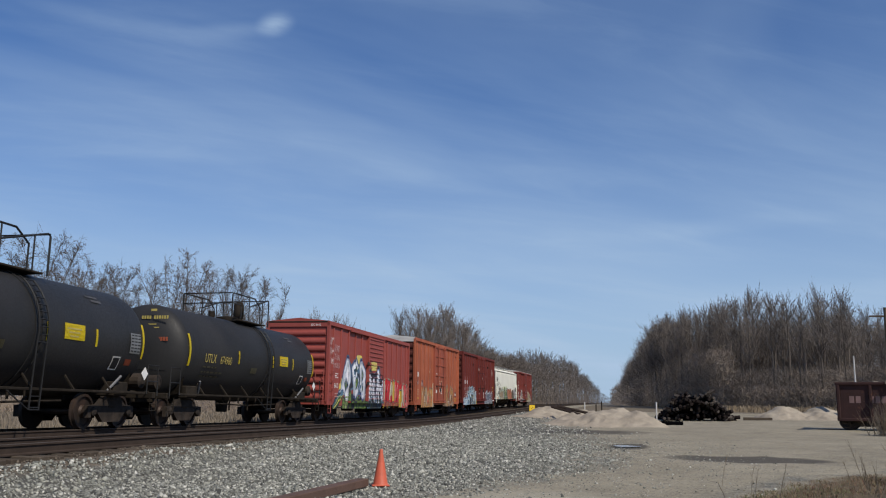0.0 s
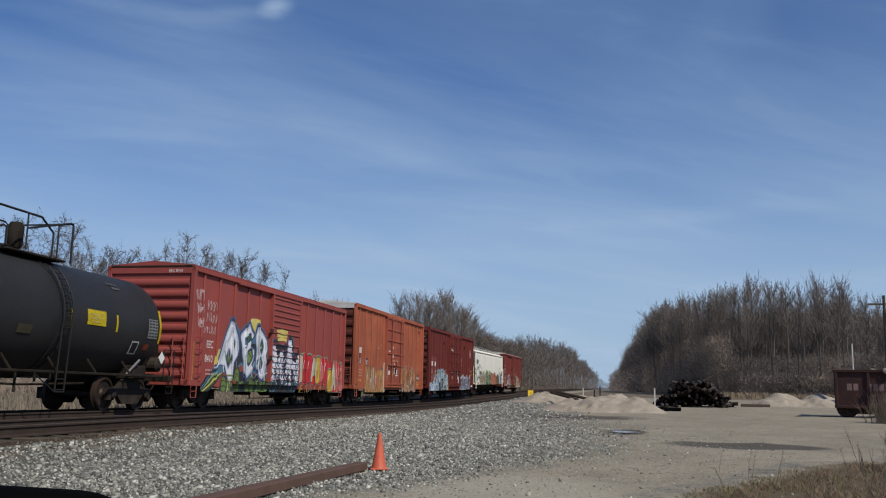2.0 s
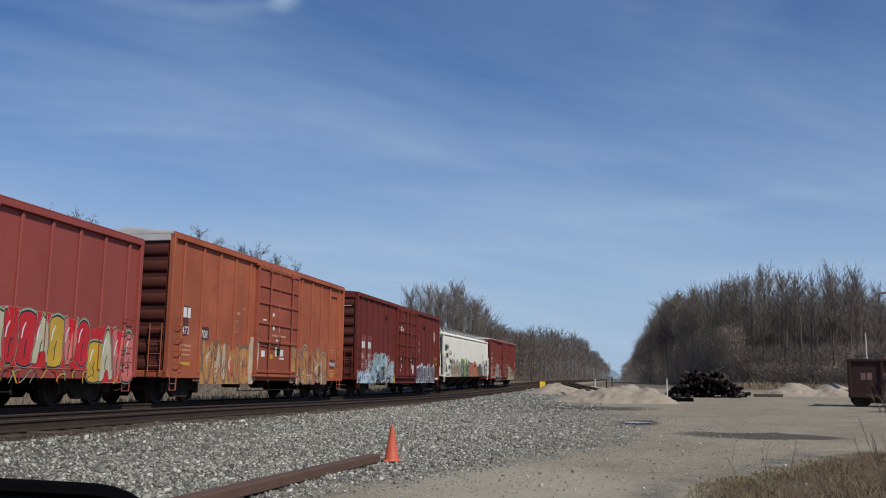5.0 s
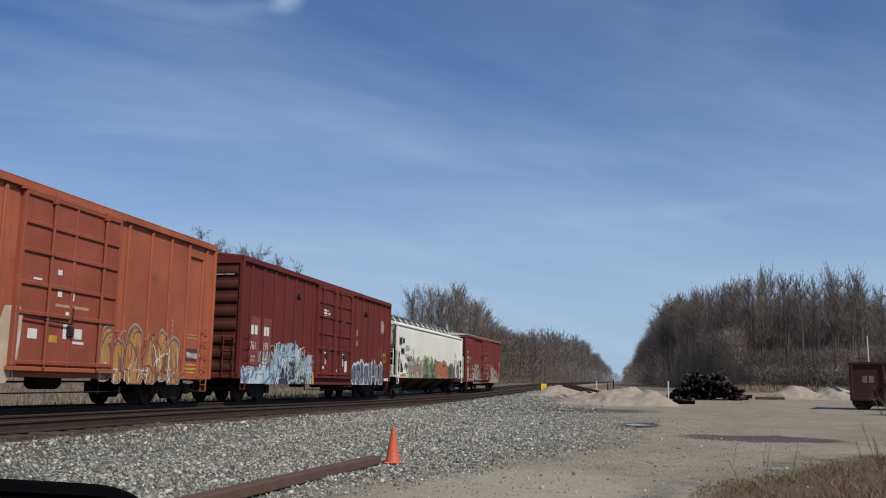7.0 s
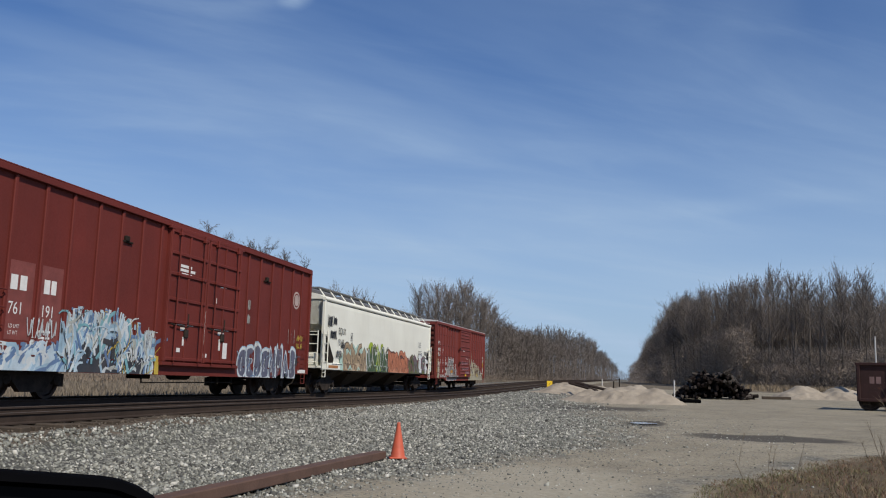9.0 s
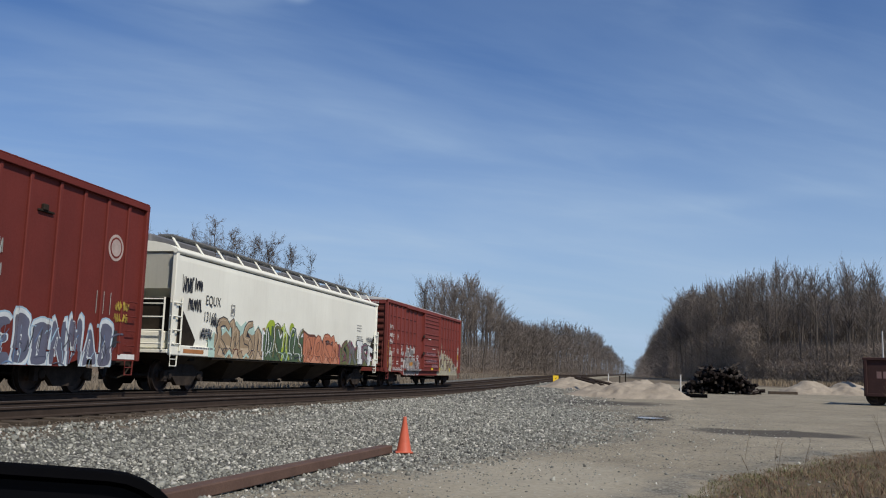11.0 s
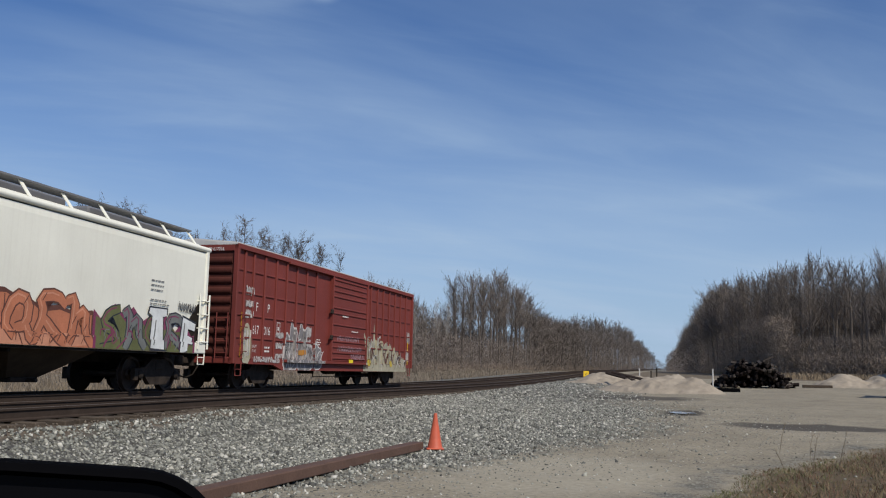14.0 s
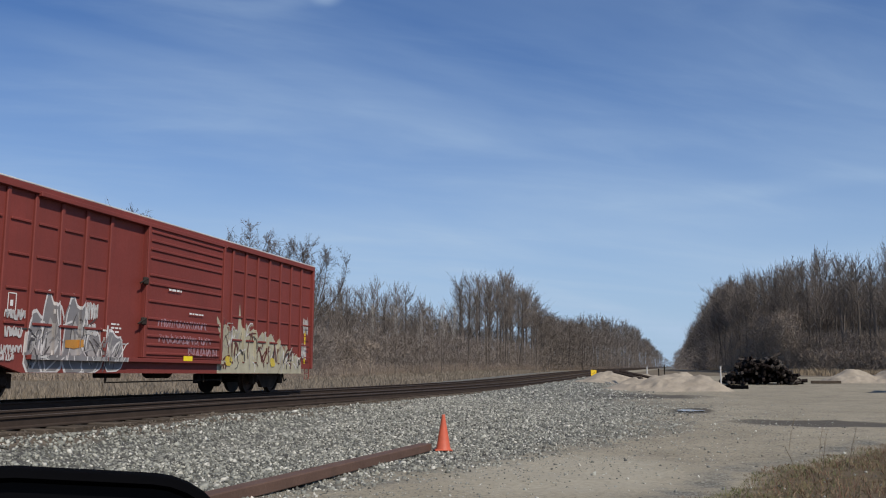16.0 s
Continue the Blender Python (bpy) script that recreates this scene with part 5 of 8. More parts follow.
def orange_boxcar():
    mid, ln = placed(52.70, 68.15)
    posts = [-6.95, -5.75, -4.6, -3.45, -2.3, 2.6, 3.8, 4.9, 6.0, 7.15]
    door = (-1.8, 2.05, "plug1")
    car = boxcar("boxcar", "rust-orange boxcar with a tall plug door and faded graffiti", mid, ln, 0.75, 4.95, M_orange, posts,
                 door, 1.65, 8, (-5.0, 5.0), roof_mat=M_galv, cap_mat=M_galv, drop=0.04, end_mat=M_darkend, door_mat=M_plugdoor)
    zones = side_zones(ln, posts, 0.75, 4.95, door)
    cols = [(0.19, 0.115, 0.08), (0.52, 0.42, 0.29), (0.46, 0.235, 0.075), (0.46, 0.15, 0.085), (0.58, 0.48, 0.38), (0.22, 0.085, 0.05), (0.62, 0.58, 0.52), (0.40, 0.28, 0.21)]
    sh = [(2, ragged(-5.65, -2.0, 0.5, [1.75, 2.0, 1.7, 1.9], 40, 0.4, 0.5))]
    sh += blocks("VNWI", -5.6, 0.6, 3.6, 1.4, 41, 0, (2, 1, 3, 2), (3, 4, 2), 0.05)
    sh += flames(-5.6, -2.0, 0.6, [1.7, 1.9, 1.6], (5, 2, 7, 3, 2, 0), 50, 42, 0.03)
    sh += [(1, curvy([(-2.2, 0.55), (-2.15, 2.2), (-1.55, 2.25), (-1.6, 1.2), (-1.75, 0.55)], 1)), (6, stroke([(-1.6, 0.7), (-1.72, 1.1), (-1.6, 1.7)], 0.03))]
    for i, (y, z, w, h) in enumerate(((1.5, 0.7, 0.6, 1.35), (2.15, 0.62, 0.55, 1.1), (2.75, 0.62, 0.95, 1.5), (3.75, 0.62, 0.65, 1.25), (4.45, 0.7, 0.5, 1.35), (4.95, 0.62, 0.85, 1.3))):
        g = curvy(wobble([(y, z), (y + w * 0.05, z + h * 0.85), (y + w * 0.5, z + h), (y + w * 0.95, z + h * 0.85), (y + w * 0.8, z + h * 0.45), (y + w, z)], random.Random(60 + i), 0.05), 2)
        sh += [(7, shrink(g, 1.12, 0.02)), (0, shrink(g, 1.05, 0.01)), (2, shrink(g, 0.95, -0.02)), (0, stroke([(y + w * 0.7, z), (y + w * 0.75, z + h * 0.4), (y + w * 0.6, z + h * 0.7)], 0.04)),
               (6, stroke([(y + w * 0.3, z), (y + w * 0.25, z + h * 0.2), (y + w * 0.4, z + h * 0.32)], 0.03))]
    sh += flames(1.5, 5.8, 0.6, [1.9, 2.0, 1.8], (5, 7, 3, 5, 0), 60, 47, 0.035) + flames(1.6, 5.7, 0.6, [0.95, 0.95], (5, 6, 0, 2), 34, 48, 0.03) + flames(4.2, 5.7, 0.7, [1.7, 1.6], (4, 0, 2, 6), 14, 49, 0.03)
    mural(car, sh, cols, zones, "faded yellow and cream spray-painted letters")
    part("corner_panel_rail", boxed(1.436, 1.50, 6.04, 6.92, 4.42, 4.49, 0.01), M_orange, car)
    part("corner_panel_post", boxed(1.436, 1.49, 6.86, 6.93, 0.80, 4.418, 0.01), M_orange, car)
    part("number_patch", boxed(1.44, 1.445, -7.0, -6.5, 2.0, 2.9), surface("dark_number_patch", (0.10, 0.035, 0.035), 0.6), car)
    part("number_patch", boxed(1.44, 1.445, -5.7, -5.15, 1.95, 2.35), surface("dark_number_patch", (0.10, 0.035, 0.035), 0.6), car)
    bars(car, [(-6.85, 2.55, 0.22, 0.3), (-6.58, 2.55, 0.18, 0.3)], 1.448, M_letter, "owner_initial_bar")
    letters(car, "473", -6.87, 2.05, 0.34, 1.449, M_letter)
    letters(car, "708", -5.68, 2.0, 0.34, 1.449, M_letter)
    faint = surface("faint_stencil", (0.50, 0.27, 0.16), 0.7)
    bars(car, small_print(-6.9, 1.68, 0.7, 3, 0.06, 0.14, 5), 1.448, faint, "small_lettering")
    bars(car, [(-6.9, 1.12, 0.6, 0.1), (6.15, 1.02, 0.7, 0.06), (6.15, 1.15, 0.72, 0.05), (6.2, 0.92, 0.5, 0.05)], 1.448, surface("worn_yellow_stencil", (0.55, 0.30, 0.04), 0.6), "yellow_stencil")
    bars(car, small_print(6.15, 2.05, 0.7, 2, 0.04, 0.1, 8) + [(5.2, 1.95 + 0.14 * k, 0.06, 0.09) for k in range(4)], 1.448, faint, "small_lettering")
    part("dark_patch", boxed(1.44, 1.446, 6.15, 7.05, 1.28, 1.66), surface("dark_number_patch", (0.10, 0.035, 0.035), 0.6), car)
    mural(car, [(0, s) for s in scribble(6.2, 1.33, 0.8, 0.26, 9, 46, 0.02)], [(0.66, 0.63, 0.58)], [(6.1, 7.1, 1.2, 1.8, 1.447)], "small white scrawl on a dark patch")
    bars(car, [(-3.2, 2.9, 0.22, 0.1), (-2.75, 3.1, 0.12, 0.05), (-3.3, 2.3, 0.02, 0.4), (-3.1, 2.3, 0.02, 0.4), (-3.3, 2.3, 0.22, 0.03), (-3.3, 2.68, 0.22, 0.03)], 1.447, faint, "stencil_marks")
    bars(car, [(-1.35, 1.55, 0.32, 0.22), (-0.1, 1.6, 0.16, 0.34), (0.35, 1.62, 0.3, 0.24), (0.3, 1.5, 0.45, 0.06), (-0.05, 2.15, 0.3, 0.08), (-0.45, 3.05, 0.16, 0.12), (0.12, 2.5, 0.12, 0.24),
               (-0.4, 2.55, 0.16, 0.14), (-1.3, 2.85, 0.3, 0.05)], 1.559, M_letter, "door_sticker")
    bars(car, [(-0.45, 2.32, 1.3, 0.07)], 1.559, faint, "door_stencil")
    bars(car, [(-0.6, 1.5, 0.3, 0.16)], 1.559, surface("worn_yellow_stencil", (0.55, 0.30, 0.04), 0.6), "door_label")
    return car


def maroon_boxcar():
    mid, ln = placed(70.15, 88.65)
    posts = [-8.4, -7.35, -6.35, -5.3, -4.3, -3.3, -2.35, 3.4, 4.4, 5.45, 6.4, 7.4, 8.35]
    door = (-2.0, 2.6, "plug2")
    car = boxcar("boxcar", "long maroon boxcar with double plug doors and blue-white graffiti", mid, ln, 0.82, 4.96, M_maroon, posts,
                 door, 2.5, 8, (-6.0, 6.0), end_mat=M_darkend)
    zones = side_zones(ln, posts, 0.82, 4.96, door)
    cols = [(0.58, 0.62, 0.62), (0.12, 0.20, 0.34), (0.32, 0.46, 0.56), (0.42, 0.44, 0.40), (0.18, 0.38, 0.42), (0.04, 0.045, 0.055), (0.11, 0.115, 0.16), (0.50, 0.36, 0.06), (0.47, 0.58, 0.64)]
    low, high = [1.25, 1.15, 1.35, 1.3], [1.9, 2.25, 2.1, 2.3, 2.05, 1.95, 1.6]
    sh = [(8, ragged(-8.95, -6.3, 0.5, low, 50, 0.3, 0.35)), (2, ragged(-6.45, -2.35, 0.5, high, 51, 0.22, 0.45)), (5, ragged(-6.2, -2.6, 0.5, [1.3, 1.6, 1.3], 56, 0.4, 0.5))]
    sh += flames(-8.9, -6.3, 0.5, low, (0, 1, 2, 0, 8, 1), 60, 52, 0.06, 1.0) + flames(-6.4, -2.4, 0.5, high, (0, 1, 2, 8, 0, 4, 3), 170, 53, 0.055)
    sh += flames(-6.3, -2.4, 0.5, high, (0, 5, 8, 7), 40, 54, 0.022)
    sh += [(5, stroke([(-4.75, 1.45), (-4.45, 1.4), (-4.15, 1.5)], 0.08))]
    sh += [(0, s) for s in scribble(-7.6, 1.3, 1.0, 0.6, 6, 61, 0.02)] + [(0, s) for s in scribble(-2.9, 1.2, 0.5, 0.75, 5, 55, 0.025)] + [(7, [(-2.3, 0.65), (-2.3, 1.15), (-2.08, 1.15), (-2.08, 0.65)])]
    mural(car, sh, cols, zones, "pale blue and white spray-painted piece")
    sh = []
    for i, ch in enumerate("OEBINMAI"):
        y, h = 2.95 + i * 0.63, 1.0 + 0.12 * (i % 3)
        g = glyph(ch, y, 0.62, 0.66, h, random.Random(57 + i), 0.05)
        sh += [(2, shrink(g, 1.12, 0)), (0, shrink(g, 1.05, 0)), (6, shrink(g, 0.88, 0)), (0, stroke([(y + 0.25, 0.85), (y + 0.3, 1.1), (y + 0.34, 1.3)], 0.035)), (6, stroke([(y + 0.27, 0.9), (y + 0.3, 1.1), (y + 0.33, 1.26)], 0.02))]
    sh += flames(3.0, 8.0, 0.6, [1.5, 1.5], (1, 2, 5, 6), 40, 62, 0.025)
    sh += [(7, s) for s in scribble(8.05, 1.75, 0.6, 0.3, 6, 58, 0.018) + scribble(8.05, 2.05, 0.6, 0.3, 6, 63, 0.018)] + [(3, s) for s in scribble(3.45, 2.85, 0.25, 0.5, 3, 59, 0.022) + scribble(3.45, 2.35, 0.25, 0.5, 3, 64, 0.02)]
    sh += [(3, stroke([(7.2 + 0.3 * k, 1.95), (7.2 + 0.3 * k, 2.5)], 0.012)) for k in range(3)]
    mural(car, sh, cols, zones, "grey spray-painted letters with white outlines")
    for a, b in ((-8.3, -7.5), (-7.25, -6.5)):
        part("number_patch", boxed(1.44, 1.444, a, b, 1.3, 3.0), surface("faded_number_patch", (0.20, 0.055, 0.045), 0.65), car)
    bars(car, [(-8.25, 2.37, 0.22, 0.32), (-7.95, 2.37, 0.22, 0.32), (-7.15, 2.37, 0.2, 0.32), (-6.9, 2.37, 0.18, 0.32)], 1.446, M_letter, "owner_initial_bar")
    letters(car, "761", -8.27, 1.85, 0.38, 1.446, M_letter)
    letters(car, "191", -7.2, 1.85, 0.38, 1.446, M_letter)
    letters(car, "LD LMT", -8.2, 1.55, 0.12, 1.446, M_letter)
    letters(car, "LT WT", -8.2, 1.41, 0.12, 1.446, M_letter)
    bars(car, small_print(-7.2, 1.5, 0.5, 2, 0.05, 0.14, 8), 1.446, M_letter, "small_lettering")
    cream = surface("faded_cream_emblem", (0.42, 0.33, 0.29), 0.7)
    bm = bmesh.new()
    lathe(bm, [(1.441, 0.34), (1.447, 0.34)], "x", 24, (0, 7.9, 3.65))
    rnd = part("round_emblem", bm, cream, car, "round cream emblem without lettering")
    bm = bmesh.new()
    lathe(bm, [(1.447, 0.27), (1.450, 0.27)], "x", 20, (0, 7.9, 3.65))
    part("emblem_ring", bm, M_maroon, rnd)
    bm = bmesh.new()
    lathe(bm, [(1.450, 0.22), (1.453, 0.22)], "x", 20, (0, 7.9, 3.65))
    part("emblem_disc", bm, cream, rnd)
    for y0, y1 in ((-4.3, -3.8), (4.7, 5.25)):
        bm = bmesh.new()
        box(bm, 1.44, 1.50, y0, y1, 4.02, 4.07, 0.01); box(bm, 1.44, 1.53, y0 + 0.12, y0 + 0.3, 4.05, 4.2, 0.02)
        part("lifting_bracket", bm, M_under, car)
    bars(car, [(-1.45, 3.75, 0.75, 0.08), (-1.45, 3.63, 0.95, 0.08), (-1.3, 3.51, 0.6, 0.08), (1.0, 3.5, 0.7, 0.04), (1.2, 3.42, 0.4, 0.03), (-1.4, 2.08, 1.0, 0.06), (-1.15, 1.92, 0.35, 0.1),
               (0.95, 2.08, 1.0, 0.06), (1.2, 1.92, 0.4, 0.1), (-1.0, 1.5, 0.16, 0.25), (-1.3, 1.3, 0.2, 0.12), (1.3, 1.45, 0.2, 0.35), (1.6, 1.2, 0.3, 0.5), (0.95, 2.9, 0.05, 0.16),
               (0.3, 1.6, 0.06, 1.0), (0.25, 1.2, 0.3, 0.12)], 1.559, M_letter, "door_sticker")
    bars(car, [(8.3, 0.86, 0.8, 0.13)], 1.47, M_letter, "end_plate")
    bars(car, [(7.75, 1.15, 0.5, 0.42)], 1.446, M_dark, "black_panel")
    bars(car, [(0.3, 4.35, 0.5, 0.14), (0.85, 4.35, 0.35, 0.14)], -ln / 2 - 0.004, M_letter, "end_lettering", "end")
    bars(car, [(-0.9, 3.9, 0.8, 0.05), (-0.7, 3.2, 0.6, 0.05)], -ln / 2 - 0.075, M_letter, "end_lettering", "end")
    return car


def oxide_boxcar():
    mid, ln = placed(111.05, 129.4)
    posts = [-8.55, -7.95, -7.15, -6.3, -5.48, -4.65, -3.8, -2.9, 3.1, 3.95, 4.75, 5.6, 6.45, 7.3, 8.15]
    car = boxcar("boxcar", "oxide-red boxcar with a ribbed door and grey tags", mid, ln, 0.80, 4.47, M_oxide, posts,
                 (-1.55, 2.4, "ribbed"), 2.65, 10, (-5.6, 5.6), roof_mat=M_galv, belts=(1.62, 2.32, 3.02, 3.72), seed=9, end_mat=M_darkend, edge_mat=M_galv)
    zones = side_zones(ln, posts, 0.80, 4.47, (-1.55, 2.4, "ribbed"))
    cols = [(0.60, 0.57, 0.54), (0.20, 0.19, 0.19), (0.40, 0.37, 0.265), (0.06, 0.055, 0.055), (0.50, 0.23, 0.04), (0.36, 0.34, 0.32), (0.55, 0.42, 0.06), (0.10, 0.028, 0.022)]
    sh = []
    for i, (y, z, w, h) in enumerate(((-5.55, 0.6, 0.75, 1.35), (-5.15, 0.62, 0.75, 1.75), (-4.45, 0.62, 0.95, 1.7), (-3.75, 0.62, 0.75, 1.05), (-2.9, 0.64, 0.7, 0.95))):
        g = curvy(wobble([(y, z), (y + w * 0.1, z + h * 0.7), (y + w * 0.35, z + h), (y + w * 0.6, z + h * 0.8), (y + w * 0.85, z + h * 0.9), (y + w, z + h * 0.3), (y + w * 0.9, z)], random.Random(60 + i), 0.06), 1)
        sh += [(0, shrink(g, 1.08, 0.02)), (1, shrink(g, 0.98, 0)), (5, shrink(g, 0.45, -0.1))]
    sh += flames(-5.5, -2.3, 0.62, [1.3, 2.1, 2.0, 1.3], (0, 1, 5, 3), 90, 98, 0.03) + [(4, s) for s in (stroke([(-4.3, 1.25), (-4.0, 1.25), (-3.75, 1.28)], 0.1),)]
    sh += [(0, s) for s in scribble(-3.75, 1.75, 0.5, 0.55, 5, 66, 0.03) + scribble(-3.7, 1.4, 0.45, 0.4, 5, 67, 0.03) + scribble(-6.15, 1.65, 0.55, 0.28, 6, 68, 0.028) + scribble(-6.15, 1.3, 0.5, 0.28, 6, 69, 0.028) + scribble(-6.2, 1.0, 0.55, 0.2, 6, 70, 0.024)]
    sh += [(2, curvy([(-8.6, 0.85), (-8.5, 1.5), (-8.4, 2.05), (-8.15, 2.1), (-7.98, 1.7), (-8.0, 0.8)], 1))]
    sh += [(3, s) for s in (stroke([(-8.35, 1.75), (-8.2, 1.45), (-8.1, 1.7)], 0.018), stroke([(-8.3, 1.2), (-8.15, 1.0), (-8.1, 1.2)], 0.018))]
    sh += [(0, s) for s in scribble(-8.4, 2.2, 0.42, 0.35, 6, 63, 0.02) + scribble(-8.4, 2.55, 0.42, 0.3, 6, 64, 0.02) + scribble(-8.4, 2.9, 0.42, 0.4, 6, 62, 0.02) + scribble(-8.5, 0.85, 0.5, 1.2, 3, 61, 0.016)]
    sh += [(0, s) for s in scribble(-7.75, 0.83, 1.9, 0.26, 18, 65, 0.02)]
    mural(car, sh, cols, zones, "grey and white spray-painted tags")
    tops = [2.3, 1.9, 2.2, 1.95, 1.95, 1.75, 1.5, 1.1]
    sh = [(2, ragged(2.35, 8.3, 0.6, tops, 73, 0.35, 0.3)), (2, curvy([(2.0, 2.35), (2.45, 1.9), (2.5, 1.3), (2.3, 1.6)], 1)), (2, [(3.55, 1.8), (3.65, 2.75), (3.8, 2.1), (3.95, 1.8)])]
    sh += flames(2.4, 8.1, 0.6, tops, (0, 2, 5, 2), 70, 99, 0.035) + flames(2.4, 8.1, 0.6, tops, (5, 3), 16, 97, 0.018)
    sh += flames(2.5, 8.0, 0.75, [1.95, 1.6, 1.9, 1.6, 1.6, 1.4, 1.2], (7, 7, 3, 7), 34, 96, 0.045)
    sh += [(6, curvy([(y, 0.85), (y + 0.05, 1.15), (y + 0.35, 1.1), (y + 0.36, 0.85)], 1)) for y in (2.8, 5.8)] + [(0, s) for s in scribble(8.4, 1.9, 0.4, 0.8, 5, 72, 0.025) + scribble(8.3, 1.0, 0.4, 0.8, 5, 71, 0.02)]
    mural(car, sh, cols, zones, "cream spray-painted block letters")
    tag = [(0, s) for s in scribble(-0.9, 1.75, 2.4, 0.3, 14, 73, 0.018) + scribble(-0.9, 1.35, 2.6, 0.3, 12, 74, 0.02) + scribble(0.5, 1.05, 1.6, 0.3, 8, 75, 0.02)]
    mural(car, tag, [(0.42, 0.27, 0.30)], zones, "thin pinkish scrawl on the door")
    letters(car, "F", -7.68, 2.5, 0.4, 1.446, M_letter)
    letters(car, "P", -6.86, 2.5, 0.4, 1.446, M_letter)
    letters(car, "617", -7.86, 1.76, 0.4, 1.446, M_letter, squeeze=0.75)
    letters(car, "016", -7.05, 1.76, 0.4, 1.446, M_letter, squeeze=0.75)
    letters(car, "LD LMT", -7.85, 1.33, 0.12, 1.446, M_letter)
    letters(car, "LT WT", -7.85, 1.18, 0.12, 1.446, M_letter)
    bars(car, small_print(-6.95, 1.32, 0.4, 2, 0.06, 0.12, 4) + [(-6.1, 1.85, 0.02, 0.36), (-5.88, 1.85, 0.02, 0.36), (-6.1, 1.85, 0.24, 0.02), (-6.1, 2.2, 0.24, 0.02), (-6.03, 1.95, 0.08, 0.12)]
         + small_print(-2.7, 1.75, 0.4, 3, 0.04, 0.09, 6), 1.446, M_letter, "small_lettering")
    bars(car, [(0.3, 0.95, 0.45, 0.13)], 1.602, M_hivis, "yellow_sticker")
    bars(car, small_print(-0.55, 2.75, 0.7, 1, 0.05, 0.1, 9) + small_print(0.5, 2.2, 0.8, 1, 0.04, 0.1, 10), 1.602, M_letter, "door_sticker")
    bars(car, [(-8.62, 1.0, 0.13, 1.4)], 1.447, M_yellow, "reflective_strip")
    bars(car, [(8.55, 0.95, 0.12, 1.2)], 1.447, M_yellow, "reflective_strip")
    letters(car, "FP 617016", 0.5, 4.27, 0.15, -ln / 2 - 0.004, M_letter, faces="end")
    return car


M_bay = surface("grimy_brown_bay_steel", (0.055, 0.045, 0.034), 0.9, 0, 0.5, 2, 30, 0.15, dirt=(0.03, 0.025, 0.02), dirt_amt=0.6, streak=0.3, spec=0.1)


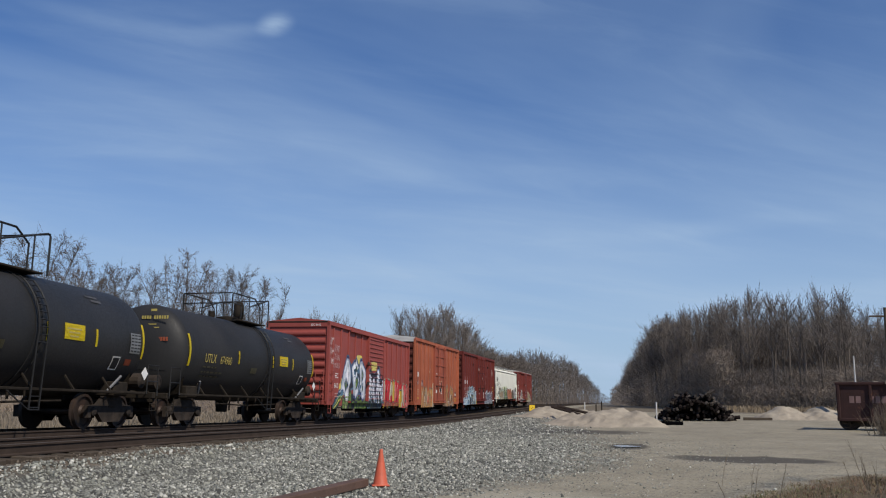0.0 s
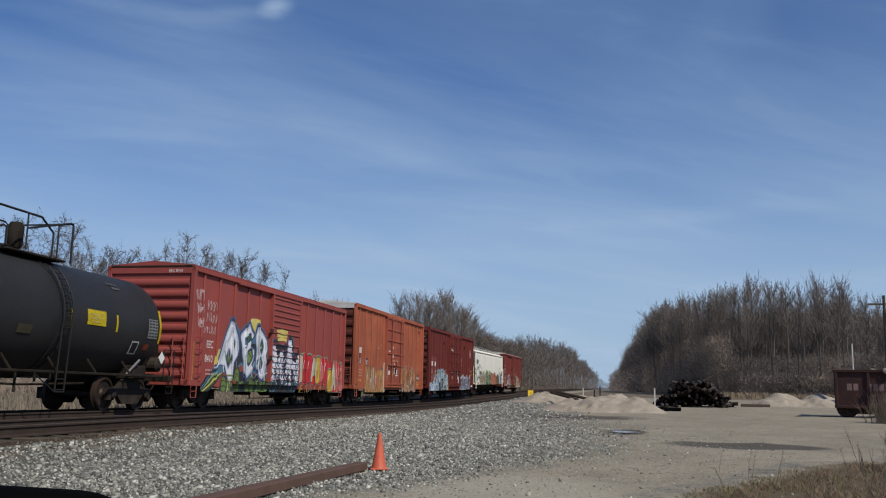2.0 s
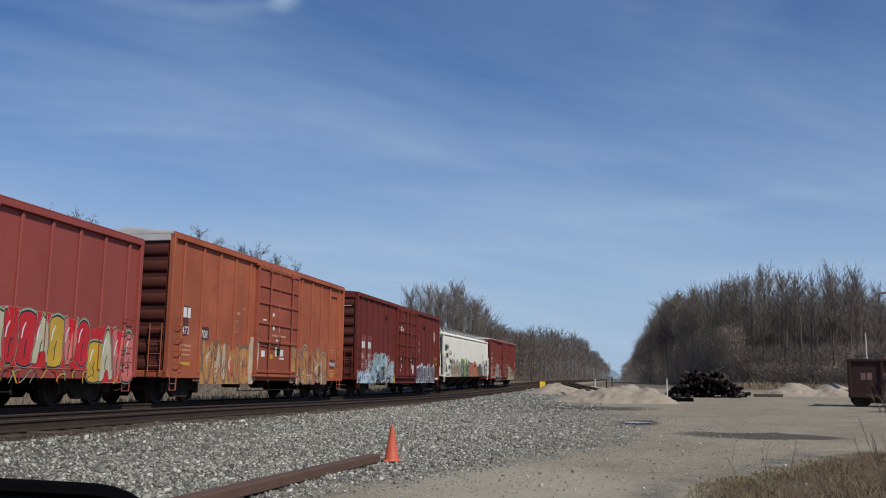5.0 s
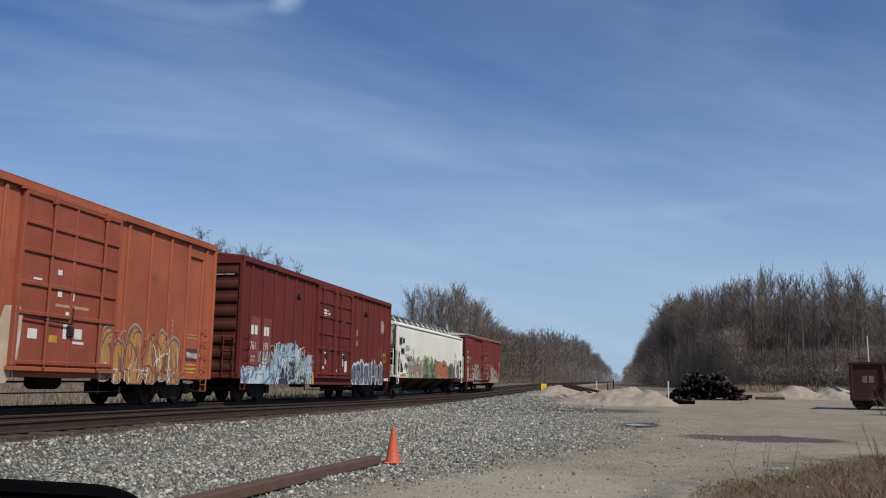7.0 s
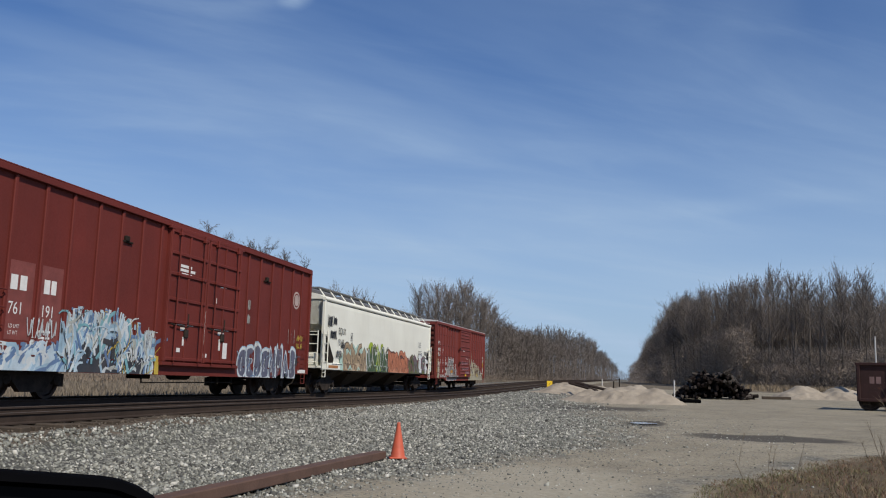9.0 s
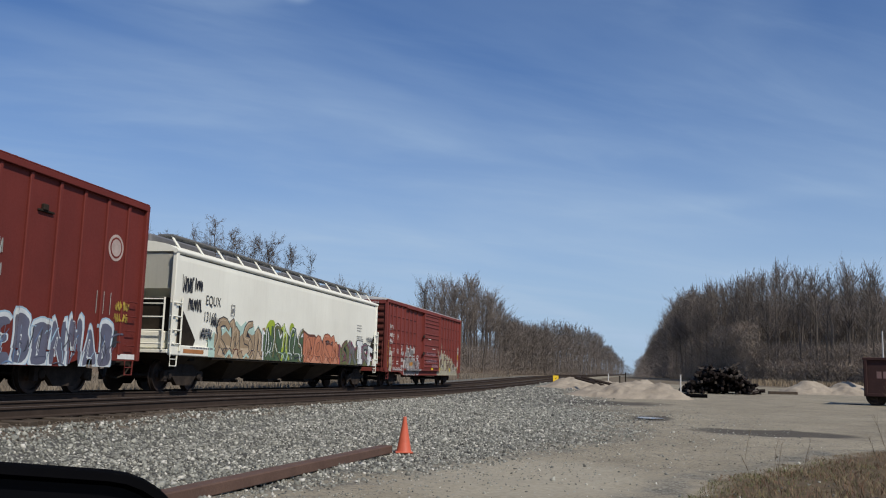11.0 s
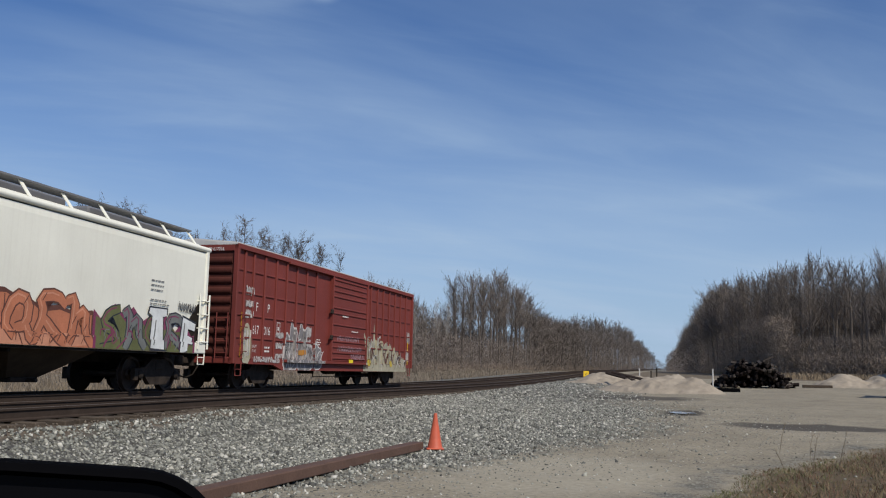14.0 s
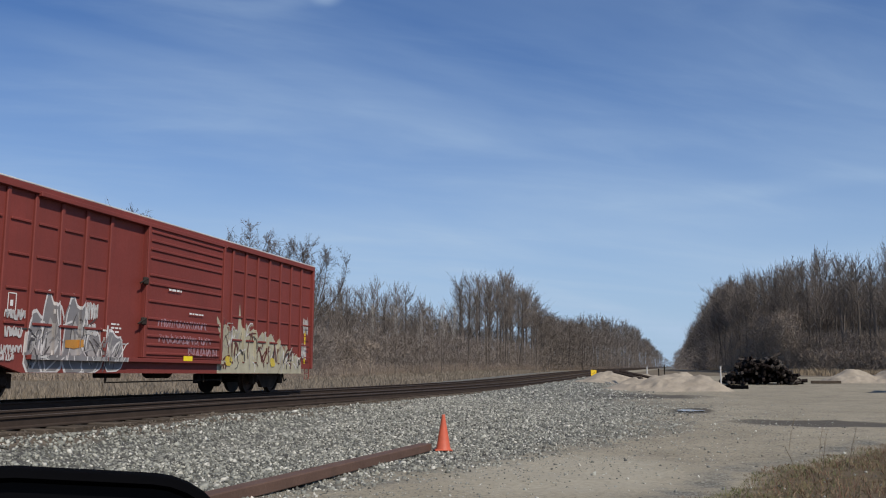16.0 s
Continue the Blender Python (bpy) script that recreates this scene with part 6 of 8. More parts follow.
def covered_hopper():
    mid, ln = placed(90.15, 109.5)
    h = ln / 2
    truck_in = 1.75
    car = thing("covered_hopper", "white covered hopper car with graffiti along its foot", "hopper car",
                on_track(mid + 2.72, h - truck_in), group="cars of the freight train")
    CARS.append((car, mid, h - truck_in))
    zt, zs, wl = 4.02, 1.22, 1.5
    # smooth side plates with sloping ends below, and a rounded shoulder at the eave
    for s in (1, -1):
        bm = bmesh.new()
        y0, y1 = -h + 0.28, h - 0.28
        prof = [(1.455, zs), (1.475, zs + 0.75), (1.49, zs + 1.6), (1.49, zt - 0.25), (1.475, zt - 0.1)]
        a = [bm.verts.new((s * x, y0, z)) for x, z in prof]
        b = [bm.verts.new((s * x, y1, z)) for x, z in prof]
        a += [bm.verts.new((s * (x - 0.03), y0, z)) for x, z in prof[::-1]]
        b += [bm.verts.new((s * (x - 0.03), y1, z)) for x, z in prof[::-1]]
        n = len(a)
        for k in range(n):
            bm.faces.new((a[k], b[k], b[(k + 1) % n], a[(k + 1) % n]))
        bmesh.ops.recalc_face_normals(bm, faces=bm.faces)
        part("side_sheet", bm, M_white, car)
        bm = bmesh.new()
        tube(bm, [(s * 1.47, y0 - 0.2, zt), (s * 1.47, y1 + 0.2, zt)], 0.075, 10)
        smooth(part("top_rail", bm, M_white, car))
        part("side_sill", boxed(min(s * 1.40, s * 1.53), max(s * 1.40, s * 1.53), -h + 0.1, h - 0.1, zs - 0.18, zs + 0.12, 0.025), M_white, car)
        part("sill_lip", boxed(min(s * 1.36, s * 1.5), max(s * 1.36, s * 1.5), -h + 2.6, h - 2.6, zs - 0.24, zs - 0.18), M_under, car)
    # arched roof
    bm = bmesh.new()
    arc = [(1.46 * math.sin(a), zt + 0.34 * (math.cos(a) - math.cos(1.45)) / (1 - math.cos(1.45))) for a in np.linspace(-1.45, 1.45, 13)]
    a = [bm.verts.new((x, -h + 0.25, z)) for x, z in arc]
    b = [bm.verts.new((x, h - 0.25, z)) for x, z in arc]
    for k in range(12):
        bm.faces.new((a[k], b[k], b[k + 1], a[k + 1]))
    bm.faces.new(a[::-1]); bm.faces.new(b)
    smooth(part("roof", bm, M_white, car))
    # end sheets: upright above, sloping under
    for e in (-1, 1):
        bm = bmesh.new()
        ys = e * (h - 0.3)
        yi = e * (h - 2.6)
        pts = [(-1.45, ys, zt), (1.45, ys, zt), (1.45, ys, 2.95), (-1.45, ys, 2.95)]
        up = [bm.verts.new(p) for p in pts]
        lo = [bm.verts.new(p) for p in ((1.45, yi, zs - 0.1), (-1.45, yi, zs - 0.1))]
        bm.faces.new(up); bm.faces.new((up[3], up[2], lo[0], lo[1]))
        bmesh.ops.solidify(bm, geom=bm.faces[:], thickness=0.03)
        part("end_sheet", bm, M_white, car)
        for s in (-1, 1):
            bm = bmesh.new()
            box(bm, min(s * 1.38, s * 1.52), max(s * 1.38, s * 1.52), min(e * (h - 0.28), e * (h - 0.12)), max(e * (h - 0.28), e * (h - 0.12)), zs - 0.15, zt + 0.05, 0.02)
            part("end_post", bm, M_white, car)
            # dark triangular plate on the side, standing for the shaded pocket behind the end ladder
            bm = bmesh.new()
            o = [(e * (h - 0.45), zs + 0.12), (e * (h - 0.45), zs + 1.25), (e * (h - 0.62), zs + 1.2), (e * (h - 1.5), zs + 0.3), (e * (h - 1.4), zs + 0.12)]
            extruded(bm, o, min(s * 1.485, s * 1.492), max(s * 1.485, s * 1.492))
            part("end_pocket", bm, M_under, car, "dark plate standing for the shaded opening by the end ladder")
        part("end_platform", boxed(-1.45, 1.45, min(e * (h - 0.5), e * h), max(e * (h - 0.5), e * h), zs - 0.12, zs - 0.02, 0.01), M_white, car)
        part("bolster_web", boxed(-1.3, 1.3, min(e * (h - 1.9), e * (h - 1.6)), max(e * (h - 1.9), e * (h - 1.6)), 0.9, zs + 0.9, 0.02), M_under, car)
        part("bulkhead", boxed(-1.2, 1.2, min(e * (h - 0.75), e * (h - 0.6)), max(e * (h - 0.75), e * (h - 0.6)), zs, 2.9, 0.02), M_under, car)
        ladder(car, 1.56, e * (h - 0.3) - 0.30, e * (h - 0.3) + 0.22, zs - 0.05, zs + 1.5, 4, M_white, "y", "side_ladder", r=0.022)
        ladder(car, e * (h + 0.02), 0.55, 1.3, zs - 0.05, zs + 1.45, 4, M_white, "x", "end_ladder", r=0.022)
        stirrup(car, e * (h - 0.3), zs - 0.1, M_white, 1.5)
        part("equipment_box", boxed(0.3, 1.25, min(e * (h - 0.55), e * (h - 0.1)), max(e * (h - 0.55), e * (h - 0.1)), zs, zs + 0.5, 0.03), M_white, car)
        bm = bmesh.new()
        tube(bm, [(-1.3, e * (h - 0.02), zs + 1.4), (1.3, e * (h - 0.02), zs + 1.4)], 0.02, 5)
        part("end_handrail", bm, M_white, car)
    # hopper bays below
    for i in range(4):
        y = -7.56 + i * 3.62 + 0.0
        bm = bmesh.new()
        rings = [[bm.verts.new(p) for p in ((-x, y - a, z), (x, y - a, z), (x, y + b, z), (-x, y + b, z))]
                 for x, a, b, z in ((1.40, 1.6, 1.6, zs - 0.15), (1.0, 1.1, 1.1, 0.74), (0.5, 0.5, 0.5, 0.36))]
        for top, bot in zip(rings, rings[1:]):
            for k in range(4):
                bm.faces.new((top[k], top[(k + 1) % 4], bot[(k + 1) % 4], bot[k]))
        bm.faces.new(rings[-1])
        bmesh.ops.recalc_face_normals(bm, faces=bm.faces)
        bay = part("hopper_bay", bm, M_bay, car)
        bm = bmesh.new()
        box(bm, -0.5, 0.55, y - 0.42, y + 0.47, 0.26, 0.37, 0.02)
        tube(bm, [(0.5, y + 0.1, 0.31), (0.8, y + 0.1, 0.31)], 0.05, 8)
        part("outlet_gate", bm, M_truck, bay)
        part("bay_rib", boxed(1.2, 1.43, y - 1.66, y - 1.57, 0.90, zs - 0.15, 0.01), M_under, bay)
    part("centre_sill", boxed(-0.2, 0.2, -h, h, 0.75, 1.05, 0.01), M_under, car)
    # roof walkway with brackets, and the hatch trough
    n = 14
    for s in (1, -1):
        part("walkway_board", boxed(min(s * 0.62, s * 1.1), max(s * 0.62, s * 1.1), -h + 0.5, h - 0.5, zt + 0.50, zt + 0.54), M_hatch, car)
        bm = bmesh.new()
        box(bm, -0.012, 0.012, -0.05, 0.05, 0, 0.6)
        bm.transform(pose(s * 1.38, 0, zt + 0.03, 0, -s * 38, 0))
        me = bpy.data.meshes.new("walkway_bracket")
        bm.to_mesh(me); bm.free()
        me.materials.append(M_white)
        for i in range(n):
            shared("walkway_bracket", me, car, pose(0, -h + 0.6 + (ln - 1.2) * i / (n - 1), 0))
    for i in range(4):
        y = -h + 2.4 + i * (ln - 4.8) / 3
        bm = bmesh.new()
        box(bm, -0.45, 0.45, y - 2.0, y + 2.0, zt + 0.3, zt + 0.56, 0.05)
        part("trough_hatch", bm, M_hatch, car)
    # painted pieces
    lo = zs - 0.17
    zones = [(-h + 0.3, h - 0.3, zs + 0.12, zt - 0.1, 1.493), (-h + 0.3, h - 0.3, lo, zs + 0.12, 1.531)]
    tan, dgrn, lime, cor, pur, wh, k, grey, mint = ((0.34, 0.25, 0.15), (0.065, 0.115, 0.055), (0.32, 0.42, 0.03), (0.46, 0.165, 0.085), (0.20, 0.035, 0.09), (0.70, 0.72, 0.70), (0.025, 0.025, 0.03), (0.16, 0.17, 0.16), (0.42, 0.58, 0.50))
    cols = [k, tan, dgrn, lime, cor, pur, wh, grey, mint, (0.125, 0.135, 0.05), (0.52, 0.40, 0.27), (0.56, 0.25, 0.15), (0.12, 0.045, 0.03)]
    # tan letters, their feet paler, in a faint green glow
    sh = [(8, ragged(-7.4, -3.5, lo, [1.7, 2.25, 2.3, 2.2], 79, 0.35, 0.3)), (1, ragged(-7.0, -3.45, lo, [1.8, 1.95, 2.0, 1.95], 81, 0.5, 0.25))]
    sh += [(10, curvy([(-7.0, lo), (-6.6, 1.5), (-5.4, 1.38), (-4.4, 1.42), (-3.5, 1.35), (-3.4, lo)], 1))]
    sh += brushed("0213", -7.0, 1.06, 3.6, 1.15, 80, 0, (1, 1, 1, 1), 10)
    sh += [(8, s) for s in (stroke([(-6.3, lo + 0.02), (-6.05, 1.25), (-5.8, lo + 0.05)], 0.07), stroke([(-5.0, lo + 0.02), (-4.8, 1.2), (-4.6, lo + 0.05)], 0.05))]
    sh += flames(-6.9, -3.5, lo, [1.35, 1.35], (0, 12), 16, 82, 0.018)
    # green pointed letters with white and black edges
    sh += [(6, ragged(-3.55, 0.25, lo, [2.1, 2.6, 2.3, 2.4, 2.3, 2.2], 83, 0.5, 0.45)), (2, ragged(-3.45, 0.2, lo, [1.95, 2.45, 2.1, 2.3, 2.15, 2.0], 84, 0.5, 0.4))]
    sh += [(3, curvy([(-3.4, 1.9), (-3.1, 2.45), (-2.6, 2.5), (-2.4, 2.1), (-2.6, 1.8), (-3.0, 2.0)], 1)), (3, curvy([(-1.2, 2.0), (-1.15, 2.45), (-0.85, 2.5), (-0.65, 2.2), (-0.85, 1.95)], 1))]
    sh += brushed("30241", -3.45, 1.08, 3.65, 1.2, 85, 0, (2, 9, 3, 2, 9), 6, 0.75)
    sh += flames(-3.4, 0.1, lo, [1.35, 1.35], (6, 0, 2, 8), 34, 95, 0.024)
    # coral letters, lowering towards the rear
    sh += [(12, ragged(0.15, 4.25, lo, [2.3, 2.15, 1.95, 1.9], 86, 0.6, 0.2)), (4, ragged(0.22, 4.2, lo, [2.2, 2.05, 1.85, 1.8], 86, 0.6, 0.2))]
    sh += [(11, curvy([(0.2, lo), (0.25, 1.42), (2.0, 1.34), (4.2, 1.34), (4.2, lo)], 1))]
    sh += brushed("3402", 0.25, 1.08, 3.95, 1.0, 87, 12, (4, 4, 4, 4), 11)
    sh += flames(0.3, 4.1, lo, [1.3, 1.3], (12, 4, 12), 18, 96, 0.02)
    # olive and magenta letters, then two white ones
    sh += [(5, ragged(4.25, 8.9, lo, [1.95, 2.15, 2.1, 1.95, 2.05, 1.6], 87, 0.55, 0.5)), (9, ragged(4.35, 8.8, lo, [1.8, 1.95, 1.9, 1.75, 1.8, 1.4], 88, 0.5, 0.35))]
    sh += brushed("1240", 4.35, 1.08, 3.9, 0.95, 88, 0, (9, 7, 9, 7), 5)
    sh += flames(4.4, 8.6, lo, [1.5, 1.5], (5, 7, 0, 9), 24, 98, 0.03)
    for g in ([(6.65, 1.12), (6.72, 1.95), (6.55, 2.0), (6.6, 2.15), (7.4, 2.15), (7.4, 1.98), (7.22, 1.95), (7.3, 1.1)], [(8.1, 1.0), (8.25, 2.0), (8.95, 1.85), (8.9, 1.65), (8.55, 1.7), (8.52, 1.52), (8.8, 1.45), (8.75, 1.28), (8.5, 1.3), (8.5, 1.1)]):
        sh += [(0, shrink(g, 1.12, 0)), (6, g), (7, stroke([(g[0][0] + 0.15, 1.2), (g[0][0] + 0.22, 1.5), (g[0][0] + 0.25, 1.85)], 0.03))]
    mural(car, sh, cols, zones, "tan, green, coral and purple spray-painted letters")
    tag = [(0, s) for s in scribble(-9.1, 2.75, 0.6, 0.7, 6, 91, 0.03) + scribble(-8.7, 2.3, 0.75, 0.5, 7, 92, 0.03) + scribble(-8.4, 2.9, 0.45, 0.5, 5, 94, 0.026) + scribble(-7.9, 1.5, 0.7, 0.45, 7, 93, 0.018) + scribble(-7.3, 1.95, 0.5, 0.35, 5, 95, 0.02) + scribble(8.0, 2.1, 0.9, 0.35, 8, 96, 0.016)]
    mural(car, tag, [k], zones, "black spray-painted scrawl")
    letters(car, "EQUX", -7.7, 2.62, 0.42, 1.507, M_dark)
    letters(car, "13169", -7.78, 2.12, 0.42, 1.507, M_dark, squeeze=0.78)
    letters(car, "EQUX", -0.3, 3.62, 0.22, -h + 0.28, M_dark, faces="end")
    letters(car, "13169", -0.3, 3.36, 0.22, -h + 0.28, M_dark, faces="end")
    bars(car, [(-6.0, 2.4, 0.025, 0.36), (-5.77, 2.4, 0.025, 0.36), (-6.0, 2.4, 0.25, 0.02), (-6.0, 2.74, 0.25, 0.02), (-5.92, 2.5, 0.1, 0.14)] + small_print(-7.8, 1.85, 0.6, 2, 0.05, 0.12, 11), 1.507, M_hatch, "small_lettering")
    bars(car, small_print(6.6, 2.85, 0.6, 3, 0.03, 0.12, 12) + small_print(6.6, 2.35, 0.9, 3, 0.03, 0.1, 13), 1.507, M_hatch, "small_lettering")
    bars(car, small_print(-1.25, 3.1, 1.0, 5, 0.03, 0.1, 14), -h + 0.28, M_hatch, "end_lettering", "end")
    bars(car, [(-8.9, zs - 0.1, 1.2, 0.12), (7.0, zs - 0.08, 0.5, 0.1)], 1.532, surface("orange_brown_placard", (0.40, 0.17, 0.06), 0.7), "placard")
    bars(car, small_print(-8.5, zs + 0.05, 1.4, 1, 0.05, 0.1, 15), 1.532, M_hatch, "small_lettering")
    couplers(car, ln, 0.65)
    for s in (-1, 1):
        add_truck(car, s * (h - truck_in))
    return car


def tank_car(y_front, y_rear, seed):
    """Black tank car; y_front and y_rear are the ends of the tank's heads."""
    mid, ln = placed(y_front, y_rear)
    h = ln / 2
    truck_in = 1.25
    car = thing("tank_car", "black tank car with yellow markings and a railed dome platform", "tank car", on_track(mid + 2.72, h - truck_in), group="cars of the freight train")
    CARS.append((car, mid, h - truck_in))
    zc, r = 2.30, 1.47
    bm = bmesh.new()
    prof = [(-h, 0.02)] + [(-h + 0.62 * (1 - math.cos(a)), r * math.sin(a)) for a in np.linspace(0.18, math.pi / 2, 9)]
    prof += [(-h * 0.33, r), (-h * 0.33 + 0.02, r + 0.006), (h * 0.33, r + 0.006), (h * 0.33 + 0.02, r)]
    prof += [(-a, q) for a, q in prof[::-1] if a < -h * 0.5]
    lathe(bm, prof, "y", 56, (0, 0, zc))
    smooth(part("tank", bm, M_black, car), 25)
    # girth bands and saddle
    for y in (0.72, 0.97):
        bm = bmesh.new()
        lathe(bm, [(y - 0.04, r + 0.004), (y - 0.04, r + 0.03), (y + 0.04, r + 0.03), (y + 0.04, r + 0.004)], "y", 48, (0, 0, zc))
        smooth(part("girth_band", bm, M_black, car), 30)
    for e in (-1, 1):
        bm = bmesh.new()
        box(bm, -1.3, 1.3, min(e * (h - 1.6), e * (h - 0.9)), max(e * (h - 1.6), e * (h - 0.9)), 0.86, 1.25, 0.03)
        box(bm, -0.35, 0.35, min(e * (h - 2.4), e * (h + 0.75)), max(e * (h - 2.4), e * (h + 0.75)), 0.72, 1.06, 0.02)
        box(bm, -1.4, 1.4, min(e * (h + 0.3), e * (h + 0.5)), max(e * (h + 0.3), e * (h + 0.5)), 0.82, 1.0, 0.02)
        part("stub_sill", bm, M_under, car)
        bm = bmesh.new()
        arch = [(1.42 * math.sin(a), zc - 1.42 * math.cos(a)) for a in np.linspace(-1.1, 1.1, 15)]
        vs0 = [bm.verts.new((x, e * (h - 0.75), z)) for x, z in arch] + [bm.verts.new((1.2, e * (h - 0.75), 1.0)), bm.verts.new((-1.2, e * (h - 0.75), 1.0))]
        bm.faces.new(vs0)
        bmesh.ops.solidify(bm, geom=bm.faces[:], thickness=0.05)
        part("head_saddle", bm, M_under, car)
        bm = bmesh.new()
        lathe(bm, [(-0.4, 0.1), (-0.35, 0.22), (0.35, 0.22), (0.4, 0.1)], "x", 14, (0.65, e * (h + 0.35), 1.32))
        part("brake_cylinder", bm, M_truck, car)
        for s in (-1, 1):
            bm = bmesh.new()
            tube(bm, [(s * 1.45, e * (h + 0.45), 0.9), (s * 1.45, e * (h + 0.45), 1.75), (s * 1.45, e * (h - 0.15), 1.75), (s * 1.45, e * (h - 0.15), 0.95)], 0.022, 6)
            tube(bm, [(s * 1.45, e * (h + 0.45), 1.3), (s * 1.45, e * (h - 0.15), 1.3)], 0.018, 6)
            tube(bm, [(-1.3, e * (h + 0.47), 1.65), (1.3, e * (h + 0.47), 1.65)], 0.018, 6)
            part("end_handrail", bm, M_black, car)
            stirrup(car, e * (h + 0.3), 0.86, M_under, s * 1.42)
            bm = bmesh.new()
            tube(bm, [(s * 1.2, e * (h - 1.8), 0.98), (s * 1.42, e * (h - 1.5), 1.4)], 0.035, 6)
            part("diagonal_brace", bm, M_hatch, car)
    # running board along the foot of the tank
    for s in (-1, 1):
        bm = bmesh.new()
        box(bm, s * 1.40 - 0.05, s * 1.40 + 0.05, -h + 0.2, h - 0.2, 0.93, 1.0, 0.015)
        part("side_rail", bm, M_under, car)
        for y in np.linspace(-h + 1.9, h - 1.9, 6):
            bm = bmesh.new()
            tube(bm, [(s * 1.40, y, 0.97), (s * 1.1, y, 1.35)], 0.03, 5)
            part("rail_bracket", bm, M_under, car)
    bm = bmesh.new()
    tube(bm, [(1.0, -2.5, 0.72), (1.0, 0, 0.66), (1.0, 2.6, 0.72)], 0.03, 6)
    for y in (-2.4, -1.9, -1.2, -0.4, 0.3, 0.9):
        tube(bm, [(1.2, y, 0.95), (1.2, y, 0.95 - 0.22 - 0.12 * (int(y * 10) % 3))], 0.03, 6)
    lathe(bm, [(0.42, 0.2), (0.86, 0.24)], "z", 12, (0, 0, 0))
    part("bottom_outlet", bm, M_under, car)
    # dome platform with railings, valve cover and ladders
    ztop = zc + r
    py = 0.1
    part("platform", boxed(-0.85, 0.85, py - 0.7, py + 1.55, ztop - 0.06, ztop - 0.01, 0.01), M_under, car)
    bm = bmesh.new()
    lathe(bm, [(ztop - 0.1, 0.42), (ztop + 0.12, 0.42), (ztop + 0.16, 0.34)], "z", 18, (0, py, 0))
    lathe(bm, [(ztop + 0.1, 0.15), (ztop + 0.2, 0.19), (ztop + 0.62, 0.19), (ztop + 0.72, 0.13)], "z", 14, (0.35, py + 0.2, 0))
    lathe(bm, [(ztop, 0.12), (ztop + 0.3, 0.12)], "z", 12, (-0.3, py - 0.7, 0))
    smooth(part("dome_cover", bm, M_under, car))
    bm = bmesh.new()
    zr = ztop + 0.86
    a, b = py - 1.65, py + 1.6
    for s in (-0.95, 0.95):
        tube(bm, [(s, a, ztop - 0.5 * (abs(s) > 1)), (s, a, zr - 0.05), (s, a + 0.1, zr), (s, py + 0.3, zr), (s, py + 0.8, zr - 0.3), (s, py + 0.8, ztop - 0.05)], 0.028, 6)
        tube(bm, [(s, py - 0.9, ztop), (s, py - 0.9, ztop + 0.45), (s, py - 1.0, ztop + 0.5), (s, a, ztop + 0.5)], 0.02, 6)
        tube(bm, [(s, py - 0.2, ztop), (s, py - 0.2, zr)], 0.02, 6)
        tube(bm, [(s, b, ztop - 0.1), (s, b, ztop + 0.88), (s, b - 0.1, ztop + 0.93), (s, py - 0.2, ztop + 0.5)], 0.028, 6)
        tube(bm, [(s, b - 0.6, ztop - 0.05), (s, b - 0.6, ztop + 0.8)], 0.02, 6)
    for y, z in ((a, zr), (b, ztop + 0.93), (a, ztop + 0.5)):
        tube(bm, [(-0.95, y, z), (0.95, y, z)], 0.022, 6)
    part("platform_railing", bm, M_black, car)
    for s in (1,):
        bm = bmesh.new()
        pts = [(math.sin(q) * (r + 0.12), zc + math.cos(q) * (r + 0.12)) for q in np.linspace(0.75, 1.75, 10)] + [(1.5, 0.5)]
        for y in (0.66, 1.02):
            tube(bm, [(x, y, z) for x, z in pts], 0.022, 5)
        for x, z in pts:
            tube(bm, [(x, 0.66, z), (x, 1.02, z)], 0.016, 5)
        for z in (0.55, 0.8):
            tube(bm, [(1.5, 0.66, z), (1.5, 1.02, z)], 0.016, 5)
        tube(bm, [(1.5, 0.66, 0.5), (1.42, -0.1, 0.95)], 0.016, 5)
        part("side_ladder", bm, M_black, car)

    # markings follow the round of the tank
    def wrap(bm):
        for v in bm.verts:
            d = v.co.x
            v.co.x = d * math.cos((v.co.z - zc) / r)
            v.co.z = zc + d * math.sin((v.co.z - zc) / r)

    def patch(name, y0, y1, z0, z1, mat, lift=0.024, label=""):
        bm = bmesh.new()
        n = 2 * max(int((z1 - z0) / 0.12), 1)
        rows = [[bm.verts.new((r + lift, y, z0 + (z1 - z0) * i / n)) for y in (y0, y1)] for i in range(n + 1)]
        for a_, b_ in zip(rows, rows[1:]):
            bm.faces.new((a_[0], a_[1], b_[1], b_[0]))
        bmesh.ops.solidify(bm, geom=bm.faces[:], thickness=-0.003)
        wrap(bm)
        return part(name, bm, mat, car, label)

    patch("yellow_stripe", -h + 0.55, -h + 0.67, zc - 0.45, zc + 0.55, M_hivis)
    patch("yellow_stripe", h - 0.62, h - 0.52, zc - 0.4, zc + 0.55, M_hivis)
    for y in (-h + 4.15, -h + 7.2, -h + 9.25):
        patch("yellow_stripe", y, y + 0.09, zc - 0.22, zc + 0.22, M_hivis)
    pl = patch("yellow_placard", -h + 7.9, -h + 8.75, zc - 0.12, zc + 0.26, M_hivis, 0.024, "bright yellow notice sticker")
    bm = bmesh.new()
    for i in range(3):
        box(bm, r + 0.025, r + 0.028, -h + 8.0 + 0.06 * i, -h + 8.6 - 0.06 * i, zc + 0.12 - i * 0.09, zc + 0.16 - i * 0.09)
    wrap(bm)
    part("placard_lines", bm, M_dimletter, pl)
